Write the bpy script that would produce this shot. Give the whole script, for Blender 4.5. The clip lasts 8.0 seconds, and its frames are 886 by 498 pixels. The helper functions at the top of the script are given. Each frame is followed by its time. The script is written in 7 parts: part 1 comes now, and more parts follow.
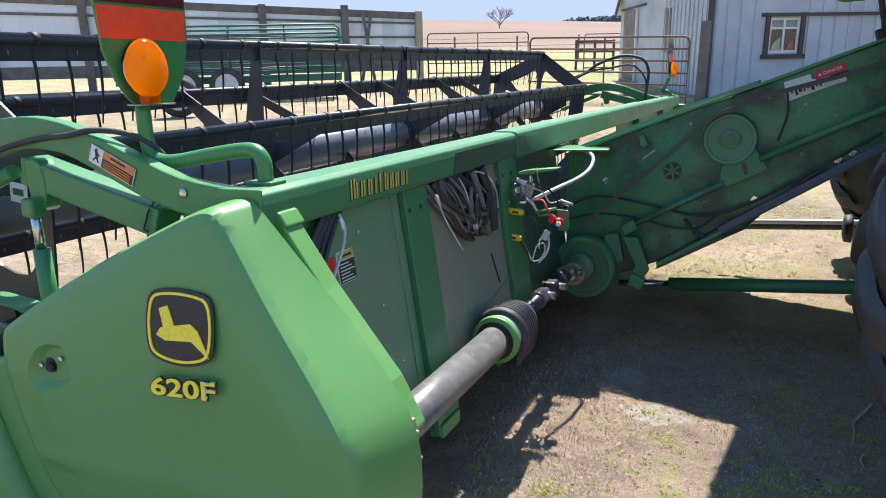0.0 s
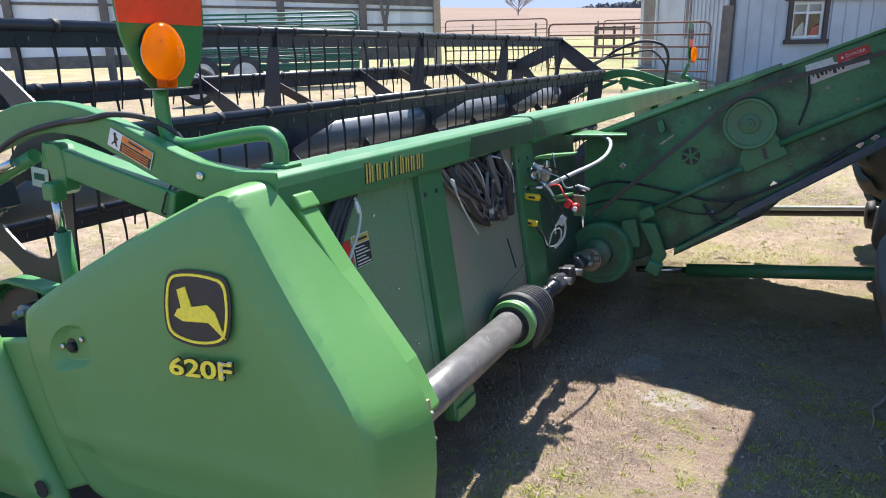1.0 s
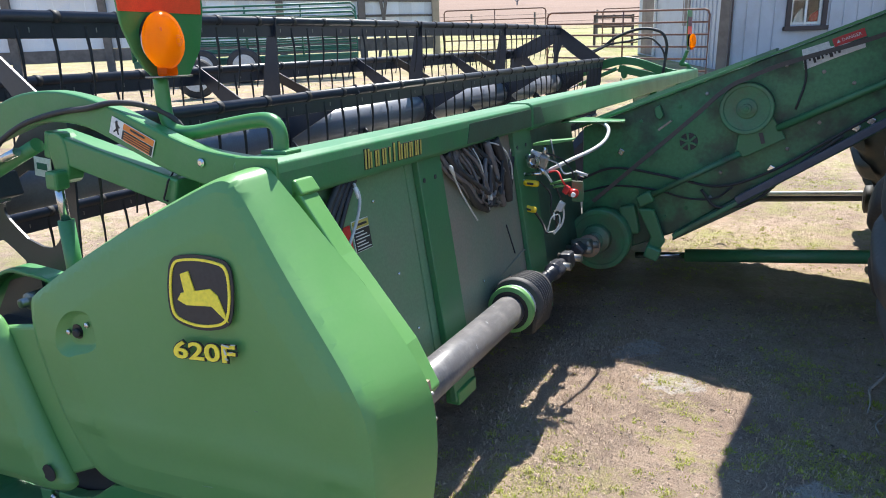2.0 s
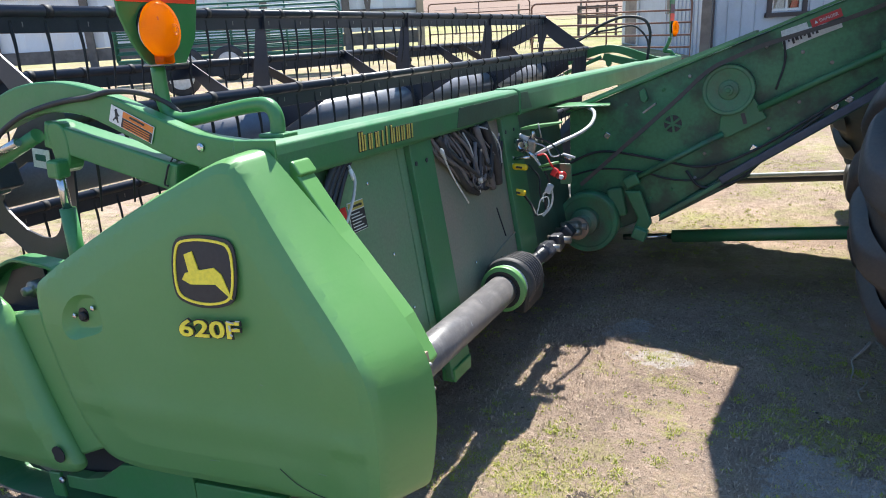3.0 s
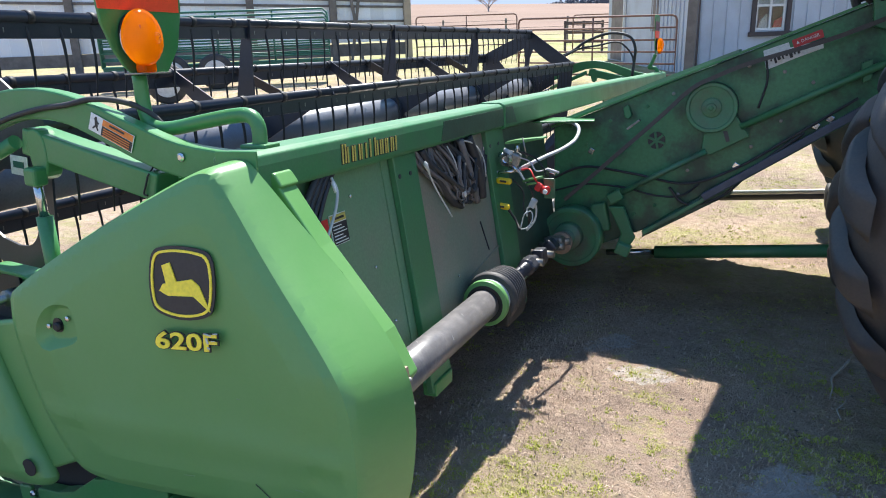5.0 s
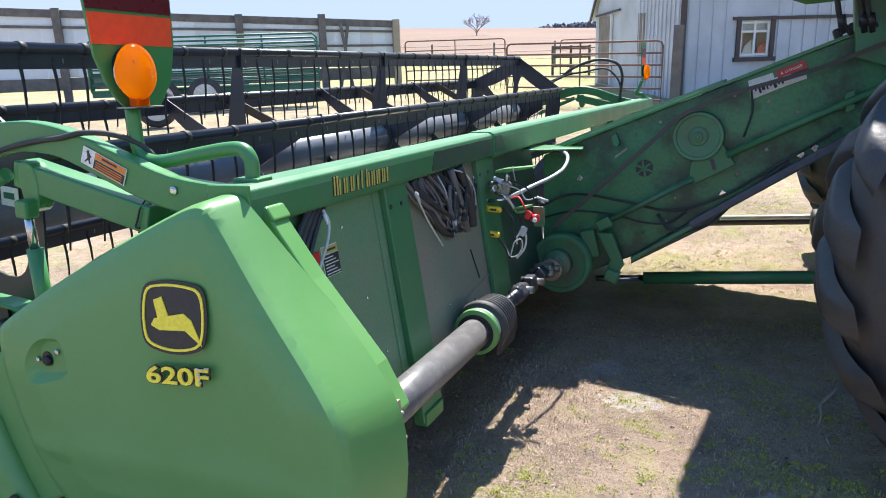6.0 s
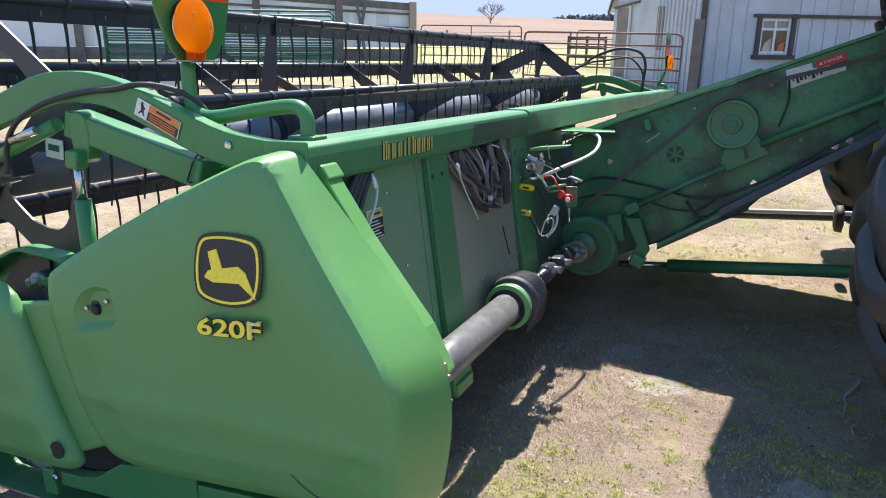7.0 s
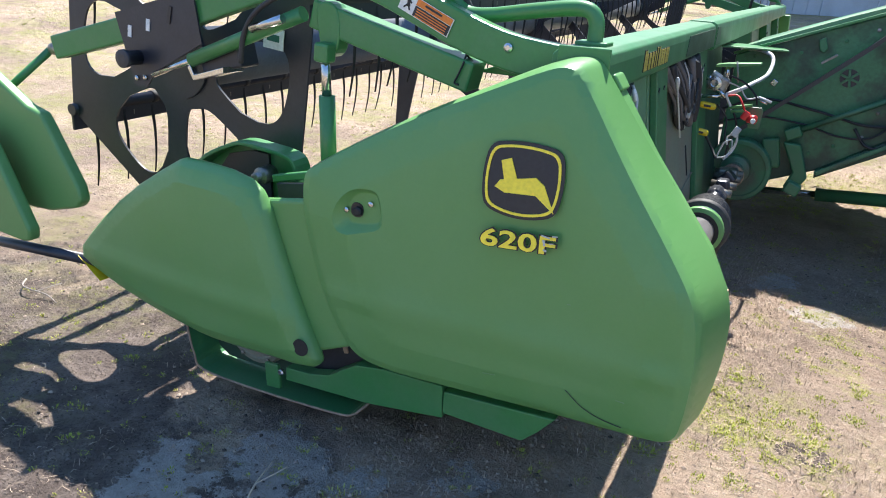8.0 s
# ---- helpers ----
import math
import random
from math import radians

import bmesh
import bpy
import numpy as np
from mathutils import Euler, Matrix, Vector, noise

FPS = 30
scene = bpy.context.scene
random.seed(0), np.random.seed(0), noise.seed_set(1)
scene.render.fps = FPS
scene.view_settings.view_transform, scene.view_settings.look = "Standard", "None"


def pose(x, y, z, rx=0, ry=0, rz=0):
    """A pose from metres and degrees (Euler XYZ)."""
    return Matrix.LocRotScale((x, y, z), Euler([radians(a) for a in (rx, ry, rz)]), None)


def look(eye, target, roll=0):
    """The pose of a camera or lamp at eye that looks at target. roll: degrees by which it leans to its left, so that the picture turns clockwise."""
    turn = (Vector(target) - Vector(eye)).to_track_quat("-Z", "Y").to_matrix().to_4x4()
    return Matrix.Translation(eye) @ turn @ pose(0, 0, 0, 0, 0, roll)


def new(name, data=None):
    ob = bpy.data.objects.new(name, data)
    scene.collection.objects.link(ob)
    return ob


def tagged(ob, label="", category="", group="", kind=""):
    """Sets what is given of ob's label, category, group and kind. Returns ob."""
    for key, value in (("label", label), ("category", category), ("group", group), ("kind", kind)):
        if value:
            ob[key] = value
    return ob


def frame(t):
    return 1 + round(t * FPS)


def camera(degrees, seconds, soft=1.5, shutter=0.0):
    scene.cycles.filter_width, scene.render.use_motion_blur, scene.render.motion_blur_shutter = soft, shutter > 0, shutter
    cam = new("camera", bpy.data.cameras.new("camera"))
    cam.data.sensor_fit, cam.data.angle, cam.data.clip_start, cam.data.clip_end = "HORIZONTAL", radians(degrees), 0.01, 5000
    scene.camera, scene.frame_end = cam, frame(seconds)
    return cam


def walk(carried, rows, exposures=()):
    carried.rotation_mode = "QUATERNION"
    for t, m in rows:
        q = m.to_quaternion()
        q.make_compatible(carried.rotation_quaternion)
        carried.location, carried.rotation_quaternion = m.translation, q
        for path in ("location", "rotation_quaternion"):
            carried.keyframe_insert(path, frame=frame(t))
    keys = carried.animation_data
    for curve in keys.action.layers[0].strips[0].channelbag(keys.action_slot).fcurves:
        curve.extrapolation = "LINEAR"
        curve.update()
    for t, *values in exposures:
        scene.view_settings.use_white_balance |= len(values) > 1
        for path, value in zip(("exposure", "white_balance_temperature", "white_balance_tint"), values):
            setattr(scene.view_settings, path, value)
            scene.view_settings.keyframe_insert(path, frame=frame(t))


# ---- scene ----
# ---- camera and walk ----
# The machine stands on slightly sloping ground: its own frame (x to the rear, y along the platform) is tipped against the level.
PIVOT = Vector((0.5, 1.5, 0.0))
UP = Vector((0.025, -0.054, 1.0)).normalized()
TIP = Matrix.Translation(PIVOT) @ UP.rotation_difference(Vector((0, 0, 1))).to_matrix().to_4x4() @ Matrix.Translation(-PIVOT)
cam = camera(62.0, 8.0, soft=1.0)
PATH = [
    (0, (1.027, -1.279, 1.389), (0.208, 0.487, 0.933), -1.1),
    (0.5, (1.035, -1.282, 1.377), (0.188, 0.471, 0.92), -1.2),
    (1, (1.037, -1.282, 1.376), (0.176, 0.457, 0.891), -1.4),
    (1.5, (1.042, -1.281, 1.374), (0.174, 0.451, 0.876), -1.5),
    (3, (1.072, -1.376, 1.337), (0.238, 0.365, 0.814), -3.1),
    (3.5, (1.069, -1.376, 1.334), (0.244, 0.369, 0.809), -2.9),
    (4, (1.073, -1.379, 1.337), (0.259, 0.37, 0.813), -2.5),
    (4.5, (1.074, -1.362, 1.33), (0.268, 0.395, 0.816), -2.2),
    (6, (1.071, -1.369, 1.369), (0.296, 0.422, 0.931), -1.9),
    (6.5, (1.034, -1.414, 1.353), (0.279, 0.391, 0.934), -1.7),
    (7, (0.969, -1.428, 1.319), (0.189, 0.352, 0.848), 0.6),
    (7.5, (0.692, -1.552, 1.301), (-0.117, 0.194, 0.755), 2.5),
    (8, (0.405, -1.624, 1.297), (-0.399, 0.064, 0.586), 3.6),
]
walk(cam, [(t, TIP @ look(eye, target, roll)) for t, eye, target, roll in PATH], exposures=[(0.0, 1.29), (1.5, 1.33), (2.5, 1.35), (4.5, 1.37), (5.5, 1.41), (6.0, 1.45), (6.5, 1.33), (7.0, 1.35), (8.0, 1.43)])

# ---- world and sun ----
SUN = Vector((-0.14, 0.62, 1.0)).normalized()
world = bpy.data.worlds.new("sky")
scene.world = world
world.use_nodes = True
sky = world.node_tree.nodes.new("ShaderNodeTexSky")
sky.sky_type = "NISHITA"
sky.sun_disc = False
sky.sun_elevation = math.asin(SUN.z)
sky.sun_rotation = math.atan2(SUN.x, SUN.y)
sky.altitude = 1800.0
sky.air_density, sky.dust_density, sky.ozone_density = 1.0, 0.0, 2.0
back = world.node_tree.nodes["Background"]
back.inputs["Strength"].default_value = 0.165
deep = world.node_tree.nodes.new("ShaderNodeHueSaturation")
deep.inputs["Saturation"].default_value = 1.1
haze = world.node_tree.nodes.new("ShaderNodeMix")
haze.data_type, haze.blend_type = "RGBA", "DARKEN"
haze.inputs["Factor"].default_value = 1.0
haze.inputs["B"].default_value = (1.46, 1.82, 2.66, 1)
world.node_tree.links.new(sky.outputs["Color"], deep.inputs["Color"])
world.node_tree.links.new(deep.outputs["Color"], haze.inputs["A"])
world.node_tree.links.new(haze.outputs["Result"], back.inputs["Color"])
lamp = bpy.data.lights.new("sun", "SUN")
lamp.energy, lamp.angle, lamp.color = 4.65, radians(0.53), (1.0, 0.965, 0.91)
sun = new("sun", lamp)
sun.matrix_basis = look(SUN * 60, (0, 0, 0))


# ---- materials ----
def material(name, colour, rough=0.5, metal=0.0, second=None, scale=6.0, amount=0.5, fine=120.0, bump=0.0, bump_scale=200.0, coat=0.0, low=0.4, high=0.7, spread=0.0, spec=0.5, grain=0.1):
    """A surface of one base colour that drifts to a second in blotches, with fine grain, relief and gloss that varies."""
    m = bpy.data.materials.new(name)
    m.use_nodes = True
    nt = m.node_tree
    b = nt.nodes["Principled BSDF"]
    b.inputs["Metallic"].default_value = metal
    b.inputs["Coat Weight"].default_value = coat
    b.inputs["Coat Roughness"].default_value = 0.12
    b.inputs["Specular IOR Level"].default_value = spec
    co = nt.nodes.new("ShaderNodeTexCoord")
    n1 = nt.nodes.new("ShaderNodeTexNoise")
    n1.inputs["Scale"].default_value, n1.inputs["Detail"].default_value = scale, 8
    n1.inputs["Roughness"].default_value = 0.62
    nt.links.new(co.outputs["Object"], n1.inputs["Vector"])
    n2 = nt.nodes.new("ShaderNodeTexNoise")
    n2.inputs["Scale"].default_value, n2.inputs["Detail"].default_value = fine, 4
    nt.links.new(co.outputs["Object"], n2.inputs["Vector"])
    ramp = nt.nodes.new("ShaderNodeMapRange")
    ramp.inputs["From Min"].default_value, ramp.inputs["From Max"].default_value = low, high
    ramp.inputs["To Max"].default_value = amount
    nt.links.new(n1.outputs["Fac"], ramp.inputs["Value"])
    mix = nt.nodes.new("ShaderNodeMix")
    mix.data_type = "RGBA"
    mix.inputs["A"].default_value = (*colour, 1)
    mix.inputs["B"].default_value = (*(second or [c * 0.7 for c in colour]), 1)
    nt.links.new(ramp.outputs["Result"], mix.inputs["Factor"])
    hsv = nt.nodes.new("ShaderNodeHueSaturation")
    val = nt.nodes.new("ShaderNodeMapRange")
    val.inputs["From Min"].default_value, val.inputs["From Max"].default_value = 0.3, 0.7
    val.inputs["To Min"].default_value, val.inputs["To Max"].default_value = 1 - grain, 1 + grain
    nt.links.new(n2.outputs["Fac"], val.inputs["Value"])
    last = val.outputs["Result"]
    if spread:
        info = nt.nodes.new("ShaderNodeObjectInfo")
        rr = nt.nodes.new("ShaderNodeMapRange")
        rr.inputs["To Min"].default_value, rr.inputs["To Max"].default_value = 1 - spread, 1 + spread
        nt.links.new(info.outputs["Random"], rr.inputs["Value"])
        mul = nt.nodes.new("ShaderNodeMath")
        mul.operation = "MULTIPLY"
        nt.links.new(last, mul.inputs[0])
        nt.links.new(rr.outputs["Result"], mul.inputs[1])
        last = mul.outputs["Value"]
    nt.links.new(last, hsv.inputs["Value"])
    nt.links.new(mix.outputs["Result"], hsv.inputs["Color"])
    nt.links.new(hsv.outputs["Color"], b.inputs["Base Color"])
    rg = nt.nodes.new("ShaderNodeMapRange")
    rg.inputs["From Min"].default_value, rg.inputs["From Max"].default_value = 0.3, 0.7
    rg.inputs["To Min"].default_value, rg.inputs["To Max"].default_value = rough * 0.85, min(1.0, rough * 1.2)
    nt.links.new(n1.outputs["Fac"], rg.inputs["Value"])
    nt.links.new(rg.outputs["Result"], b.inputs["Roughness"])
    if bump:
        n3 = nt.nodes.new("ShaderNodeTexNoise")
        n3.inputs["Scale"].default_value, n3.inputs["Detail"].default_value = bump_scale, 5
        nt.links.new(co.outputs["Object"], n3.inputs["Vector"])
        bp = nt.nodes.new("ShaderNodeBump")
        bp.inputs["Strength"].default_value, bp.inputs["Distance"].default_value = bump, 0.01
        nt.links.new(n3.outputs["Fac"], bp.inputs["Height"])
        nt.links.new(bp.outputs["Normal"], b.inputs["Normal"])
    return m


GREEN = material("green_plastic", (0.104, 0.268, 0.080), 0.40, second=(0.132, 0.288, 0.100), scale=4, amount=0.7, bump=0.006, bump_scale=300, grain=0.015, coat=0.0, spec=0.55)
GREEN_STEEL = material("green_painted_steel", (0.045, 0.205, 0.06), 0.34, second=(0.085, 0.215, 0.095), scale=7, amount=0.7, bump=0.02, bump_scale=90, grain=0.04)
GREEN_DULL = material("dull_green_steel", (0.042, 0.18, 0.07), 0.42, second=(0.075, 0.175, 0.09), scale=6, amount=0.8, low=0.42, high=0.68, bump=0.03, bump_scale=90, grain=0.06)
GREEN_DUSTY = material("dusty_green_steel", (0.055, 0.205, 0.095), 0.38, second=(0.085, 0.085, 0.06), scale=3.6, amount=0.85, low=0.47, high=0.66, bump=0.05, bump_scale=70, grain=0.10)
SHEET = material("weathered_back_sheet", (0.11, 0.25, 0.13), 0.42, second=(0.19, 0.23, 0.155), scale=2.6, amount=0.8, low=0.35, high=0.7, bump=0.04, bump_scale=60)
SHEET_BROWN = material("grimy_back_sheet", (0.185, 0.215, 0.16), 0.45, second=(0.30, 0.225, 0.185), scale=3, amount=0.9, bump=0.04, bump_scale=60)
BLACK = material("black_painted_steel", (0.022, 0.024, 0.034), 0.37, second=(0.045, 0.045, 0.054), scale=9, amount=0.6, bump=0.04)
FEEDER = material("grimy_green_feeder_steel", (0.05, 0.205, 0.088), 0.4, second=(0.032, 0.052, 0.036), scale=3.2, amount=0.88, low=0.46, high=0.60, bump=0.06, bump_scale=50, grain=0.16, fine=60)
DARK_GREEN = material("greasy_grime", (0.036, 0.082, 0.052), 0.45, second=(0.065, 0.08, 0.055), scale=9, amount=0.9, bump=0.05, bump_scale=80)
BLACK_PLASTIC = material("black_plastic", (0.012, 0.012, 0.014), 0.6, second=(0.035, 0.033, 0.03), scale=12, bump=0.05)
HOSE_GREY = material("dusty_grey_hose", (0.11, 0.10, 0.10), 0.5, second=(0.19, 0.175, 0.17), scale=10, amount=0.7, bump=0.1, bump_scale=90)
RUBBER = material("black_rubber", (0.024, 0.024, 0.027), 0.6, second=(0.075, 0.07, 0.065), scale=8, amount=0.6, bump=0.12, bump_scale=90)
TYRE = material("dusty_tyre_rubber", (0.032, 0.032, 0.038), 0.55, second=(0.085, 0.066, 0.052), scale=5, amount=0.8, bump=0.15, bump_scale=60)
TUBE_GREY = material("grey_painted_tube", (0.15, 0.16, 0.19), 0.36, second=(0.10, 0.10, 0.115), scale=5, amount=0.7, bump=0.04)
COVER_GREY = material("scuffed_dark_plastic", (0.12, 0.115, 0.12), 0.36, second=(0.19, 0.18, 0.18), scale=22, amount=0.7, low=0.45, high=0.65, bump=0.06, bump_scale=60)
CHROME = material("bright_steel", (0.6, 0.6, 0.6), 0.22, metal=1.0, second=(0.4, 0.38, 0.35), scale=20)
STEEL = material("worn_steel", (0.33, 0.32, 0.3), 0.42, metal=0.9, second=(0.16, 0.13, 0.1), scale=25, amount=0.7)
YELLOW = material("yellow_decal", (0.95, 0.76, 0.06), 0.4, second=(0.88, 0.68, 0.05), scale=30)
YELLOW_PLASTIC = material("yellow_plastic_cap", (0.75, 0.52, 0.01), 0.4, second=(0.55, 0.38, 0.02), scale=30)
DECAL_BLACK = material("black_decal", (0.018, 0.017, 0.022), 0.4, second=(0.03, 0.03, 0.03), scale=30)
WHITE = material("white_decal", (0.75, 0.75, 0.73), 0.45, second=(0.6, 0.6, 0.57), scale=40)
ORANGE = material("orange_decal", (0.75, 0.22, 0.03), 0.45, second=(0.65, 0.18, 0.03), scale=30)
RED = material("red_decal", (0.6, 0.03, 0.03), 0.4, second=(0.45, 0.04, 0.03), scale=30)
RED_FLUO = material("red_orange_film", (0.95, 0.085, 0.03), 0.35, second=(0.75, 0.06, 0.02), scale=40, fine=400)
RED_DARK = material("dark_red_film", (0.12, 0.008, 0.018), 0.3, second=(0.09, 0.008, 0.016), scale=40)
WHITE_HOSE = material("pale_grey_hose", (0.55, 0.56, 0.56), 0.5, second=(0.3, 0.3, 0.28), scale=15)
BARN_WHITE = material("weathered_white_boards", (0.49, 0.52, 0.575), 0.7, second=(0.36, 0.36, 0.38), scale=1.2, amount=0.7, bump=0.1, bump_scale=20, spread=0.05)
BARN_GREY = material("bare_grey_boards", (0.24, 0.20, 0.18), 0.8, second=(0.14, 0.12, 0.11), scale=3, amount=0.8, bump=0.1, bump_scale=30)
TRIM_BROWN = material("dark_brown_trim", (0.055, 0.04, 0.04), 0.6, second=(0.09, 0.07, 0.065), scale=8)
WOOD_GREY = material("weathered_grey_wood", (0.17, 0.155, 0.145), 0.85, second=(0.10, 0.09, 0.085), scale=4, amount=0.8, bump=0.15, bump_scale=40, spread=0.15)
WOOD_TAN = material("tan_wood", (0.36, 0.30, 0.23), 0.8, second=(0.25, 0.21, 0.17), scale=4, bump=0.15, bump_scale=40)
SHEET_BLUE = material("galvanised_sheet", (0.58, 0.65, 0.73), 0.4, metal=0.12, second=(0.68, 0.69, 0.70), scale=1.3, amount=0.9, spread=0.12)
PIPE_RUST = material("rusty_pipe", (0.16, 0.085, 0.065), 0.7, second=(0.10, 0.06, 0.05), scale=20, bump=0.1)
PIPE_DARK = material("dark_pipe", (0.05, 0.045, 0.05), 0.6, second=(0.10, 0.06, 0.05), scale=20)
RUST_TAN = material("tan_rusty_edge", (0.36, 0.26, 0.18), 0.65, second=(0.20, 0.13, 0.09), scale=30, amount=0.9, bump=0.1)
GREEN_FAR = material("dark_green_pipe", (0.02, 0.12, 0.085), 0.5, second=(0.03, 0.10, 0.07), scale=8)
BARK = material("grey_bark", (0.34, 0.30, 0.28), 0.9, second=(0.25, 0.22, 0.20), scale=10)
FAR_TREES = material("far_bare_woods", (0.075, 0.085, 0.105), 0.95, second=(0.11, 0.11, 0.12), scale=0.05)


def glass(name, colour, rough=0.03):
    m = bpy.data.materials.new(name)
    m.use_nodes = True
    b = m.node_tree.nodes["Principled BSDF"]
    b.inputs["Base Color"].default_value = (*colour, 1)
    b.inputs["Roughness"].default_value = rough
    b.inputs["Transmission Weight"].default_value = 1.0
    b.inputs["IOR"].default_value = 1.45
    return m


def amber():
    """Ribbed amber plastic that lets the light through."""
    m = glass("amber_lens", (1.0, 0.36, 0.01), 0.10)
    nt = m.node_tree
    b, out = nt.nodes["Principled BSDF"], nt.nodes["Material Output"]
    b.inputs["Transmission Weight"].default_value = 0.9
    b.inputs["Coat Weight"].default_value = 0.5
    t = nt.nodes.new("ShaderNodeBsdfTranslucent")
    t.inputs["Color"].default_value = (1.0, 0.44, 0.008, 1)
    mix = nt.nodes.new("ShaderNodeMixShader")
    mix.inputs["Fac"].default_value = 0.80
    co = nt.nodes.new("ShaderNodeTexCoord")
    cell = nt.nodes.new("ShaderNodeTexVoronoi")
    cell.inputs["Scale"].default_value = 55.0
    bp = nt.nodes.new("ShaderNodeBump")
    bp.inputs["Strength"].default_value, bp.inputs["Distance"].default_value = 0.5, 0.004
    nt.links.new(co.outputs["Object"], cell.inputs["Vector"])
    nt.links.new(cell.outputs["Distance"], bp.inputs["Height"])
    nt.links.new(bp.outputs["Normal"], b.inputs["Normal"])
    nt.links.new(b.outputs["BSDF"], mix.inputs[1])
    nt.links.new(t.outputs["BSDF"], mix.inputs[2])
    nt.links.new(mix.outputs["Shader"], out.inputs["Surface"])
    return m


AMBER = amber()
PANE = glass("window_glass", (0.9, 0.95, 0.95))


# ---- mesh helpers ----
def rounded(bm, width, segments=2):
    bmesh.ops.bevel(bm, geom=[e for e in bm.edges if len(e.link_faces) == 2 and e.calc_face_angle(0) > 0.5], offset=width, segments=segments, profile=0.5, affect="EDGES", clamp_overlap=True)
    return bm


def block(size, at=(0, 0, 0), turn=(0, 0, 0), bevel=0.0, bm=None, segments=2):
    """A box with bevelled edges."""
    one = bmesh.new()
    bmesh.ops.create_cube(one, size=1.0)
    bmesh.ops.scale(one, vec=size, verts=one.verts)
    if bevel:
        rounded(one, bevel, segments)
    one.transform(pose(*at, *turn))
    return merged(bm, one)


def merged(bm, one):
    if bm is None:
        return one
    me = bpy.data.meshes.new("tmp")
    one.to_mesh(me)
    one.free()
    bm.from_mesh(me)
    bpy.data.meshes.remove(me)
    return bm


def prism(outline, lo, hi, axis="y", bevel=0.0, bm=None, segments=2):
    """A flat outline given thickness along an axis; outline in the other two axes, in order."""
    one = bmesh.new()
    def put(a, b, c):
        return {"x": (c, a, b), "y": (a, c, b), "z": (a, b, c)}[axis]
    low = [one.verts.new(put(a, b, lo)) for a, b in outline]
    top = [one.verts.new(put(a, b, hi)) for a, b in outline]
    one.faces.new(low)
    one.faces.new(list(reversed(top)))
    n = len(outline)
    for i in range(n):
        one.faces.new((low[i], top[i], top[(i + 1) % n], low[(i + 1) % n]))
    bmesh.ops.recalc_face_normals(one, faces=one.faces)
    if bevel:
        rounded(one, bevel, segments)
    return merged(bm, one)


def smooth_path(points, steps=6):
    """A path through points, rounded as a spline."""
    p = [Vector(q) for q in points]
    p = [2 * p[0] - p[1]] + p + [2 * p[-1] - p[-2]]
    out = []
    for i in range(1, len(p) - 2):
        for k in range(steps):
            s = k / steps
            a, b, c, d = p[i - 1], p[i], p[i + 1], p[i + 2]
            out.append(0.5 * (2 * b + (c - a) * s + (2 * a - 5 * b + 4 * c - d) * s * s + (3 * b - a - 3 * c + d) * s ** 3))
    out.append(p[-2])
    return out


def tube(points, radius, sides=10, bm=None, caps=True, radii=None):
    """A round tube along a path."""
    bm = bm or bmesh.new()
    pts = [Vector(q) for q in points]
    rings, ref = [], None
    for i, q in enumerate(pts):
        d = (pts[min(i + 1, len(pts) - 1)] - pts[max(i - 1, 0)]).normalized()
        if ref is None:
            ref = d.orthogonal().normalized()
        ref = (ref - d * ref.dot(d)).normalized()
        other = d.cross(ref)
        r = radii[i] if radii else radius
        rings.append([bm.verts.new(q + (ref * math.cos(2 * math.pi * k / sides) + other * math.sin(2 * math.pi * k / sides)) * r) for k in range(sides)])
    for a, b in zip(rings, rings[1:]):
        for k in range(sides):
            f = bm.faces.new((a[k], a[(k + 1) % sides], b[(k + 1) % sides], b[k]))
            f.smooth = True
    if caps:
        bm.faces.new(list(reversed(rings[0])))
        bm.faces.new(rings[-1])
    return bm


def turned(profile, axis_from, axis_to, sides=24, bm=None):
    """A turned body: profile of (distance along the axis, radius)."""
    bm = bm or bmesh.new()
    a, b = Vector(axis_from), Vector(axis_to)
    d = (b - a).normalized()
    ref = d.orthogonal().normalized()
    other = d.cross(ref)
    rings = []
    for s, r in profile:
        rings.append([bm.verts.new(a + d * s + (ref * math.cos(2 * math.pi * k / sides) + other * math.sin(2 * math.pi * k / sides)) * max(r, 1e-4)) for k in range(sides)])
    for (s0, r0), (s1, r1), p, q in zip(profile, profile[1:], rings, rings[1:]):
        for k in range(sides):
            f = bm.faces.new((p[k], p[(k + 1) % sides], q[(k + 1) % sides], q[k]))
            f.smooth = abs(r1 - r0) < 0.5 * abs(s1 - s0)
    bm.faces.new(list(reversed(rings[0])))
    bm.faces.new(rings[-1])
    return bm


def bar(p, q, width, height, bevel=0.0, bm=None, side=(0, 1, 0)):
    """A straight bar of rectangular section from p to q; width is along the given side."""
    p, q = Vector(p), Vector(q)
    d = (q - p)
    length = d.length
    d.normalize()
    s = Vector(side)
    s = (s - d * s.dot(d)).normalized()
    up = d.cross(s)
    m = Matrix((d, s, up)).transposed().to_4x4()
    one = bmesh.new()
    bmesh.ops.create_cube(one, size=1.0)
    bmesh.ops.scale(one, vec=(length, width, height), verts=one.verts)
    if bevel:
        rounded(one, bevel)
    one.transform(Matrix.Translation((p + q) / 2) @ m)
    return merged(bm, one)


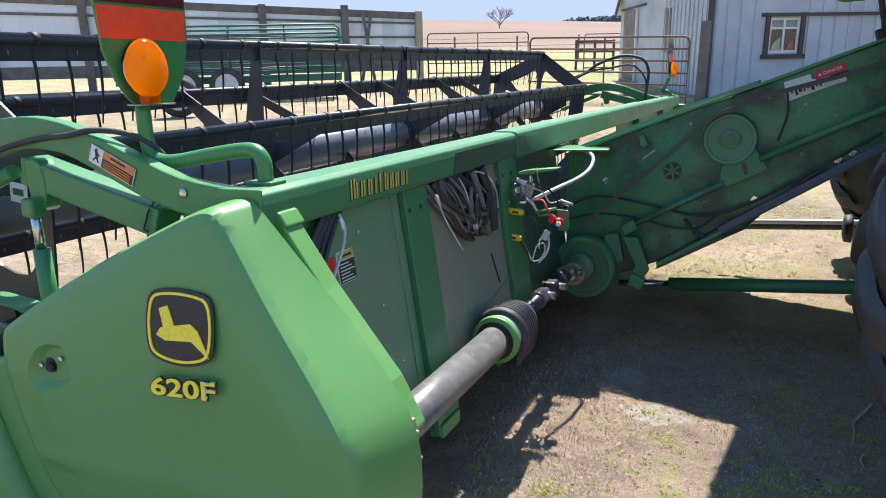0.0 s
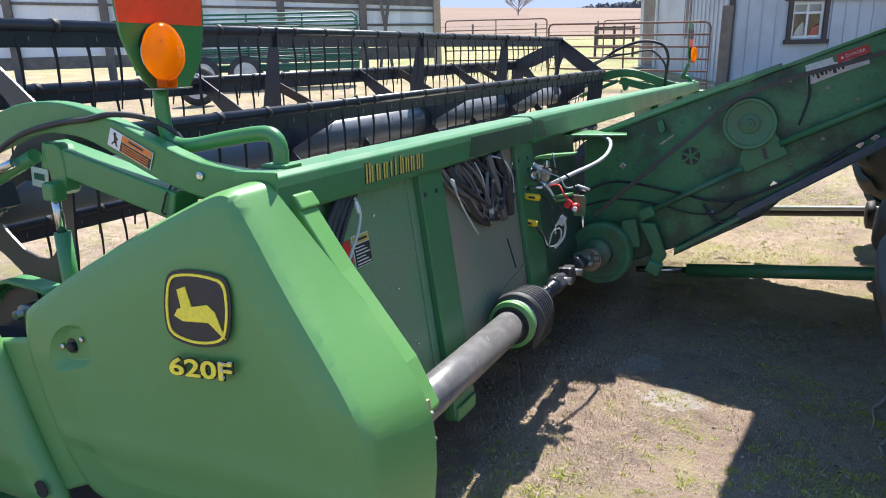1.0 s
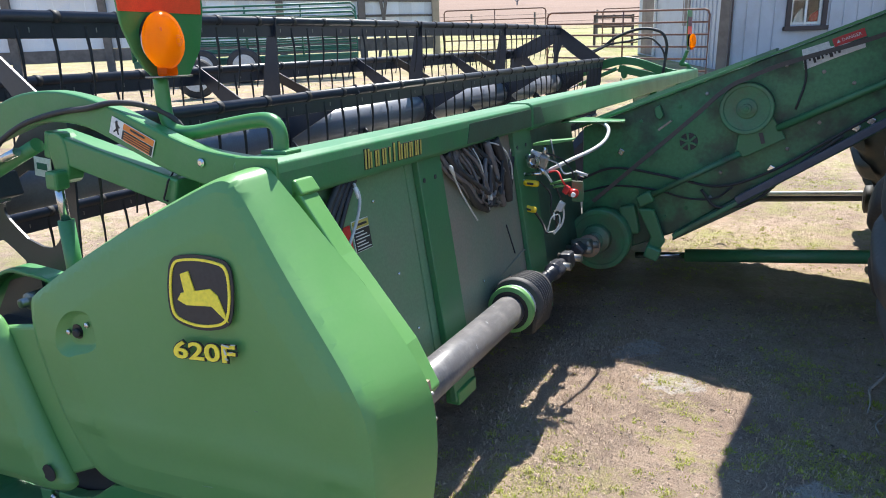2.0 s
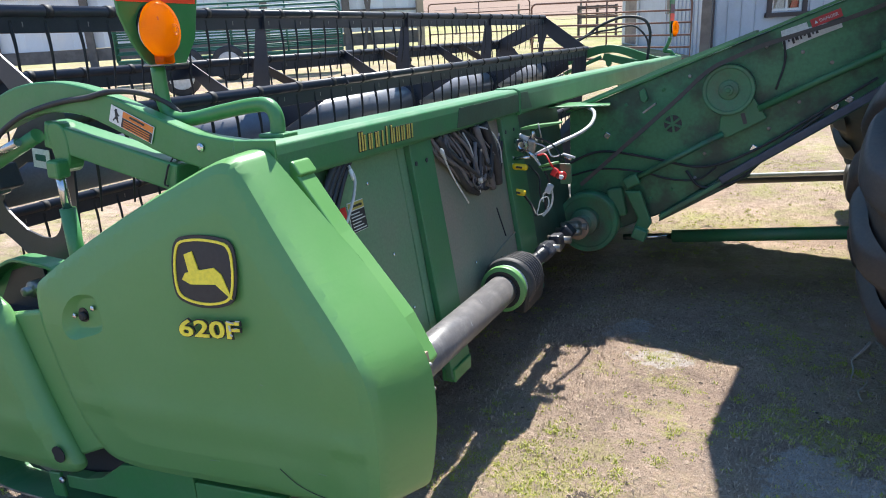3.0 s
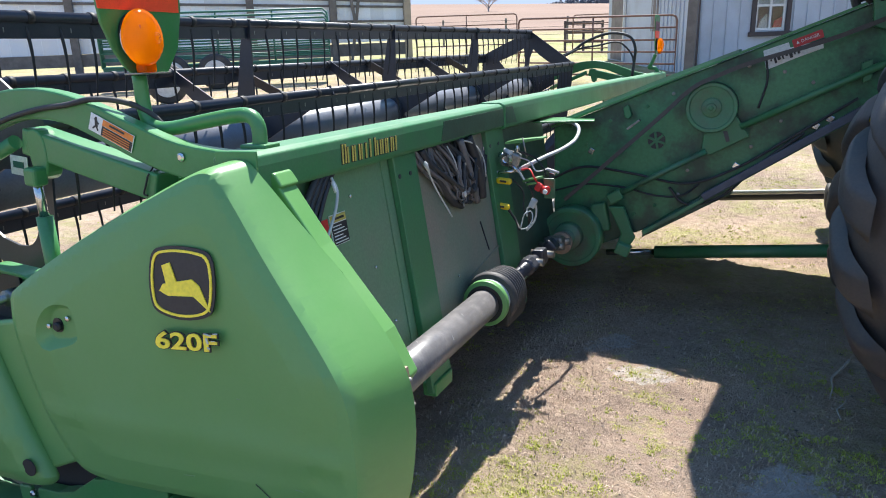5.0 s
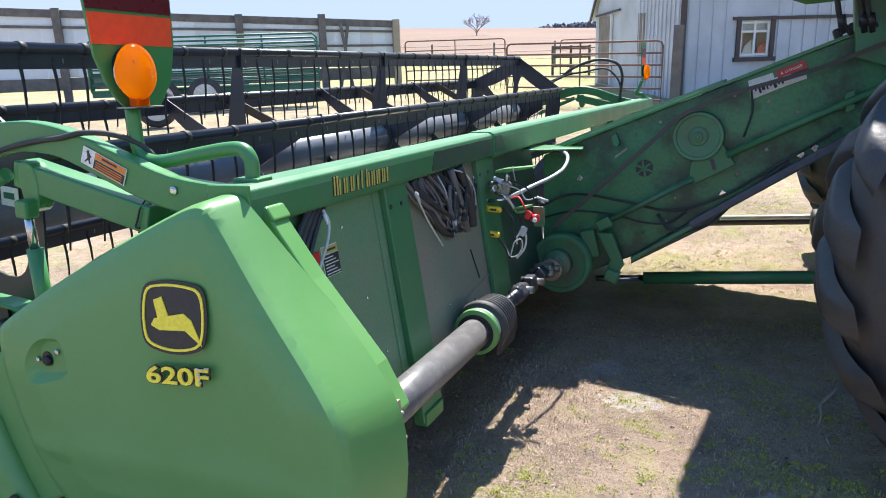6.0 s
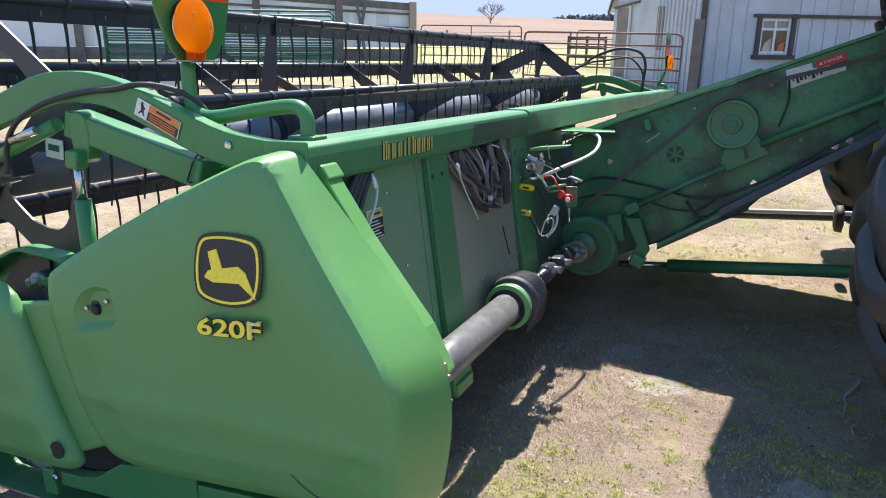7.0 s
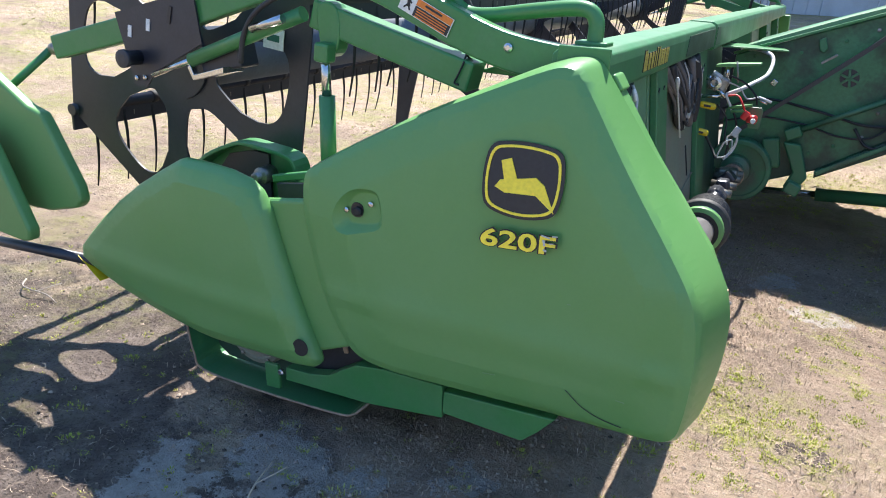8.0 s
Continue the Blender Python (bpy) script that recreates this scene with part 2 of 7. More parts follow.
def ribbon(points, width, thick, side=(0, 1, 0), bm=None, bevel=0.0):
    """A bent flat bar along a path."""
    pts = [Vector(q) for q in points]
    s = Vector(side).normalized()
    bm2 = bmesh.new()
    rings = []
    for i, q in enumerate(pts):
        d = (pts[min(i + 1, len(pts) - 1)] - pts[max(i - 1, 0)]).normalized()
        n = d.cross(s).normalized()
        rings.append([bm2.verts.new(q + s * a * width / 2 + n * b * thick / 2) for a, b in ((-1, -1), (1, -1), (1, 1), (-1, 1))])
    for a, b in zip(rings, rings[1:]):
        for k in range(4):
            bm2.faces.new((a[k], a[(k + 1) % 4], b[(k + 1) % 4], b[k]))
    bm2.faces.new(list(reversed(rings[0])))
    bm2.faces.new(rings[-1])
    bmesh.ops.recalc_face_normals(bm2, faces=bm2.faces)
    if bevel:
        rounded(bm2, bevel)
    return merged(bm, bm2)


def loft(outlines, bm=None, bevel=0.0, segments=3, close=True):
    """A closed body through outlines with the same number of points."""
    one = bmesh.new()
    rings = [[one.verts.new(p) for p in o] for o in outlines]
    n = len(rings[0])
    for a, b in zip(rings, rings[1:]):
        for i in range(n):
            one.faces.new((a[i], b[i], b[(i + 1) % n], a[(i + 1) % n]))
    if close:
        one.faces.new(rings[0])
        one.faces.new(list(reversed(rings[-1])))
    bmesh.ops.recalc_face_normals(one, faces=one.faces)
    if bevel:
        rounded(one, bevel, segments)
    return merged(bm, one)


def softened(outline, rounds=2):
    """Cuts the corners of a closed outline, so that it runs round."""
    for _ in range(rounds):
        n = len(outline)
        outline = [tuple(a * w + b * (1 - w) for a, b in zip(outline[i], outline[(i + 1) % n])) for i in range(n) for w in (0.75, 0.25)]
    return outline


def inside_by(p, outline):
    """How far a point lies inside an outline (negative: outside)."""
    best, hit = 1e9, False
    n = len(outline)
    for i in range(n):
        (x0, z0), (x1, z1) = outline[i], outline[(i + 1) % n]
        if (z0 > p[1]) != (z1 > p[1]) and p[0] < (x1 - x0) * (p[1] - z0) / (z1 - z0) + x0:
            hit = not hit
        s = max(0.0, min(1.0, ((p[0] - x0) * (x1 - x0) + (p[1] - z0) * (z1 - z0)) / ((x1 - x0) ** 2 + (z1 - z0) ** 2)))
        best = min(best, math.hypot(p[0] - x0 - s * (x1 - x0), p[1] - z0 - s * (z1 - z0)))
    return best if hit else -best


def moulded(bm, outline, front, amount, width, ridge=None, step=0.05, reach=0.09):
    """Cuts the front face finely and swells it, as moulded plastic does; ridge: the height of a soft crease."""
    xs, zs = [p[0] for p in outline], [p[1] for p in outline]
    cuts = [((x, 0, 0), (1, 0, 0)) for x in np.arange(min(xs) + step, max(xs), step)] + [((0, 0, z), (0, 0, 1)) for z in np.arange(min(zs) + step, max(zs), step)]
    for at, n in cuts:
        bmesh.ops.bisect_plane(bm, geom=bm.verts[:] + bm.edges[:] + bm.faces[:], plane_co=at, plane_no=n, dist=1e-5)
    for v in bm.verts:
        if v.co.y > front(v.co.x, v.co.z) + 0.03:
            continue
        d = inside_by((v.co.x, v.co.z), outline)
        if d > 0:
            s = min(1.0, d / width)
            v.co.y -= amount * s * s * (3 - 2 * s)
            if ridge is not None:
                e = max(0.0, 1 - abs(v.co.z - ridge) / reach)
                v.co.y -= 0.007 * e * e * (3 - 2 * e) * min(1.0, d / 0.06)
    return bm


def carved(ob, cutter):
    """Takes the cutter out of a part's mesh."""
    me = bpy.data.meshes.new("cutter")
    bmesh.ops.recalc_face_normals(cutter, faces=cutter.faces)
    cutter.to_mesh(me)
    cutter.free()
    tool = bpy.data.objects.new("cutter", me)
    scene.collection.objects.link(tool)
    plain = bpy.data.objects.new("plain", ob.data)
    scene.collection.objects.link(plain)
    mod = plain.modifiers.new("cut", "BOOLEAN")
    mod.operation, mod.object, mod.solver = "DIFFERENCE", tool, "EXACT"
    got = bpy.data.meshes.new_from_object(plain.evaluated_get(bpy.context.evaluated_depsgraph_get()))
    got.name = ob.data.name
    bpy.data.objects.remove(plain)
    bpy.data.objects.remove(tool)
    bpy.data.meshes.remove(me)
    ob.data = got
    return ob


def thing(name, label, category, frame_of=None, at=(0, 0, 0), group="", kind=""):
    """An Empty at the base of a thing; its parts are given in the frame frame_of."""
    ob = new(name)
    ob.empty_display_size = 0.1
    ob.matrix_basis = (frame_of or Matrix()) @ Matrix.Translation(at)
    ob["base"] = list(at)
    return tagged(ob, label, category, group, kind)


def part(name, bm, mat, parent, label="", smooth=None):
    """Links a bmesh as one mesh under a thing or a part."""
    me = bpy.data.meshes.new(name)
    if smooth:
        for f in bm.faces:
            f.smooth = True
    top = parent
    while top.parent:
        top = top.parent
    base = Vector(top["base"]) if "base" in top else Vector()
    bm.transform(Matrix.Translation(-base))
    bm.normal_update()
    bm.to_mesh(me)
    bm.free()
    me.materials.append(mat)
    ob = new(name, me)
    ob.parent = parent
    if smooth:
        me.shade_smooth()
        me.set_sharp_from_angle(angle=radians(smooth))
        w = ob.modifiers.new("even_shading", "WEIGHTED_NORMAL")
        w.keep_sharp, w.weight = True, 90
    if label:
        ob["label"] = label
    return ob


def again(ob, shift):
    """The same part once more, moved within its thing."""
    c = ob.copy()
    scene.collection.objects.link(c)
    c.location = ob.location + Vector(shift)
    return c


def lone(name, bm, mat, label="", category="", kind="", group="", smooth=None):
    me = bpy.data.meshes.new(name)
    bm.normal_update()
    bm.to_mesh(me)
    bm.free()
    for m in (mat if isinstance(mat, (list, tuple)) else [mat]):
        me.materials.append(m)
    if smooth:
        me.shade_smooth()
        me.set_sharp_from_angle(angle=radians(smooth))
    return tagged(new(name, me), label, category, group, kind)


# ---- ground ----
def hill(x, y):
    """The height of the land: flat round the yard, rolling fields behind."""
    d = math.hypot(x, y)
    z = 0.012 * noise.noise(Vector((x * 1.3, y * 1.3, 0))) + 0.02 * noise.noise(Vector((x * 0.35, y * 0.35, 4)))
    if d < 6:
        trodden = min(1.0, max(0.15, 0.55 + noise.noise(Vector((x * 0.9, y * 0.9, 21)))))
        z += 0.010 * noise.noise(Vector((x * 5, y * 5, 7))) + trodden * (0.022 * noise.noise(Vector((x * 11, y * 11, 2))) + 0.020 * abs(noise.noise(Vector((x * 24, y * 24, 5)))) + 0.004 * noise.noise(Vector((x * 60, y * 60, 8))))
    # the yard falls away gently under the machine and levels out round it
    near = min(1.0, max(0.0, (11.0 - math.hypot(x - PIVOT.x, y - PIVOT.y)) / 6.5))
    z += near * near * (3 - 2 * near) * (UP.x * (x - PIVOT.x) + UP.y * (y - PIVOT.y))
    if y > 0:
        far = min(1.0, max(0.0, (d - 55) / 260))
        turn = math.atan2(-x, y)
        z += far * far * (3 - 2 * far) * (2.2 + 11.5 * max(0.0, turn - 0.16) + 0.4 * math.sin(turn * 9))
    return z


def ground_mesh():
    bm = bmesh.new()
    steps = [0.0]
    s = 0.02
    while steps[-1] < 2600:
        steps.append(steps[-1] + s)
        if steps[-1] > 3.0:
            s *= 1.14
    xs = [-v + 0.2 for v in reversed(steps[1:])] + [v + 0.2 for v in steps]
    ys = [-v + 0.9 for v in reversed(steps[1:])] + [v + 0.9 for v in steps]
    rows = [[bm.verts.new((x, y, hill(x, y))) for x in xs] for y in ys]
    for a, b in zip(rows, rows[1:]):
        for i in range(len(xs) - 1):
            bm.faces.new((a[i], a[i + 1], b[i + 1], b[i])).smooth = True
    return bm


# where the thin grass of the yard has taken hold, with each patch's reach
LUSH = (((0.36, 0.63), 0.17), ((0.50, 0.60), 0.13), ((0.58, 0.80), 0.07), ((0.74, 1.20), 0.07), ((0.80, 1.06), 0.06), ((0.62, 1.62), 0.06), ((0.70, 1.42), 0.06), ((0.38, 1.50), 0.05), ((1.18, 1.20), 0.12), ((1.36, 1.12), 0.10), ((0.66, 0.48), 0.06))


def ground_material():
    m = bpy.data.materials.new("yard_dirt_and_grass")
    m.use_nodes = True
    nt = m.node_tree
    b = nt.nodes["Principled BSDF"]
    b.inputs["Roughness"].default_value = 0.95
    b.inputs["Specular IOR Level"].default_value = 0.15
    co = nt.nodes.new("ShaderNodeTexCoord")

    def noise_at(scale, detail=6, rough=0.6):
        n = nt.nodes.new("ShaderNodeTexNoise")
        n.inputs["Scale"].default_value, n.inputs["Detail"].default_value, n.inputs["Roughness"].default_value = scale, detail, rough
        nt.links.new(co.outputs["Object"], n.inputs["Vector"])
        return n.outputs["Fac"]

    def span(v, a, c, lo=0.0, hi=1.0):
        r = nt.nodes.new("ShaderNodeMapRange")
        r.inputs["From Min"].default_value, r.inputs["From Max"].default_value = a, c
        r.inputs["To Min"].default_value, r.inputs["To Max"].default_value = lo, hi
        nt.links.new(v, r.inputs["Value"])
        return r.outputs["Result"]

    def blend(f, a, c):
        x = nt.nodes.new("ShaderNodeMix")
        x.data_type = "RGBA"
        for sock, v in (("A", a), ("B", c)):
            if isinstance(v, tuple):
                x.inputs[sock].default_value = (*v, 1)
            else:
                nt.links.new(v, x.inputs[sock])
        nt.links.new(f, x.inputs["Factor"])
        return x.outputs["Result"]

    def times(a, c):
        x = nt.nodes.new("ShaderNodeMath")
        x.operation = "MULTIPLY"
        nt.links.new(a, x.inputs[0])
        nt.links.new(c, x.inputs[1])
        return x.outputs["Value"]

    def fibres(turn, density):
        """Short flat stalks lying in one direction."""
        mp = nt.nodes.new("ShaderNodeMapping")
        mp.inputs["Rotation"].default_value = (0, 0, turn)
        mp.inputs["Scale"].default_value = (20, 150, 1)
        nt.links.new(co.outputs["Object"], mp.inputs["Vector"])
        n = nt.nodes.new("ShaderNodeTexNoise")
        n.inputs["Scale"].default_value, n.inputs["Detail"].default_value, n.inputs["Distortion"].default_value = 1.0, 2, 0.6
        nt.links.new(mp.outputs["Vector"], n.inputs["Vector"])
        return span(n.outputs["Fac"], density, density + 0.05)

    dirt = blend(span(noise_at(3.0, 8, 0.7), 0.36, 0.64), (0.42, 0.30, 0.220), (0.56, 0.42, 0.325))
    dirt = blend(span(noise_at(38, 6, 0.75), 0.50, 0.66, 0.0, 0.6), dirt, (0.55, 0.43, 0.33))
    dirt = blend(span(noise_at(24, 7, 0.75), 0.52, 0.66, 0.0, 0.60), dirt, (0.19, 0.145, 0.108))
    dirt = blend(span(noise_at(110, 4, 0.7), 0.54, 0.72, 0.0, 0.55), dirt, (0.20, 0.155, 0.115))
    matted = span(noise_at(2.4, 6, 0.7), 0.42, 0.60)
    for turn, tint in ((0.3, (0.50, 0.39, 0.29)), (1.3, (0.30, 0.225, 0.165)), (2.1, (0.53, 0.43, 0.33)), (2.8, (0.38, 0.30, 0.21))):
        dirt = blend(times(fibres(turn, 0.57), matted), dirt, tint)
    damp = times(span(noise_at(0.8, 5, 0.65), 0.42, 0.58), span(noise_at(7, 6, 0.7), 0.3, 0.6, 0.35, 1.0))
    dirt = blend(damp, dirt, (0.25, 0.185, 0.15))

    def near_to(place, reach, ragged, scale=2.2):
        """One inside a ragged round patch, nothing outside it."""
        away = nt.nodes.new("ShaderNodeVectorMath")
        away.operation = "DISTANCE"
        away.inputs[1].default_value = (*place, 0.0)
        nt.links.new(co.outputs["Object"], away.inputs[0])
        edge = nt.nodes.new("ShaderNodeMath")
        edge.operation = "ADD"
        nt.links.new(away.outputs["Value"], edge.inputs[0])
        nt.links.new(span(noise_at(scale, 6, 0.7), 0.3, 0.7, -ragged, ragged), edge.inputs[1])
        return span(edge.outputs["Value"], reach * 1.12, reach * 0.9)

    # shade put into the dirt's colour, and pale dried clay, by the platform's end
    shaded_dirt = blend(span(noise_at(6, 8, 0.75), 0.42, 0.62), (0.135, 0.104, 0.09), (0.27, 0.215, 0.185))
    shaded_dirt = blend(span(noise_at(120, 4, 0.7), 0.52, 0.68), shaded_dirt, (0.07, 0.055, 0.045))
    dirt = blend(near_to((-1.9, -0.75), 1.2, 0.55), dirt, shaded_dirt)
    clay = blend(span(noise_at(30, 6, 0.7), 0.4, 0.65), (0.49, 0.43, 0.395), (0.38, 0.325, 0.29))
    for place, reach in (((-0.66, -0.25), 0.17), ((-0.90, -0.47), 0.13), ((-0.25, -0.10), 0.08), ((1.25, 0.90), 0.16), ((0.62, 1.62), 0.10), ((0.42, 1.95), 0.09)):
        dirt = blend(near_to(place, reach, 0.13, 7.0), dirt, clay)
    grass = blend(span(noise_at(60, 5), 0.35, 0.7), (0.29, 0.30, 0.08), (0.44, 0.39, 0.19))
    # how much is green: a thin moss in the yard, more of it towards the fields
    sep = nt.nodes.new("ShaderNodeSeparateXYZ")
    nt.links.new(co.outputs["Object"], sep.inputs["Vector"])
    gone = nt.nodes.new("ShaderNodeVectorMath")
    gone.operation = "DISTANCE"
    gone.inputs[1].default_value = (0.3, 0.6, 0.0)
    nt.links.new(co.outputs["Object"], gone.inputs[0])
    afar = span(gone.outputs["Value"], 2.2, 3.6)
    patch = times(times(span(noise_at(1.3, 5), 0.47, 0.62), span(noise_at(22, 6, 0.7), 0.44, 0.58)), span(sep.outputs["Y"], -1.0, 4.0, 0.2, 0.6))
    dirt = blend(times(span(noise_at(2.6, 8, 0.8), 0.47, 0.60, 0.0, 0.75), afar), dirt, (0.31, 0.30, 0.13))
    dirt = blend(times(span(noise_at(9, 8, 0.8), 0.50, 0.62, 0.0, 0.65), afar), dirt, (0.24, 0.18, 0.13))
    near = blend(patch, dirt, grass)
    for place, reach in LUSH:
        near = blend(times(near_to(place, reach, 0.16, 8.0), span(noise_at(30, 6, 0.75), 0.40, 0.64, 0.0, 0.8)), near, grass)
    meadow = blend(span(noise_at(0.5, 5), 0.4, 0.65), (0.20, 0.25, 0.075), (0.30, 0.29, 0.13))
    col = blend(times(span(sep.outputs["Y"], 13.0, 21.0), span(noise_at(0.35, 4), 0.3, 0.6, 0.0, 0.75)), near, meadow)
    field = blend(span(noise_at(0.03, 6), 0.35, 0.65), (0.25, 0.178, 0.143), (0.205, 0.146, 0.116))
    col = blend(span(sep.outputs["Y"], 45.0, 60.0), col, field)
    nt.links.new(col, b.inputs["Base Color"])
    bp = nt.nodes.new("ShaderNodeBump")
    bp.inputs["Strength"].default_value, bp.inputs["Distance"].default_value = 1.0, 0.035
    add = nt.nodes.new("ShaderNodeMath")
    add.operation = "ADD"
    nt.links.new(noise_at(9, 8, 0.7), add.inputs[0])
    nt.links.new(times(noise_at(80, 6, 0.8), span(noise_at(3, 4), 0.2, 0.8, 0.35, 0.8)), add.inputs[1])
    nt.links.new(add.outputs["Value"], bp.inputs["Height"])
    nt.links.new(bp.outputs["Normal"], b.inputs["Normal"])
    return m


GROUND = ground_material()
ground = lone("ground", ground_mesh(), GROUND, "trampled bare dirt yard with straw, thin grass and brown fields behind", "ground", kind="structure")

# ---- the cutting platform ----
LENGTH = 6.83
platform = thing("grain_platform", "green combine cutting platform with black reel, lowered close to the dirt", "combine header", TIP, (0.0, 1.0, 0.0))


def skin(x, z):
    """The depth of the end shield's outer face: flared to the front, leaning inwards above."""
    return -0.162 + 0.045 * min(x, 0.0) + 0.11 * max(0.0, z - 0.70)


def skew(outline):
    """Puts an outline on the outer face of the end shield."""
    return [(x, skin(x, z), z) for x, z in outline]


SHIELD_FACE = [(-0.70, 0.79), (-0.655, 0.83), (-0.427, 0.965), (-0.115, 1.112), (-0.05, 1.132), (-0.012, 1.10), (0.097, 0.942), (0.24, 0.755), (0.293, 0.67), (0.312, 0.55), (0.310, 0.42), (0.298, 0.345), (0.215, 0.335), (-0.238, 0.318), (-0.49, 0.315), (-0.565, 0.37), (-0.647, 0.542)]


def end_shield():
    face = softened(SHIELD_FACE, 3)
    rim = softened([(-0.70, 0.79), (-0.655, 0.83), (-0.427, 0.968), (-0.105, 1.128), (-0.02, 1.142), (0.012, 1.10), (0.125, 0.932), (0.283, 0.735), (0.343, 0.63), (0.352, 0.50), (0.335, 0.36), (0.315, 0.285), (0.215, 0.265), (-0.238, 0.265), (-0.49, 0.27), (-0.565, 0.35), (-0.647, 0.542)], 3)
    outer = [Vector(p) for p in skew(face)]
    middle = Vector((sum(p.x for p in outer), 0, sum(p.z for p in outer))) / len(outer)
    def inwards(p, k):
        x, z = middle.x + (p.x - middle.x) * k, middle.z + (p.z - middle.z) * k
        return Vector((x, skin(x, z) - 0.007, z))
    inner = [Vector((x, 0.05 - 0.06 * min(1.0, max(0.0, (z - 0.88) / 0.24)), z)) for x, z in rim]
    mid = [a.lerp(b_, 0.75) for a, b_ in zip(outer, inner)]
    near_edge, past_edge = [], []
    for p, m in zip(outer, mid):
        to = inwards(p, 0.75) - p
        near_edge.append(p + to.normalized() * 0.030)
        past_edge.append(p + (m - p).normalized() * 0.030)
    edge = [p * 0.5 + a * 0.25 + b_ * 0.25 for p, a, b_ in zip(outer, near_edge, past_edge)]
    bm = loft([[inwards(p, 0.75) for p in outer], near_edge, edge, past_edge, mid, inner])
    moulded(bm, face, skin, 0.006, 0.20, 0.505, 0.03, 0.04)
    shield = part("end_shield", bm, GREEN, platform, "smooth moulded green plastic end shield", smooth=40)
    # the hand hole: a rounded hollow with sloping sides and a flat floor
    def hollow(y, w, h, dx):
        ring = softened([(-w, -h * 0.8), (-w * 0.55, -h), (w * 0.75, -h), (w, -h * 0.6), (w, h * 0.7), (w * 0.7, h), (-w * 0.3, h), (-w, h * 0.1)])
        c, n = math.cos(radians(10)), math.sin(radians(10))
        return [Vector((-0.513 + dx + p * c - q * n, y, 0.741 + p * n + q * c)) - Vector(platform["base"]) for p, q in ring]
    carved(shield, loft([hollow(-0.26, 0.090, 0.078, -0.006), hollow(-0.203, 0.081, 0.069, -0.004), hollow(-0.196, 0.074, 0.062, 0.0), hollow(-0.174, 0.050, 0.042, 0.006), hollow(-0.171, 0.044, 0.036, 0.007)]))
    shield.data.shade_smooth()
    shield.data.set_sharp_from_angle(angle=radians(38))
    return shield


shield = end_shield()


def face_at(x, z, out=0.0):
    """A place on the swollen face of the shield, or proud of it."""
    d = max(0.0, inside_by((x, z), SHIELD_FACE))
    s = min(1.0, d / 0.20)
    e = max(0.0, 1 - abs(z - 0.505) / 0.04)
    y = skin(x, z) - 0.007 * min(1.0, d / 0.09) - 0.006 * s * s * (3 - 2 * s) - 0.007 * e * e * (3 - 2 * e) * min(1.0, d / 0.06)
    return Vector((x, y - 0.0025 - out, z))


def decal(outline, out, name, mat, parent, label="", thick=0.003):
    """A thin printed sheet on the shield's face."""
    bm = bmesh.new()
    a = [bm.verts.new(face_at(x, z, out)) for x, z in outline]
    b = [bm.verts.new(face_at(x, z, out - thick)) for x, z in outline]
    bm.faces.new(a)
    bm.faces.new(list(reversed(b)))
    n = len(a)
    for i in range(n):
        bm.faces.new((a[i], b[i], b[(i + 1) % n], a[(i + 1) % n]))
    bmesh.ops.recalc_face_normals(bm, faces=bm.faces)
    return part(name, bm, mat, parent, label)


def emblem():
    def barrel(cx, cz, w, h, bulge, n=10):
        order = [(-w * 0.90, h * 0.86), (-w * 0.45, h * 0.97), (0, h), (w * 0.45, h * 0.97), (w * 0.90, h * 0.86), (w, h * 0.2), (w * 0.97, -h * 0.45), (w * 0.86, -h * 0.8), (w * 0.45, -h * 0.95), (0, -h), (-w * 0.45, -h * 0.95), (-w * 0.86, -h * 0.8), (-w * 0.97, -h * 0.45), (-w, h * 0.2)]
        return softened([(cx + x, cz + z) for x, z in order], 2)
    cx, cz = -0.111, 0.879
    decal(barrel(cx, cz, 0.092, 0.084, 0), 0.003, "badge", DECAL_BLACK, shield, "black badge with a yellow border")
    ring_o, ring_i = barrel(cx, cz, 0.0845, 0.0765, 0), barrel(cx, cz, 0.079, 0.071, 0)
    bm = bmesh.new()
    n = len(ring_o)
    o = [bm.verts.new(face_at(x, z, 0.0055)) for x, z in ring_o]
    i_ = [bm.verts.new(face_at(x, z, 0.0055)) for x, z in ring_i]
    ob = [bm.verts.new(face_at(x, z, 0.002)) for x, z in ring_o]
    ib = [bm.verts.new(face_at(x, z, 0.002)) for x, z in ring_i]
    for k in range(n):
        j = (k + 1) % n
        bm.faces.new((o[k], o[j], i_[j], i_[k]))
        bm.faces.new((o[k], ob[k], ob[j], o[j]))
        bm.faces.new((i_[k], i_[j], ib[j], ib[k]))
    bmesh.ops.recalc_face_normals(bm, faces=bm.faces)
    part("badge_border", bm, YELLOW, shield)
    # plain leaning figure of the trade mark
    sweep = [(-0.060, -0.020), (-0.050, -0.004), (0.030, 0.012), (0.050, -0.002), (0.078, -0.058), (0.034, -0.026), (-0.036, -0.030)]
    decal([(cx + x, cz + z) for x, z in sweep], 0.0055, "badge_figure", YELLOW, shield)
    decal([(cx + x, cz + z) for x, z in ((-0.040, -0.004), (-0.052, 0.038), (-0.030, 0.046), (-0.012, 0.003))], 0.0055, "badge_figure", YELLOW, shield)


emblem()


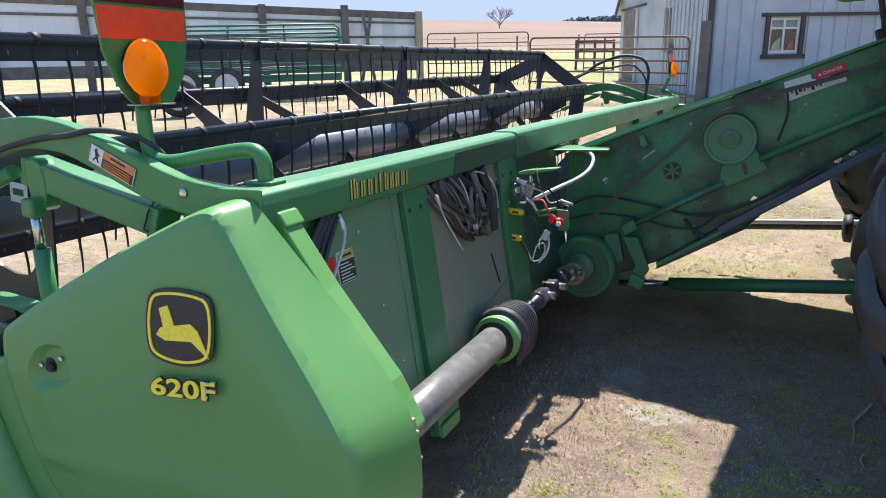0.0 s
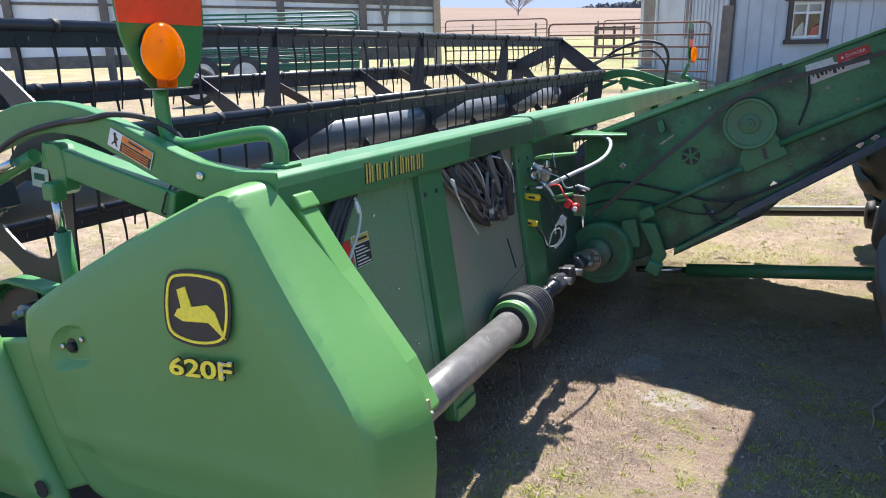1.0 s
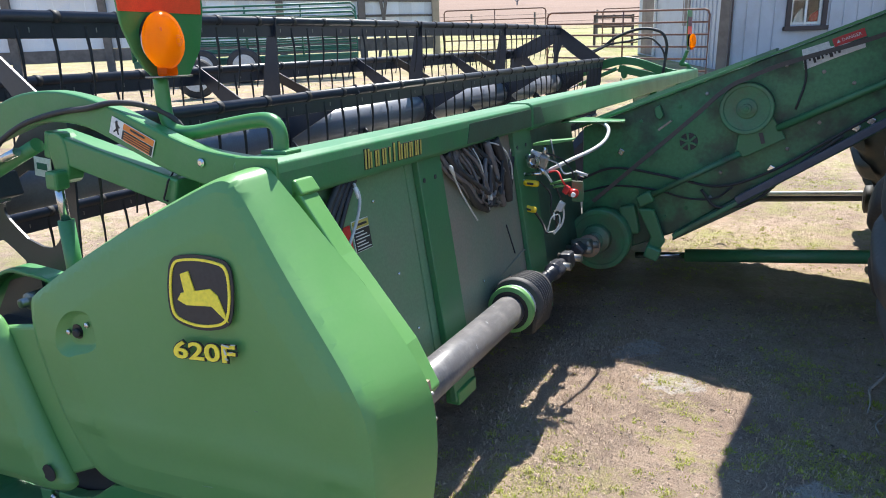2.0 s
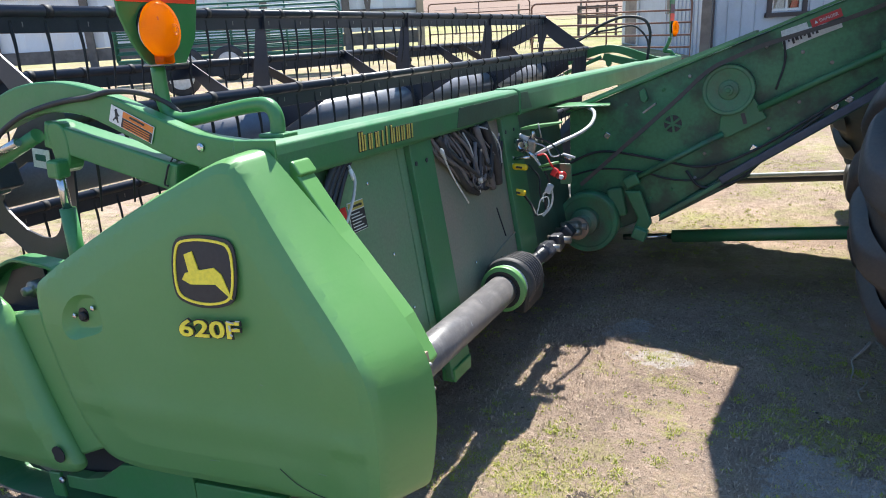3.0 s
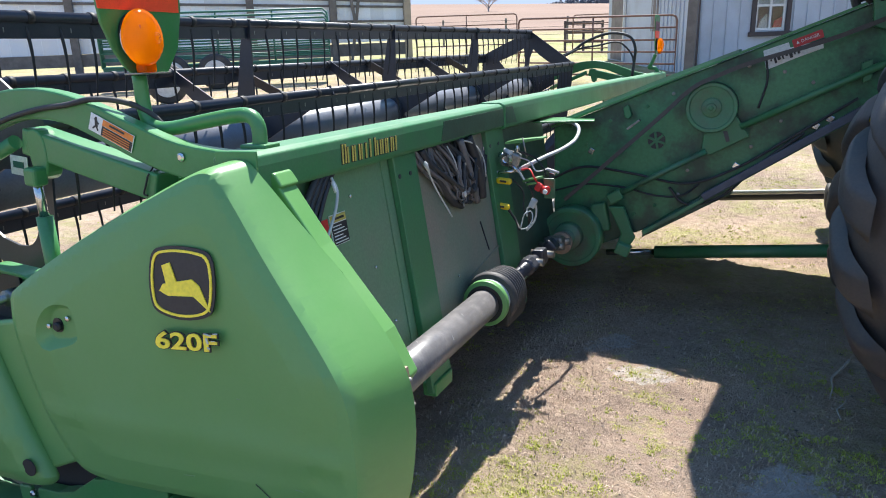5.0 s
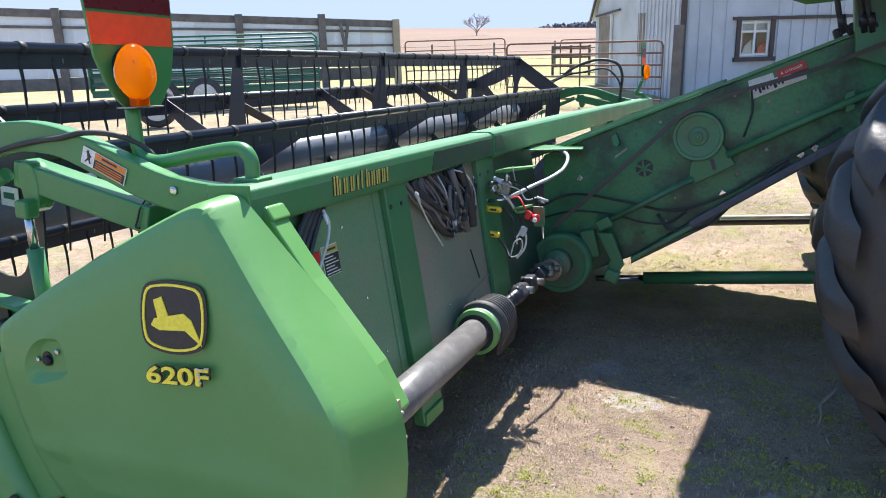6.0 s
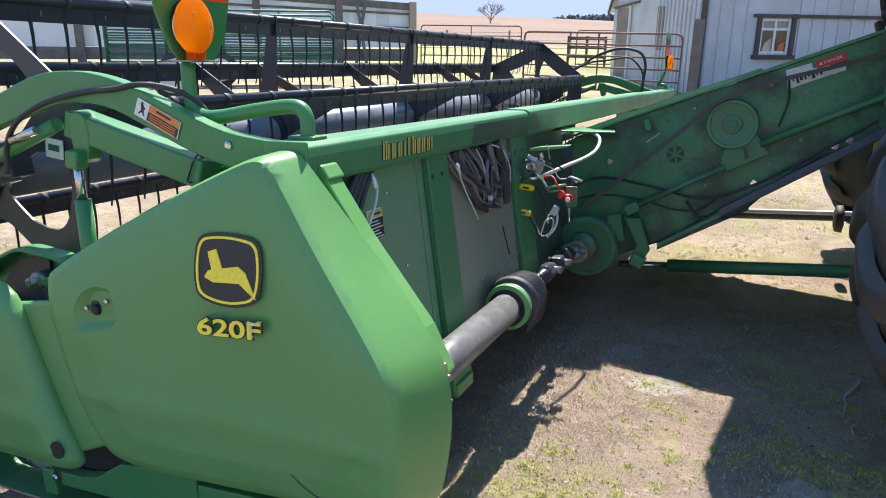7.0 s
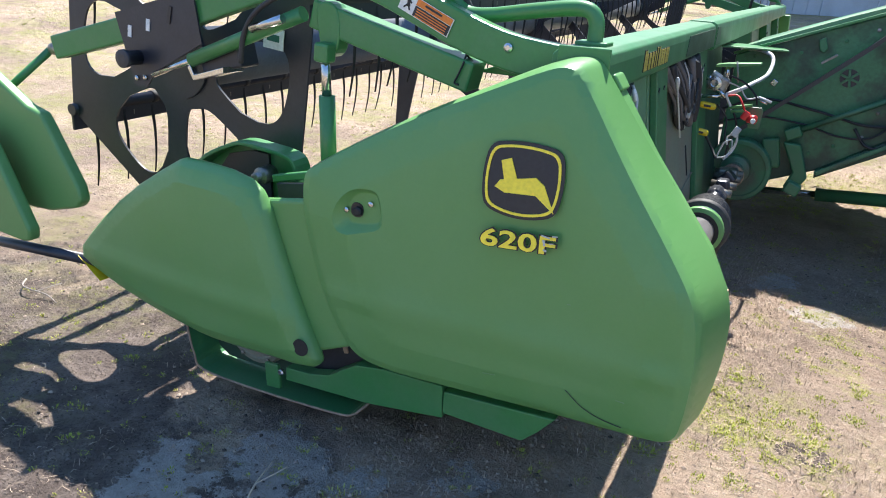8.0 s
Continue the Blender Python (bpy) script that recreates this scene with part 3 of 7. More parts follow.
def lettering(text, size, m, mat, parent, name, label="", thick=0.0015, bold=0.0):
    cu = bpy.data.curves.new(name, "FONT")
    cu.body, cu.size, cu.extrude, cu.offset = text, size, thick, bold
    cu.resolution_u = 3
    tmp = bpy.data.objects.new(name, cu)
    scene.collection.objects.link(tmp)
    me = bpy.data.meshes.new_from_object(tmp.evaluated_get(bpy.context.evaluated_depsgraph_get()))
    bpy.data.objects.remove(tmp)
    bpy.data.curves.remove(cu)
    top = parent
    while top.parent:
        top = top.parent
    me.transform(Matrix.Translation(-Vector(top["base"])) @ m)
    me.materials.clear()
    me.materials.append(mat)
    ob = new(name, me)
    ob.parent = parent
    if label:
        ob["label"] = label
    return ob


NUMBER_TURN = pose(0, 0, 0, 0, 0, 3.1) @ pose(0, 0, 0, 84.5, 0, 0) @ pose(0, 0, 0, 0, 0, 2.4) @ Matrix.Diagonal((1.50, 0.93, 1, 1))
lettering("620F", 0.059, Matrix.Translation(face_at(-0.190, 0.7255, 0.0025)) @ NUMBER_TURN, DECAL_BLACK, shield, "number_outline", "black outline of the yellow model number", bold=0.0036)
lettering("620F", 0.059, Matrix.Translation(face_at(-0.190, 0.7255, 0.0050)) @ NUMBER_TURN, YELLOW, shield, "number", "yellow model number, its last letter scratched", bold=0.0012)

for dx, dz, w, h, a in ((0.146, 0.042, 0.020, 0.003, 10), (0.144, 0.028, 0.005, 0.014, -15), (0.166, 0.046, 0.012, 0.003, -6), (0.148, 0.012, 0.008, 0.004, 20), (0.160, 0.029, 0.010, 0.002, -12)):
    part("scratch", block((w, 0.0012, h), face_at(-0.187 + dx, 0.728 + dz, 0.0068), (0, a, 3)), WHITE_HOSE, shield)


def grip_recess():
    """The oval hand hole with its dark latch."""
    c = Vector((-0.510, -0.172, 0.737))
    part("latch_hole", prism(softened([(c.x - 0.034, c.z - 0.020), (c.x + 0.002, c.z - 0.022), (c.x + 0.004, c.z + 0.014), (c.x - 0.028, c.z + 0.018)], 2), c.y - 0.0015, c.y + 0.0015, "y"), DECAL_BLACK, shield, "dark latch hole")
    part("latch", turned([(0, 0.012), (0.010, 0.012), (0.013, 0.008)], c + Vector((-0.010, 0.0, -0.004)), c + Vector((-0.010, -1, -0.004)), 12), BLACK_PLASTIC, shield, "black latch in the hand hole")
    screw = part("screw", turned([(0, 0.007), (0.006, 0.007), (0.008, 0.003)], c + Vector((0.026, 0.0, 0.020)), c + Vector((0.026, -1, 0.020)), 10), CHROME, shield)
    again(screw, (-0.068, -0.002, -0.026))


grip_recess()

# a crack and scuffs near the foot of the shield
part("crack", tube(smooth_path([face_at(0.045, 0.415, 0.0), face_at(0.085, 0.382, 0.0), face_at(0.13, 0.365, 0.0), face_at(0.18, 0.358, 0.0)], 4), 0.0010, 6), DECAL_BLACK, shield)
for x, z, w, a in ((-0.14, 0.405, 0.03, -4), (0.17, 0.43, 0.02, 6), (0.03, 0.63, 0.008, 0)):
    part("scuff", block((w, 0.0012, 0.0014), face_at(x, z, 0.0065), (0, a, 4)), SHEET, shield)
# the edge strip behind the shield, with its rivets
part("edge_strip", ribbon([(0.322, 0.056, 0.65), (0.333, 0.056, 0.57), (0.329, 0.056, 0.45), (0.306, 0.056, 0.30)], 0.014, 0.014, (0, 1, 0)), RUST_TAN, platform, "worn tan-brown edge strip")
rivet = part("rivet", turned([(0, 0.006), (0.006, 0.006), (0.01, 0.003)], (0.332, 0.056, 0.62), (1.339, 0.056, 0.64), 8), STEEL, platform)
for dx, dz in ((0.006, -0.06), (0.004, -0.13), (-0.003, -0.2), (-0.013, -0.27)):
    again(rivet, (dx, 0, dz))
# the bright inner panel that stands behind the shield's sloping rear edge
part("inner_panel", loft([[(x, y, z) for x, z in ((-0.03, 1.05), (0.010, 1.080), (0.118, 0.926), (0.275, 0.730), (0.332, 0.622), (0.31, 0.59))] for y in (0.045, 0.112)], bevel=0.006), GREEN, platform)
part("panel_cap", loft([[(x, y, z) for x, z in ((-0.020, 1.100), (0.008, 1.098), (0.030, 1.066), (0.0, 1.05))] for y in (0.045, 0.118)], bevel=0.006), GREEN, platform)


def nose():
    """The pointed divider in front of the shield."""
    a = [(-1.585, 0.385), (-1.475, 0.50), (-1.31, 0.64), (-1.105, 0.765), (-1.06, 0.782), (-0.86, 0.770), (-0.790, 0.722), (-0.748, 0.60), (-0.690, 0.45), (-0.628, 0.32), (-0.615, 0.288), (-0.645, 0.262), (-0.78, 0.262), (-0.95, 0.255), (-1.08, 0.262), (-1.31, 0.295), (-1.50, 0.345)]
    a = softened(a, 1)
    def ring(y, k, dz=0.0):
        return [(-1.0 + (x + 1.0) * k, y - 0.06 * max(0.0, -1.0 - x) * (-1.6 if y > -0.1 else -1.0), 0.5 + (z - 0.5) * k + dz) for x, z in a]
    bm = loft([ring(-0.228, 0.80), ring(-0.214, 0.93), ring(-0.205, 0.965), ring(-0.194, 0.988), ring(-0.182, 0.998), ring(-0.172, 0.995), ring(-0.170, 0.97)])
    moulded(bm, a, lambda x, z: -0.205 + 0.06 * max(0.0, -1.0 - x), 0.006, 0.16, 0.415, 0.022, 0.05)
    n = part("divider", bm, GREEN, platform, "pointed green plastic crop divider", smooth=70)
    part("divider_hole", turned([(0, 0.024), (0.003, 0.024)], (-0.662, -0.2215, 0.337), (-0.662, -1.2, 0.337), 16), BLACK_PLASTIC, n)
    part("divider_tip", loft([[(-1.58, -0.165, 0.372), (-1.45, -0.195, 0.325), (-1.5, -0.17, 0.345)], [(-1.58, -0.13, 0.37), (-1.45, -0.09, 0.32), (-1.5, -0.11, 0.34)]]), YELLOW_PLASTIC, n)
    # set-back web between divider and shield
    part("web", loft([[(x, y, z) for x, z in ((-0.90, 0.695), (-0.66, 0.735), (-0.57, 0.52), (-0.52, 0.36), (-0.66, 0.30), (-0.82, 0.45))] for y in (-0.176, -0.150)], bevel=0.012), GREEN, platform)
    # black sheet added to stand for the shade in the cavity
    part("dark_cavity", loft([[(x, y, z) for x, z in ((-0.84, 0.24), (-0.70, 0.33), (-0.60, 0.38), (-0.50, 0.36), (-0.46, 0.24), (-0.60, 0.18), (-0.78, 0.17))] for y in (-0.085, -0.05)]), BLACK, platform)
    # open hood behind the nose with its pivot bolt
    arch = [(-1.27, 0.66), (-1.20, 0.722), (-1.115, 0.765), (-1.06, 0.782), (-0.99, 0.778), (-0.90, 0.768), (-0.868, 0.742), (-0.845, 0.66)]
    part("hood", ribbon(smooth_path([(x, 0.06, z) for x, z in arch], 3), 0.07, 0.012, (0, 1, 0), bevel=0.003), GREEN_STEEL, platform, "arched green steel hood")
    part("hood_back", prism(arch + [(-0.845, 0.56), (-1.27, 0.56)], 0.09, 0.098, "y"), GREEN_STEEL, platform)
    # black plate added in front of the hood's back for its inner shade
    part("hood_shade_plate", prism([(-1.25, 0.60), (-1.15, 0.728), (-1.06, 0.752), (-1.0, 0.748), (-0.99, 0.60)], 0.078, 0.088, "y"), BLACK, platform)
    part("pivot_bolt", turned([(0, 0.026), (0.05, 0.026), (0.055, 0.014), (0.075, 0.014), (0.077, 0.008)], (-0.975, 0.06, 0.70), (-1.01, -1, 0.70), 12), STEEL, platform)
    part("hood_floor", block((0.50, 0.16, 0.02), (-0.95, 0.01, 0.60), (0, 0, 0), 0.004), BLACK, platform)
    part("cross_rail", bar((-0.90, -0.02, 0.715), (-0.70, -0.02, 0.765), 0.02, 0.022, 0.004), GREEN_STEEL, platform)
    # black block added as the shade in the gap above the web
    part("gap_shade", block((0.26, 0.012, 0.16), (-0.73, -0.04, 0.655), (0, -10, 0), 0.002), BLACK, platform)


nose()
# front divider plates and the black rod ahead of the nose
for dx, y, k in ((0.0, -0.10, 1.0), (-0.13, -0.20, 0.94)):
    pts = [(-2.12, 1.02), (-1.95, 0.90), (-1.80, 0.815), (-1.735, 0.80), (-1.715, 0.77), (-1.60, 0.58), (-1.592, 0.535), (-1.615, 0.51), (-1.75, 0.475), (-2.12, 0.46)]
    if k < 1:
        pts = [(-2.15, 0.78), (-1.93, 0.735), (-1.88, 0.725), (-1.85, 0.69), (-1.72, 0.44), (-1.725, 0.405), (-1.76, 0.395), (-2.15, 0.42)]
    part("front_plate", prism(pts, y - 0.022, y + 0.022, "y", 0.012, segments=3), GREEN, platform, "rounded green plastic divider plate", smooth=40)
part("front_rod", tube([(-1.47, -0.15, 0.365), (-2.4, -0.16, 0.30)], 0.018, 12), BLACK, platform)
part("stay_rod", tube([(-1.86, 0.04, 0.972), (-2.06, -0.06, 0.78), (-2.3, -0.10, 0.60)], 0.013, 10), GREEN_STEEL, platform)
# skid and lower rails under the end
skid_line = smooth_path([(-1.165, -0.03, 0.27), (-1.155, -0.03, 0.20), (-1.138, -0.03, 0.135), (-1.10, -0.03, 0.088), (-0.86, -0.03, 0.086), (-0.60, -0.03, 0.102), (-0.545, -0.03, 0.122)], 5)
skid = part("skid", ribbon(skid_line, 0.20, 0.006, (0, 1, 0)), GREEN_DULL, platform, "scuffed green skid shoe")
part("worn_edge", tube([(x, -0.131, z - 0.001) for x, y, z in skid_line], 0.0036, 6), RUST_TAN, skid, "bare tan worn edge")
part("worn_edge", tube([(-0.545, -0.131, 0.121), (-0.532, -0.09, 0.134), (-0.528, 0.06, 0.136)], 0.004, 6), RUST_TAN, skid)
part("skid_side", loft([[(x, y, z) for x, z in ((-1.165, 0.28), (-1.150, 0.195), (-1.128, 0.12), (-1.09, 0.096), (-0.88, 0.092), (-0.72, 0.105), (-0.80, 0.14), (-0.98, 0.16), (-1.06, 0.28))] for y in (-0.030, -0.022)]), DARK_GREEN, platform)
part("lower_rail", loft([[(-0.785, y, 0.152), (-0.785, y, 0.193), (-0.70, y, 0.198), (-0.637, y, 0.214), (-0.548, y, 0.274), (-0.46, y, 0.288), (-0.284, y, 0.294), (-0.280, y, 0.200), (-0.509, y, 0.166)] for y in (-0.13, -0.09)], bevel=0.003), GREEN_STEEL, platform)
part("lower_rail_rear", loft([[(-0.28, y, 0.215), (-0.28, y, 0.28), (0.02, y, 0.30), (-0.02, y, 0.25), (-0.06, y, 0.21)] for y in (-0.13, -0.09)], bevel=0.004), GREEN_STEEL, platform)
drive = part("knife_drive", turned([(0, 0.112), (0.08, 0.112), (0.10, 0.104), (0.104, 0.088), (0.100, 0.084), (0.100, 0.035), (0.112, 0.032)], (-0.945, 0.03, 0.238), (-0.945, -1, 0.238), 36), SHEET_BROWN, platform, "dust-brown knife drive drum")
for q in range(6):
    part("drum_bolt", turned([(0, 0.006), (0.006, 0.006), (0.008, 0.003)], (-0.945 + 0.096 * math.cos(q * 1.047), -0.072, 0.238 + 0.096 * math.sin(q * 1.047)), (-0.945 + 0.096 * math.cos(q * 1.047), -1, 0.238 + 0.096 * math.sin(q * 1.047)), 8), STEEL, drive)
strap = part("strap", bar((-0.832, -0.125, 0.112), (-0.838, -0.125, 0.19), 0.012, 0.050, 0.003), GREEN_STEEL, platform)
part("strap_bolt", turned([(0, 0.010), (0.008, 0.010), (0.012, 0.006)], (-0.797, -0.132, 0.178), (-0.797, -1, 0.178), 8), CHROME, strap)
part("rusty_shim", prism([(-0.655, 0.322), (-0.60, 0.330), (-0.590, 0.285), (-0.602, 0.282), (-0.612, 0.308), (-0.650, 0.308)], -0.104, -0.098, "y", 0.001), RUST_TAN, platform, "rusty tan shim in the gap")

# ---- frame of the platform ----
def top_beam(name, y0, y1, lift):
    sec = [(-0.13, 1.065), (-0.13, 1.135), (-0.11, 1.152), (-0.022, 1.152), (-0.004, 1.142), (0.0, 1.12), (0.0, 1.062 if lift == 0 else 1.045), (-0.012, 1.05 if lift == 0 else 1.035)]
    bm = loft([[(x + lift * 0.8, y, z + lift) for x, z in sec] for y in (y0, y1)], bevel=0.005)
    return part(name, bm, GREEN_DULL, platform)


top_beam("top_beam", 0.0, 1.70, 0.0)
top_beam("top_beam", 1.702, 4.9, 0.006)
top_beam("top_beam", 4.902, LENGTH, 0.0)
end_plate = part("end_plate", loft([[(-0.115, y, 1.06), (-0.115, y, 1.155), (0.004, y, 1.156), (0.004, y, 1.04), (-0.08, y, 1.03)] for y in (-0.008, 0.0)], bevel=0.003), GREEN_STEEL, platform)
part("plate_hole", turned([(0, 0.018), (0.004, 0.018)], (-0.055, -0.008, 1.10), (-0.055, -1, 1.10), 14), BLACK, platform)
part("grime_band", prism([(1.03, 1.064), (1.055, 1.132), (1.69, 1.132), (1.695, 1.060)], 0.0, 0.0018, "x"), DARK_GREEN, platform, "dark stretch of the beam")
part("grime_band", prism([(1.71, 1.066), (1.712, 1.138), (1.80, 1.136), (1.86, 1.062)], 0.0045, 0.0066, "x"), DARK_GREEN, platform)
# pale yellow mark of the maker as plain bars with a dark edge
MARK = material("faded_yellow_print", (0.52, 0.43, 0.10), 0.5, second=(0.40, 0.34, 0.10), scale=40)
pos = 0.362
for k, w in enumerate((0.022, 0.032, 0.032, 0.032, 0.036, 0.026, 0.026, 0.030, 0.026)):
    h = 0.052 if k in (0, 4) else 0.043
    for q in (0.0, w - 0.007):
        part("mark_bar", prism([(pos + q - 0.0018, 1.074), (pos + q + 0.0088, 1.074), (pos + q + 0.0088, 1.078 + h), (pos + q - 0.0018, 1.078 + h)], 0.0, 0.0022, "x"), DECAL_BLACK, platform)
        part("mark_bar", prism([(pos + q, 1.076), (pos + q + 0.007, 1.076), (pos + q + 0.007, 1.076 + h), (pos + q, 1.076 + h)], 0.0022, 0.0036, "x"), MARK, platform)
    pos += w + (0.018 if k == 3 else 0.006)


def back_x(z):
    """The back wall leans a little to the rear towards its foot."""
    return -0.05 + 0.12 * (1.06 - z) / 0.86


def back_sheet(y0, y1, mat=SHEET):
    return part("back_sheet", loft([[(back_x(z) - 0.01, y, z) for z in (1.06, 0.33)] + [(back_x(z), y, z) for z in (0.33, 1.06)] for y in (y0, y1)]), mat, platform, "dull dusty green back sheet" if mat == SHEET else "grimy brown-green back sheet")


back_sheet(0.02, 0.86)
back_sheet(0.861, 1.72, SHEET_BROWN)
back_sheet(1.721, 2.42, DARK_GREEN)
back_sheet(3.97, LENGTH)


def post(y, w=0.118, deep=0.05):
    bm = loft([[(back_x(z) + d, y + s, z) for d, s in ((0.0, -w / 2), (deep, -w / 2), (deep, w / 2), (0.0, w / 2))] for z in (1.058, 0.60, 0.25)], bevel=0.004)
    p = part("post", bm, GREEN_DULL, platform)
    for s in (-0.36 * w, 0.12 * w):
        x = back_x(0.985) + deep
        part("bolt_hole", turned([(0, 0.008), (0.003, 0.008)], (x, y + s, 0.985), (x + 1, y + s, 0.985), 10), BLACK, p)
    return p


for y, z0, z1, lean in ((0.66, 0.34, 1.05, 0.0), (1.385, 0.57, 0.70, 0.05)):
    part("sheet_seam", bar((back_x(z0) + 0.002, y + lean, z0), (back_x(z1) + 0.002, y, z1), 0.010 if y < 1 else 0.004, 0.006, 0.001), SHEET if y < 1 else BLACK, platform)
part("sheet_ledge", bar((back_x(0.36) + 0.006, 0.10, 0.36), (back_x(0.36) + 0.006, 2.40, 0.36), 0.012, 0.04, 0.004, side=(0, 0, 1)), SHEET, platform)
part("sheet_ledge", bar((back_x(0.55) + 0.003, 0.90, 0.47), (back_x(0.55) + 0.003, 1.54, 0.56), 0.006, 0.006, 0.001, side=(0, 0, 1)), SHEET_BROWN, platform)
for y, z in ((0.45, 0.97), (0.52, 0.74), (0.43, 0.66), (0.58, 0.55), (1.1, 0.55), (1.35, 0.5)):
    part("sheet_bolt", turned([(0, 0.005), (0.004, 0.005), (0.006, 0.003)], (back_x(z), y, z), (1, y, z), 8), CHROME, platform)
for y, w, deep in ((0.785, 0.160, 0.024), (1.645, 0.21, 0.022), (4.6, 0.12, 0.05), (5.8, 0.12, 0.05)):
    post(y, w, deep)
part("foot", loft([[(0.04, 0.715, z), (0.092, 0.715, z), (0.092, 0.855, z), (0.04, 0.855, z)] for z in (0.235, 0.285)], bevel=0.006), GREEN_STEEL, platform)
# the floor pan, the knife bar and the feeding auger in front of the back wall
part("floor_pan", loft([[(-0.02, y, 0.30), (-0.02, y, 0.32), (-0.55, y, 0.17), (-1.02, y, 0.10), (-1.02, y, 0.085), (-0.55, y, 0.15)] for y in (0.06, LENGTH - 0.06)]), STEEL, platform, "worn steel floor pan")
part("knife_bar", bar((-1.06, 0.06, 0.10), (-1.06, LENGTH - 0.06, 0.10), 0.012, 0.09, side=(0, 0, 1)), STEEL, platform)


def auger(y0, y1, hand_):
    bm = tube([(-0.42, y0, 0.50), (-0.42, y1, 0.50)], 0.20, 28)
    turns, n = (y1 - y0) / 0.5, int((y1 - y0) / 0.5 * 24)
    prev = None
    for k in range(n + 1):
        a = hand_ * 2 * math.pi * turns * k / n
        y = y0 + (y1 - y0) * k / n
        q = [bm.verts.new((-0.42 + r * math.cos(a), y + o, 0.50 + r * math.sin(a))) for r, o in ((0.195, 0), (0.30, 0), (0.30, 0.006), (0.195, 0.006))]
        if prev:
            for i in range(4):
                bm.faces.new((prev[i], prev[(i + 1) % 4], q[(i + 1) % 4], q[i]))
        prev = q
    return part("auger", bm, BLACK, platform, "black feeding auger with spiral flighting")


auger(0.10, 2.4, 1)
auger(4.4, LENGTH - 0.1, -1)
part("far_end_sheet", prism([(-1.35, 0.12), (-0.95, 0.62), (-0.1, 1.06), (0.05, 1.06), (0.12, 0.15), (-0.9, 0.08)], LENGTH - 0.02, LENGTH + 0.14, "y", 0.01), GREEN, platform)
part("near_end_sheet", prism([(-1.1, 0.20), (-0.72, 0.70), (-0.1, 1.06), (0.0, 1.06), (0.08, 0.22), (-0.9, 0.12)], 0.052, 0.06, "y"), GREEN_STEEL, platform)

# ---- reel ----
REEL_X, REEL_R, PHASE = -1.455, 0.575, 83.5


def reel_z(y):
    return 0.965 + 0.011 * y


def bat_at(k, y, r=REEL_R):
    a = radians(PHASE + 60 * k)
    return Vector((REEL_X + r * math.cos(a), y, reel_z(y) + r * math.sin(a)))


Y0, Y1 = 0.20, 6.55
reel = part("reel_tube", tube([(REEL_X, Y0, reel_z(Y0)), (REEL_X, Y1, reel_z(Y1))], 0.098, 28), TUBE_GREY, platform, "grey round reel tube")


def spider(y, full, strips=False):
    """A six-armed black reel plate; the end plates are broad, with a rim and six oval holes."""
    c = Vector((REEL_X, y, reel_z(y)))
    t = 0.004
    if full:
        bm = bmesh.new()
        n = 144
        def at(r, b, o):
            return c + Vector((r * math.cos(b), o, r * math.sin(b)))
        def edges(i):
            b = radians(PHASE + 360 * i / n)
            off = (360 * i / n) % 60 - 30
            flat = REEL_R * math.cos(radians(30)) / math.cos(radians(off))
            if strips:
                # straight strips from bat to bat, on slim arms
                gap = 0.0 if abs(off) > 24 else 1.0
                inner, outer = 0.15 + 0.04 * (abs(off) / 24) ** 2, flat - 0.135
                mid = 0.5 * (inner + outer)
                return b, [0.06, mid + (inner - mid) * gap, mid + (outer - mid) * gap, flat + 0.012]
            h = 0.138 * max(0.0, 1 - abs(off / 21.5) ** 4.0) ** 0.5
            mid = 0.303 + 0.0008 * off
            return b, [0.06, mid - h, mid + h, flat + 0.012]
        for lo, hi in ((0, 1), (2, 3)):
            for i in range(n):
                b0, r0 = edges(i)
                b1, r1 = edges(i + 1)
                a = [at(r0[lo], b0, -t), at(r0[hi], b0, -t), at(r1[hi], b1, -t), at(r1[lo], b1, -t)]
                d = [at(r0[lo], b0, t), at(r0[hi], b0, t), at(r1[hi], b1, t), at(r1[lo], b1, t)]
                va, vd = [bm.verts.new(p) for p in a], [bm.verts.new(p) for p in d]
                bm.faces.new(va)
                bm.faces.new(vd)
                bm.faces.new((va[0], va[3], vd[3], vd[0]))
                bm.faces.new((va[1], va[2], vd[2], vd[1]))
        bmesh.ops.remove_doubles(bm, verts=bm.verts, dist=0.0004)
        bmesh.ops.dissolve_degenerate(bm, edges=bm.edges, dist=0.0002)
        bmesh.ops.recalc_face_normals(bm, faces=bm.faces)
    else:
        outline = []
        for k in range(6):
            a = radians(PHASE + 60 * k)
            d, s = Vector((math.cos(a), 0, math.sin(a))), Vector((-math.sin(a), 0, math.cos(a)))
            outline += [c + d * 0.12 - s * 0.062, c + d * 0.28 - s * 0.048, c + d * (REEL_R - 0.08) - s * 0.03, c + d * (REEL_R + 0.02) - s * 0.024,
                        c + d * (REEL_R + 0.02) + s * 0.024, c + d * (REEL_R - 0.08) + s * 0.03, c + d * 0.28 + s * 0.048, c + d * 0.12 + s * 0.062]
        bm = prism([(p.x, p.z) for p in outline], y - t, y + t, "y")
    plate = part("reel_spider", bm, BLACK, reel, "black pressed steel end plate with six oval holes" if full else "")
    part("spider_hub", turned([(0, 0.125), (0.008, 0.125), (0.010, 0.11), (0.026, 0.105)], c - Vector((0, 0.014, 0)), c + Vector((0, 1, 0)), 24), BLACK, reel)
    return plate


for y in (Y0, 1.78, 3.36, 4.94, Y1):
    spider(y, y in (Y0, Y1), y == Y1)


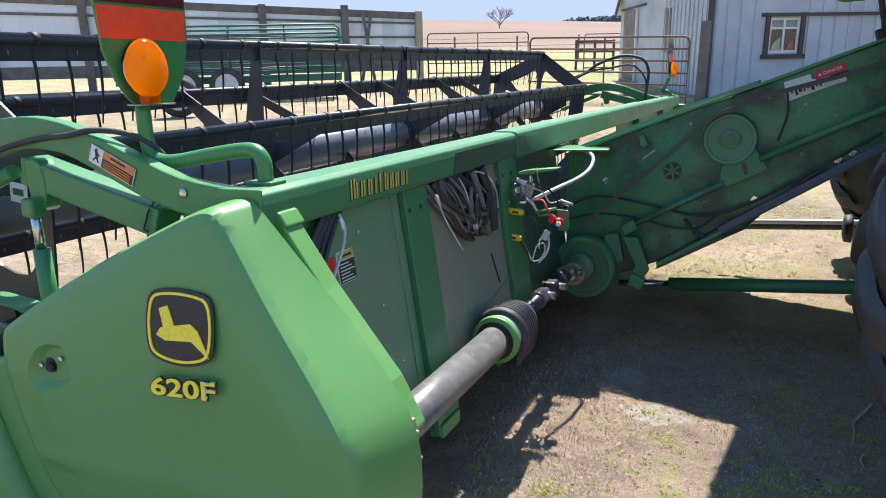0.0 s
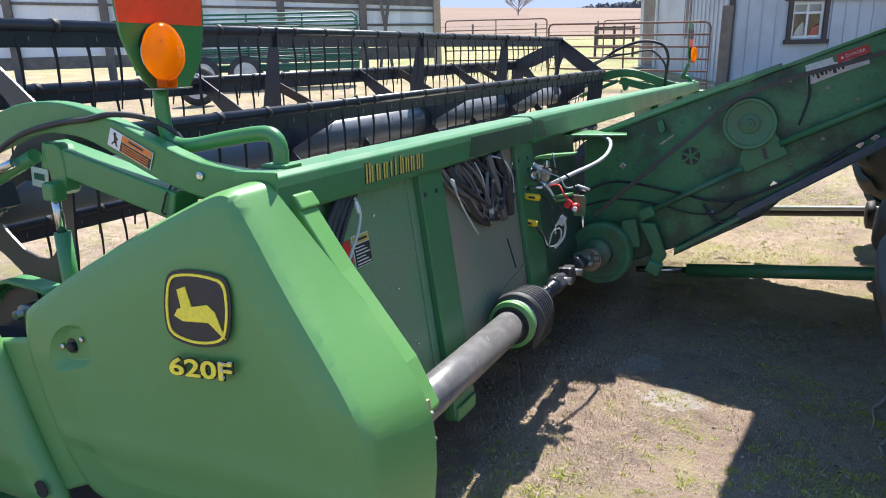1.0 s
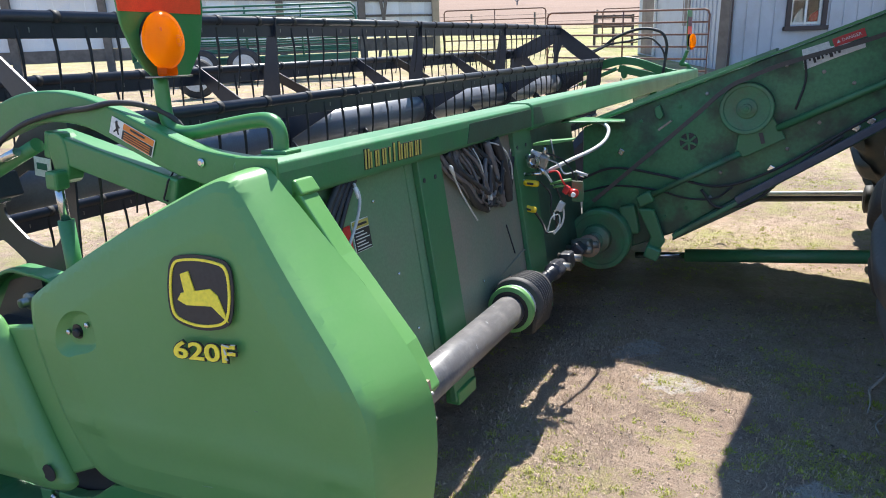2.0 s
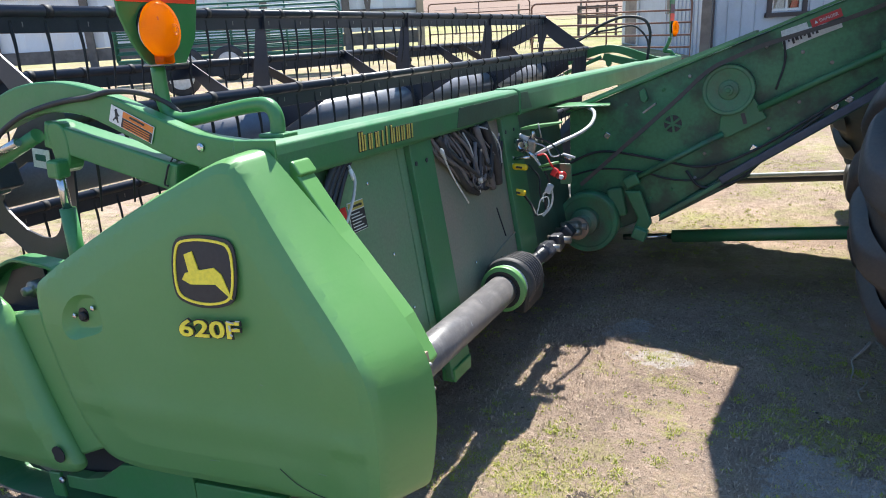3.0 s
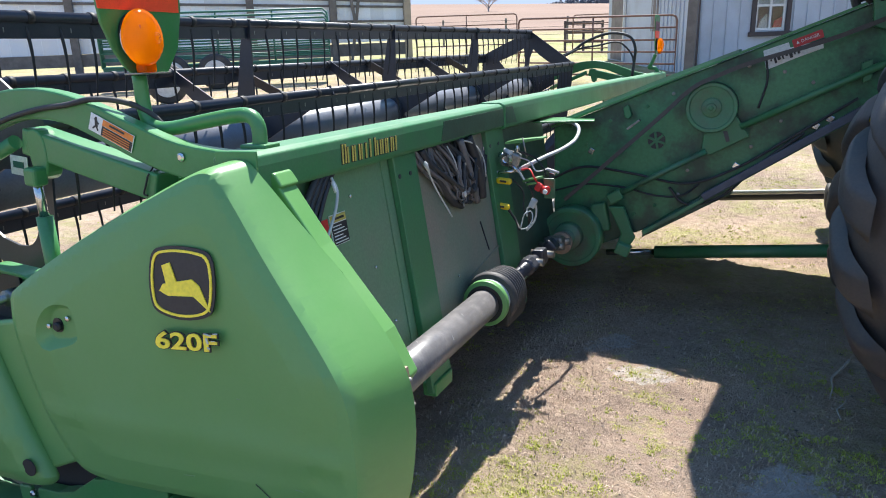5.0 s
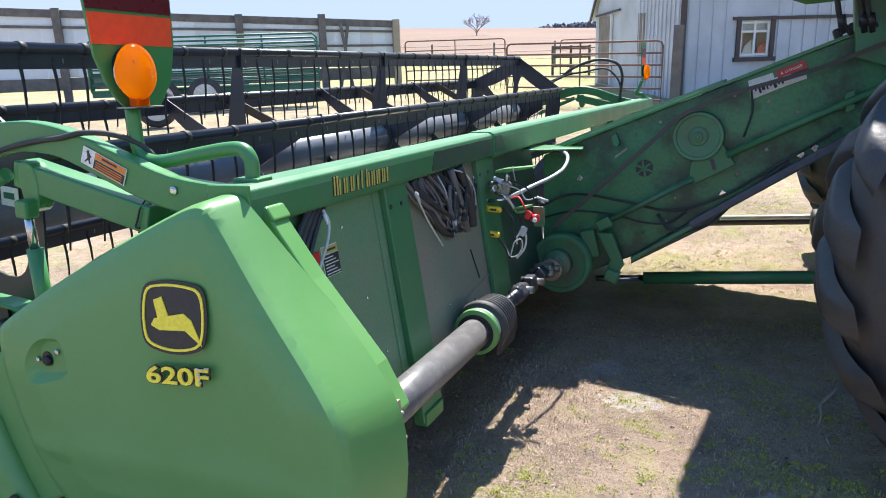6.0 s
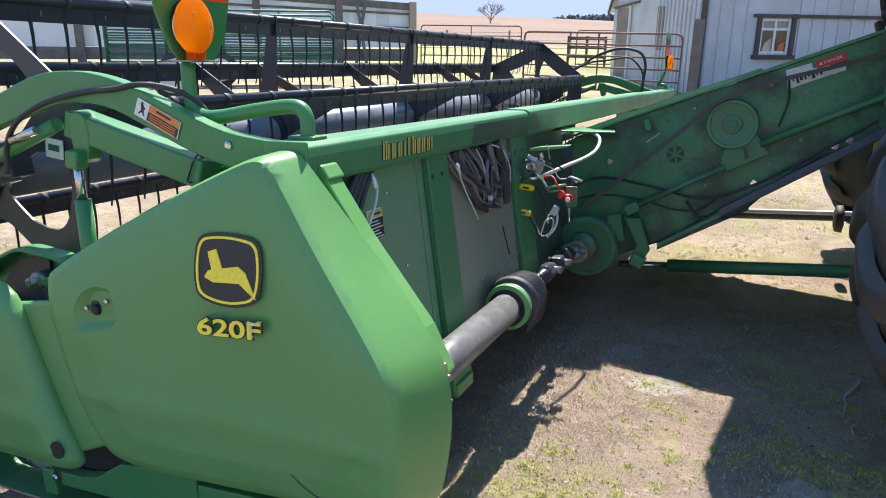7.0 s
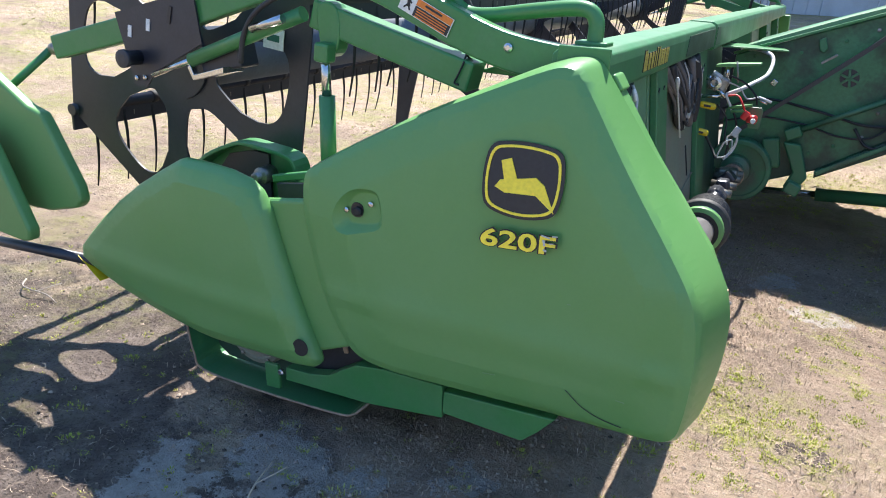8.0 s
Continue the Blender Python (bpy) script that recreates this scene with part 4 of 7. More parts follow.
def tine_mesh():
    """One spring tine, hanging from its bat."""
    path = smooth_path([(0.0, 0, 0.0), (0.010, 0, -0.08), (0.006, 0, -0.18), (-0.010, 0, -0.275)], 3)
    bm = tube(path, 0.005, 6, radii=[0.0072 - 0.0042 * i / (len(path) - 1) for i in range(len(path))])
    block((0.014, 0.016, 0.03), (0.0, 0, -0.01), bevel=0.003, bm=bm)
    me = bpy.data.meshes.new("tine")
    bm.to_mesh(me)
    bm.free()
    me.materials.append(BLACK_PLASTIC)
    return me


TINE = tine_mesh()
base = Vector(platform["base"])
for k in range(6):
    p, q = bat_at(k, Y0 - 0.02), bat_at(k, Y1 + 0.02)
    bm = tube([p, q], 0.021, 12)
    bat = part("bat", bm, BLACK, reel)
    part("bat_flange", bar(p + Vector((0, 0, -0.046)), q + Vector((0, 0, -0.046)), 0.012, 0.058, 0.002, side=(1, 0, 0)), BLACK, bat)
    # spring clips along the bat
    n = 46
    clip = tick = None
    for i in range(n):
        y = Y0 + 0.07 + (Y1 - Y0 - 0.14) * i / (n - 1)
        c = bat_at(k, y)
        t = new("tine", TINE)
        t.parent = bat
        t.location = c - base + Vector((0, 0, -0.035))
        t.rotation_euler = (random.uniform(-0.03, 0.03), random.uniform(-0.06, 0.06), 0)
        if i % 2 == 0:
            if clip is None:
                clip = part("collar", turned([(0, 0.0245), (0.028, 0.0245)], c, c + Vector((0, 1, 0)), 10), BLACK_PLASTIC, bat)
                first = c
            else:
                again(clip, c - first)
        elif tick is None:
            tick = part("flange_bolt", block((0.016, 0.004, 0.018), c + Vector((0.0, 0.045, -0.045)), bevel=0.001), STEEL, bat)
            tick_at = c
        else:
            again(tick, c - tick_at)
# slanting stays between the tube and the bats
for y in (2.55, 4.15, 5.7):
    for k in (1, 2, 4):
        a, b = bat_at(k, y, 0.10), bat_at(k, y, REEL_R - 0.02)
        part("stay", bar(a, b - Vector((0, 0.25, 0)), 0.006, 0.06, side=(0.3, 1, 0)), BLACK, reel)

# ---- reel arms ----
def arm(y, lift=0.0):
    """The arched green lift arm and its lower link, hinged at the top beam."""
    top = [(-0.06, 1.125), (-0.25, 1.148), (-0.42, 1.205), (-0.53, 1.245), (-0.64, 1.275), (-0.76, 1.288), (-0.90, 1.275), (-1.05, 1.225), (-1.20, 1.165), (-1.32, 1.12)]
    low = [(-1.32, 1.045), (-1.20, 1.085), (-1.05, 1.135), (-0.92, 1.175), (-0.82, 1.20), (-0.72, 1.205), (-0.62, 1.19), (-0.50, 1.145), (-0.36, 1.09), (-0.22, 1.055), (-0.08, 1.045)]
    top, low = ([(p[0], p[2]) for p in smooth_path([(x, 0.0, z) for x, z in line], 4)] for line in (top, low))
    a = part("reel_arm", prism([(x, z + lift) for x, z in top + low], y - 0.022, y + 0.022, "y", 0.006), GREEN_STEEL, platform, "arched green steel reel arm")
    part("arm_tube", bar((-1.28, y, 1.095 + 1.5 * lift), (-1.83, y, 0.945 + 1.8 * lift), 0.046, 0.075, 0.006), GREEN_STEEL, a)
    part("lower_link", bar((-0.80, y + 0.014, 1.168), (-0.335, y + 0.014, 1.053), 0.082, 0.074, 0.006), GREEN_STEEL, a)
    part("link_block", prism(softened([(-0.785, 1.200), (-0.715, 1.200), (-0.705, 1.12), (-0.722, 1.062), (-0.762, 1.062), (-0.775, 1.12)], 2), y - 0.030, y + 0.022, "y", 0.005), GREEN_STEEL, a)
    part("fore_cylinder", tube([(-0.82, y - 0.03, 1.165), (-1.22, y - 0.03, 1.005)], 0.020, 14), GREEN_STEEL, a)
    part("fore_rod", tube([(-1.20, y - 0.03, 1.013), (-1.38, y - 0.03, 0.945)], 0.009, 10), CHROME, a)
    part("slot_plate", prism([(-1.20, 1.20), (-1.515, 1.115), (-1.475, 0.985), (-1.455, 0.905), (-1.405, 0.905), (-1.365, 0.955), (-1.175, 1.055)], y - 0.034, y - 0.028, "y"), BLACK, a, "dark grey slotted steel plate")
    for s in ((-1.455, 1.066), (-1.378, 1.090)):
        part("slot", block((0.014, 0.003, 0.034), (s[0], y - 0.036, s[1]), (0, 8, 0)), WHITE, a)
    part("slot", block((0.012, 0.003, 0.05), (-1.29, y - 0.036, 1.125), (0, 14, 0)), DECAL_BLACK, a)
    for s in ((-1.44, 0.93), (-1.405, 0.935)):
        part("slot_bolt", turned([(0, 0.008), (0.006, 0.008), (0.009, 0.004)], (s[0], y - 0.034, s[1]), (s[0], y - 1, s[1]), 8), CHROME, a)
    part("stub", turned([(0, 0.022), (0.05, 0.022), (0.052, 0.027), (0.066, 0.027), (0.068, 0.015)], (-1.430, y - 0.03, 0.992), (-1.430, y - 1, 0.992), 16), BLACK, a)
    part("arm_pin", turned([(0, 0.011), (0.006, 0.011), (0.009, 0.006)], (-0.243, y - 0.022, 1.114 + lift), (-0.243, y - 1, 1.114 + lift), 12), CHROME, a)
    part("arm_end", turned([(0, 0.02), (0.03, 0.02)], (-1.83, y, 0.945 + 1.8 * lift), (-1.89, y, 0.927 + 1.8 * lift), 12), STEEL, a)
    return a


near_arm = arm(0.045, 0.02)
arm(LENGTH - 0.05)
part("lift_cylinder", tube([(-0.725, 0.0, 0.70), (-0.735, 0.0, 0.965)], 0.022, 14), GREEN_STEEL, platform)
part("lift_rod", tube([(-0.735, 0.0, 0.96), (-0.742, 0.0, 1.07)], 0.013, 12), CHROME, platform)
part("rod_clevis", block((0.045, 0.045, 0.05), (-0.742, 0.0, 1.075), (0, 4, 0), 0.008), GREEN_STEEL, platform)
part("gusset", prism([(-0.36, 1.06), (-0.10, 1.15), (-0.02, 1.15), (-0.02, 1.06)], 0.10, 0.115, "y", 0.003), GREEN_STEEL, platform)
part("number_tag", block((0.075, 0.004, 0.06), (-1.061, 0.190, 1.07), (0, 6, 0), 0.001), WHITE, platform, "small white tag with dark marks")
part("tag_mark", block((0.045, 0.002, 0.020), (-1.061, 0.187, 1.073), (0, 6, 0)), GREEN_FAR, platform)
part("hanger", loft([[(-1.225, y, 0.985), (-1.205, y, 0.950), (-1.09, y, 0.982), (-1.09, y, 1.0), (-1.20, y, 0.967), (-1.215, y, 0.995)] for y in (0.0, 0.09)], bevel=0.002), CHROME, platform, "bare steel hanger")
part("hanger_block", block((0.15, 0.08, 0.075), (-1.13, 0.07, 1.02), (0, -14, 0), 0.006), BLACK, platform)
# a tie and its loose tail on the lower link
part("link_tie", tube([(-0.352, 0.012, 1.085), (-0.358, 0.040, 1.105), (-0.350, 0.065, 1.09)], 0.0025, 6), BLACK_PLASTIC, platform)
part("link_tie", tube(smooth_path([(-0.352, 0.012, 1.085), (-0.364, 0.012, 1.058), (-0.372, 0.012, 1.040), (-0.360, 0.012, 1.036)], 4), 0.0025, 6), BLACK_PLASTIC, platform)
# black hose over the arm
part("arm_hose", tube(smooth_path([(-1.02, -0.005, 1.02), (-1.0, -0.010, 1.10), (-0.95, -0.010, 1.165), (-0.86, -0.002, 1.215), (-0.77, 0.008, 1.241), (-0.68, 0.012, 1.256), (-0.60, 0.012, 1.263), (-0.53, 0.024, 1.275), (-0.47, 0.058, 1.270), (-0.42, 0.092, 1.246), (-0.385, 0.118, 1.20), (-0.375, 0.130, 1.10)], 6), 0.0075, 8), RUBBER, platform)
part("hose_fitting", tube([(-0.97, -0.015, 1.115), (-0.86, -0.02, 1.15)], 0.012, 10), CHROME, platform)


def warning_decal(y):
    """Orange and white safety sheet on the arm; its small print is bars."""
    m = Matrix.Translation((-0.463, y, 1.193)) @ pose(0, 0, 0, 90, 0, 0) @ pose(0, 0, 0, 0, 0, -23.5)
    def sheet(w, h, cx, cz, mat, name, out):
        bm = block((w, h, 0.001), (cx, cz, out))
        bm.transform(m)
        return part(name, bm, mat, near_arm)
    sheet(0.150, 0.046, 0, 0, WHITE, "safety_decal", 0.0012)
    sheet(0.104, 0.016, 0.0205, 0.0135, ORANGE, "decal_band", 0.0024)
    sheet(0.104, 0.025, 0.0205, -0.0085, DECAL_BLACK, "decal_text_field", 0.0024)
    for i in range(4):
        sheet(0.09, 0.0025, 0.0205, -0.001 - 0.006 * i, ORANGE, "text_bar", 0.0036)
    for w, h, dx, dz, a in ((0.008, 0.020, -0.052, 0.002, 20), (0.020, 0.004, -0.052, 0.008, -30), (0.016, 0.004, -0.056, -0.008, 55), (0.014, 0.004, -0.047, -0.009, -50), (0.006, 0.006, -0.056, 0.015, 0)):
        bm = block((w, h, 0.001), (dx, dz, 0.0024), (0, 0, a))
        bm.transform(m)
        part("pictogram", bm, DECAL_BLACK, near_arm)
    sheet(0.05, 0.005, 0.018, 0.015, DECAL_BLACK, "text_bar", 0.0036)


warning_decal(0.021)

# ---- marker lamps ----
def marker(y, x=-0.42):
    """Bent pipe with a reflector board and an amber lamp."""
    g = part("lamp_bracket", tube(smooth_path([(-0.065, y, 1.15), (-0.065, y, 1.20), (-0.085, y, 1.226), (-0.13, y, 1.228), (-0.22, y - 0.005, 1.215), (-0.33, y - 0.004, 1.197), (-0.395, y + 0.002, 1.20), (-0.425, y + 0.004, 1.235), (-0.43, y + 0.004, 1.33)] if x < -0.2 else [(-0.065, y, 1.15), (-0.10, y, 1.19), (-0.16, y - 0.005, 1.20), (x - 0.04, y - 0.01, 1.25), (x - 0.01, y - 0.01, 1.33)], 6), 0.0185, 14), GREEN_STEEL, platform)
    part("bracket_foot", block((0.075, 0.06, 0.010), (-0.065, y, 1.156), bevel=0.003), GREEN_STEEL, g)
    c = y + 0.03
    board = [(c - 0.145, 1.60), (c - 0.148, 1.68), (c - 0.12, 1.72), (c + 0.12, 1.72), (c + 0.148, 1.68), (c + 0.145, 1.50), (c + 0.120, 1.40), (c + 0.072, 1.335), (c - 0.045, 1.330), (c - 0.075, 1.355), (c - 0.103, 1.395), (c - 0.130, 1.46)]
    b = part("reflector_board", prism(board, x - 0.012, x - 0.004, "x", 0.002), GREEN_STEEL, platform, "green reflector board with red and orange strips")
    part("orange_strip", prism([(c - 0.135, 1.49), (c + 0.134, 1.49), (c + 0.139, 1.565), (c - 0.139, 1.565)], x - 0.004, x - 0.002, "x"), RED_FLUO, b, "bright red-orange reflective strip")
    part("red_strip", prism([(c - 0.140, 1.572), (c + 0.140, 1.572), (c + 0.141, 1.655), (c - 0.141, 1.655)], x - 0.004, x - 0.002, "x"), RED_DARK, b, "dark red reflective strip")
    # lamp: a rounded lens, thick in the middle
    lx, ly, lz = x + 0.035, c - 0.043, 1.418
    bm = bmesh.new()
    bmesh.ops.create_uvsphere(bm, u_segments=24, v_segments=14, radius=1.0)
    bmesh.ops.scale(bm, vec=(0.036, 0.060, 0.074), verts=bm.verts)
    for v in bm.verts:
        if v.co.z < -0.01:
            v.co.y *= 1 - 0.42 * min(1.0, (-0.01 - v.co.z) / 0.062) ** 2
        if v.co.z < -0.055:
            v.co.z = -0.055 - (v.co.z + 0.055) * -0.6
    bm.transform(Matrix.Translation((lx, ly, lz)))
    lens = part("lens", bm, AMBER, b, "bright amber lamp lens", smooth=60)
    for r in (0.013, 0.008):
        part("lens_ring", tube([(lx + 0.0352 - 0.9 * r * r * 8, ly + 0.014 + r * math.cos(q), lz + 0.002 + r * math.sin(q)) for q in [2 * math.pi * k / 20 for k in range(21)]], 0.0009, 6), ORANGE, b)
    part("lens_mark", block((0.002, 0.005, 0.010), (lx + 0.0275, ly - 0.030, lz + 0.028), (20, 0, 0), 0.0008), ORANGE, b)
    part("bulb", turned([(0, 0.006), (0.012, 0.010), (0.022, 0.010), (0.030, 0.004)], (lx - 0.012, ly + 0.012, lz - 0.02), (lx + 1, ly + 0.012, lz - 0.02), 12), WHITE, b)
    part("reflector", turned([(0, 0.050), (0.004, 0.050), (0.005, 0.012)], (lx - 0.024, ly, lz), (lx + 1, ly, lz), 18), WHITE, b)
    part("lamp_base", block((0.032, 0.042, 0.034), (lx - 0.005, ly + 0.006, lz - 0.064), bevel=0.005), AMBER, b)
    part("lamp_shelf", block((0.06, 0.10, 0.004), (lx - 0.01, ly + 0.014, lz - 0.083), bevel=0.001), STEEL, b)
    part("lamp_back", turned([(0, 0.058), (0.010, 0.060)], (x - 0.004, ly + 0.020, lz + 0.012), (x + 1, ly + 0.020, lz + 0.012), 28), BLACK_PLASTIC, b)
    return b


marker(0.10)
marker(LENGTH - 0.10, -0.09)
# black hose that arches over the far end
part("arch_hose", tube(smooth_path([(-1.15, 6.68, 1.32), (-0.963, 6.7, 1.393), (-0.823, 6.7, 1.485), (-0.582, 6.7, 1.56), (-0.377, 6.7, 1.527), (-0.305, 6.7, 1.412), (-0.312, 6.7, 1.25), (-0.33, 6.7, 1.10)], 6), 0.015, 10), RUBBER, platform)
part("arch_hose", tube(smooth_path([(-1.12, 6.66, 1.30), (-0.90, 6.68, 1.41), (-0.70, 6.68, 1.44), (-0.50, 6.68, 1.47), (-0.40, 6.68, 1.42), (-0.32, 6.68, 1.30), (-0.32, 6.68, 1.12)], 6), 0.010, 10), RUBBER, platform)

# ---- driveline behind the platform ----
AX, AZ = 0.142, 0.465
shaft = part("shaft_cover", tube([(AX, 0.06, AZ), (AX, 1.06, AZ)], 0.056, 32), COVER_GREY, platform, "scuffed dark grey round shaft cover")
for k in range(6):
    y, a = 0.22 + 0.14 * k, radians(20 + 37 * (k % 3))
    part("cover_scuff", bar((AX + 0.0563 * math.cos(a), y, AZ + 0.0563 * math.sin(a)), (AX + 0.0563 * math.cos(a + 0.25), y + 0.004 + 0.005 * (k % 3), AZ + 0.0563 * math.sin(a + 0.25)), 0.0012, 0.0010), WHITE_HOSE, shaft)
part("cover_ring", turned([(0, 0.072), (0.004, 0.086), (0.030, 0.087), (0.034, 0.078)], (AX, 1.052, AZ), (AX, 2, AZ), 36), GREEN, shaft, "bright green plastic ring")
part("ring_hollow", turned([(0, 0.071), (0.002, 0.071)], (AX, 1.0505, AZ), (AX, 2, AZ), 36), BLACK_PLASTIC, shaft)
part("pale_band", turned([(0, 0.080), (0.024, 0.083)], (AX, 1.086, AZ), (AX, 2, AZ), 36), WHITE_HOSE, shaft)
bell = [(0, 0.062), (0.01, 0.098)]
for i in range(7):
    bell += [(0.03 + 0.024 * i, 0.104 - 0.0025 * i), (0.036 + 0.024 * i, 0.103 - 0.0025 * i), (0.042 + 0.024 * i, 0.089 - 0.0025 * i)]
bell += [(0.215, 0.076), (0.22, 0.03)]
part("bellows", turned(bell, (AX, 1.10, AZ), (AX, 2, AZ), 32), RUBBER, shaft, "black ribbed rubber cover")
part("shaft_guard", prism([(AX + 0.02, AZ - 0.11), (AX + 0.075, AZ - 0.10), (AX + 0.09, AZ + 0.0), (AX + 0.03, AZ + 0.02)], 1.10, 1.30, "y", 0.01), BLACK_PLASTIC, shaft)
part("shaft", turned([(0, 0.028), (0.30, 0.028), (0.31, 0.038), (0.40, 0.038), (0.41, 0.025), (0.60, 0.025)], (AX, 1.28, AZ), (AX - 0.03, 2.1, AZ - 0.02), 18), BLACK, shaft)
for i, (y, r) in enumerate(((1.62, 0.042), (1.78, 0.05), (1.95, 0.056), (2.07, 0.06))):
    part("joint_yoke", block((r * 1.5, 0.075, r * 1.1), (AX - 0.005 * i, y, AZ - 0.004 * i), (0, 40 + 45 * i, 0), 0.012), STEEL if i == 3 else BLACK, shaft)
    part("joint_cross", turned([(0, 0.017), (r * 2.2, 0.017)], (AX - 0.005 * i - r * 1.1, y + 0.045, AZ - 0.004 * i), (AX + 1, y + 0.045, AZ), 12), STEEL, shaft)

# ---- the combine ----
combine = thing("combine", "green combine harvester with feeder house, black tyres and dust-caked side", "combine", TIP, (1.5, 3.4, 0.0))
NEAR, FAR = 2.40, 3.95
feeder_side = [(0.03, 0.985), (0.30, 1.09), (1.60, 1.585), (1.95, 1.50), (1.95, 1.22), (1.42, 1.065), (0.93, 0.765), (0.50, 0.47), (0.10, 0.30), (0.03, 0.33)]
feeder = part("feeder_house", prism(feeder_side, NEAR, FAR, "y", 0.008), FEEDER, combine, "green steel feeder house, dusty and greasy")
part("top_flange", bar((0.02, NEAR - 0.012, 0.99), (1.62, NEAR - 0.012, 1.60), 0.03, 0.012, 0.002), GREEN_STEEL, feeder)
part("front_shelf", block((0.30, 0.24, 0.008), (0.10, NEAR - 0.06, 1.03), (0, 0, 12), 0.002), GREEN_STEEL, feeder)
part("bottom_flange", bar((0.50, NEAR - 0.02, 0.462), (1.42, NEAR - 0.02, 1.055), 0.05, 0.022, 0.004), GREEN_DUSTY, feeder)
CARRIER = material("blue_grey_carrier", (0.085, 0.09, 0.12), 0.5, second=(0.05, 0.05, 0.06), scale=30)
part("black_strip", bar((0.78, NEAR - 0.035, 0.655), (1.46, NEAR - 0.035, 1.095), 0.03, 0.036, 0.004), CARRIER, feeder)
part("top_debris", prism([(0.05, 1.0), (0.9, 1.325), (0.9, 1.345), (0.5, 1.20), (0.06, 1.025)], NEAR + 0.02, NEAR + 0.30, "y"), SHEET, feeder, "chaff on the feeder top")


def wheel_disc(c, r, mat, name, depth=0.05):
    prof = [(0, r * 0.98), (0.004, r), (depth - 0.004, r), (depth, r * 0.97), (depth, r * 0.86), (depth - 0.012, r * 0.83), (depth - 0.016, r * 0.40), (depth - 0.006, r * 0.36), (depth - 0.004, r * 0.20), (depth + 0.015, r * 0.18), (depth + 0.016, r * 0.08)]
    return part(name, turned(prof, c, Vector(c) + Vector((0, -1, 0)), 40), mat, feeder)


BELT_DARK = material("dark_groove", (0.03, 0.035, 0.03), 0.7, second=(0.05, 0.05, 0.045), scale=20)
pulley = wheel_disc((0.80, NEAR, 1.085), 0.116, GREEN_DUSTY, "pulley", 0.07)
part("pulley_nut", turned([(0, 0.024), (0.012, 0.024), (0.013, 0.013), (0.030, 0.013), (0.032, 0.009)], (0.80, NEAR - 0.056, 1.085), (0.80, 0, 1.085), 6), GREEN_DULL, pulley)
part("pulley_ring", turned([(0, 0.046), (0.003, 0.046), (0.004, 0.042)], (0.80, NEAR - 0.055, 1.085), (0.80, 0, 1.085), 32), GREEN_DULL, pulley)
part("pulley_groove", turned([(0, 0.1175), (0.012, 0.1135), (0.024, 0.1175)], (0.80, NEAR - 0.022, 1.085), (0.80, NEAR - 1, 1.085), 40), BELT_DARK, pulley)
for x, z in ((0.12, 0.985), (0.20, 0.90), (0.32, 1.02), (0.50, 1.09), (0.62, 1.15), (0.95, 1.27), (1.10, 1.24), (1.22, 1.19), (0.70, 0.78), (0.55, 0.60), (0.66, 0.66), (0.45, 0.55), (0.98, 0.90), (1.10, 1.02)):
    part("side_bolt", turned([(0, 0.009), (0.005, 0.009), (0.007, 0.005)], (x, NEAR, z), (x, NEAR - 1, z), 8), STEEL if x > 0.6 else GREEN_DULL, feeder)
part("side_bracket", prism([(1.40, 1.27), (1.44, 1.285), (1.445, 1.20), (1.41, 1.185)], NEAR - 0.045, NEAR - 0.002, "y", 0.004), GREEN_DULL, feeder)
part("side_hook", prism([(0.385, 1.085), (0.41, 1.10), (0.43, 1.05), (0.415, 1.03), (0.395, 1.04)], NEAR - 0.03, NEAR - 0.002, "y", 0.004), GREEN_DULL, feeder)
part("pulley_shield", prism([(0.85, 1.03), (0.911, 1.047), (0.972, 0.953), (0.805, 0.863), (0.762, 0.873), (0.770, 0.96)], NEAR - 0.050, NEAR - 0.034, "y", 0.004), GREEN_DULL, feeder)
part("shield_slot", prism([(0.856, 0.975), (0.874, 0.978), (0.888, 0.930), (0.872, 0.925)], NEAR - 0.053, NEAR - 0.050, "y"), BLACK, feeder)
part("side_opening", turned([(0, 0.042), (0.006, 0.042)], (0.548, NEAR, 0.925), (0.548, 0, 0.925), 20), BLACK, feeder, "round dark opening in the side")
for a in (20, 80, 140):
    part("opening_spoke", block((0.084, 0.008, 0.012), (0.548, NEAR - 0.010, 0.925), (0, a, 0), 0.002), GREEN_DUSTY, feeder)
BELT = material("dusty_belt", (0.075, 0.065, 0.06), 0.7, second=(0.12, 0.10, 0.085), scale=8)
# drive belt along the side, in two runs
part("belt", ribbon(smooth_path([(1.60, NEAR - 0.05, 1.50), (1.37, NEAR - 0.07, 1.410), (1.218, NEAR - 0.08, 1.358), (0.943, NEAR - 0.08, 1.280), (0.80, NEAR - 0.08, 1.222), (0.74, NEAR - 0.08, 1.195), (0.674, NEAR - 0.08, 1.145), (0.553, NEAR - 0.08, 1.028), (0.112, NEAR - 0.08, 0.626)], 5), 0.030, 0.019, (0, 1, 0)), BELT, feeder, "long black drive belt")
part("push_rod", tube([(0.385, NEAR - 0.06, 0.662), (0.785, NEAR - 0.06, 0.882)], 0.014, 12), GREEN_DUSTY, feeder)
part("push_rod", tube([(0.93, NEAR - 0.045, 0.995), (1.75, NEAR - 0.045, 1.394)], 0.016, 12), GREEN_DULL, feeder)
part("rod_clevis", block((0.075, 0.05, 0.055), (0.365, NEAR - 0.06, 0.648), (0, -28, 0), 0.008), GREEN_DULL, feeder)
part("belly_plate", prism([(0.50, 0.474), (0.895, 0.744), (0.898, 0.711), (0.913, 0.679), (0.496, 0.436)], NEAR - 0.03, NEAR + 0.25, "y", 0.004), FEEDER, feeder)
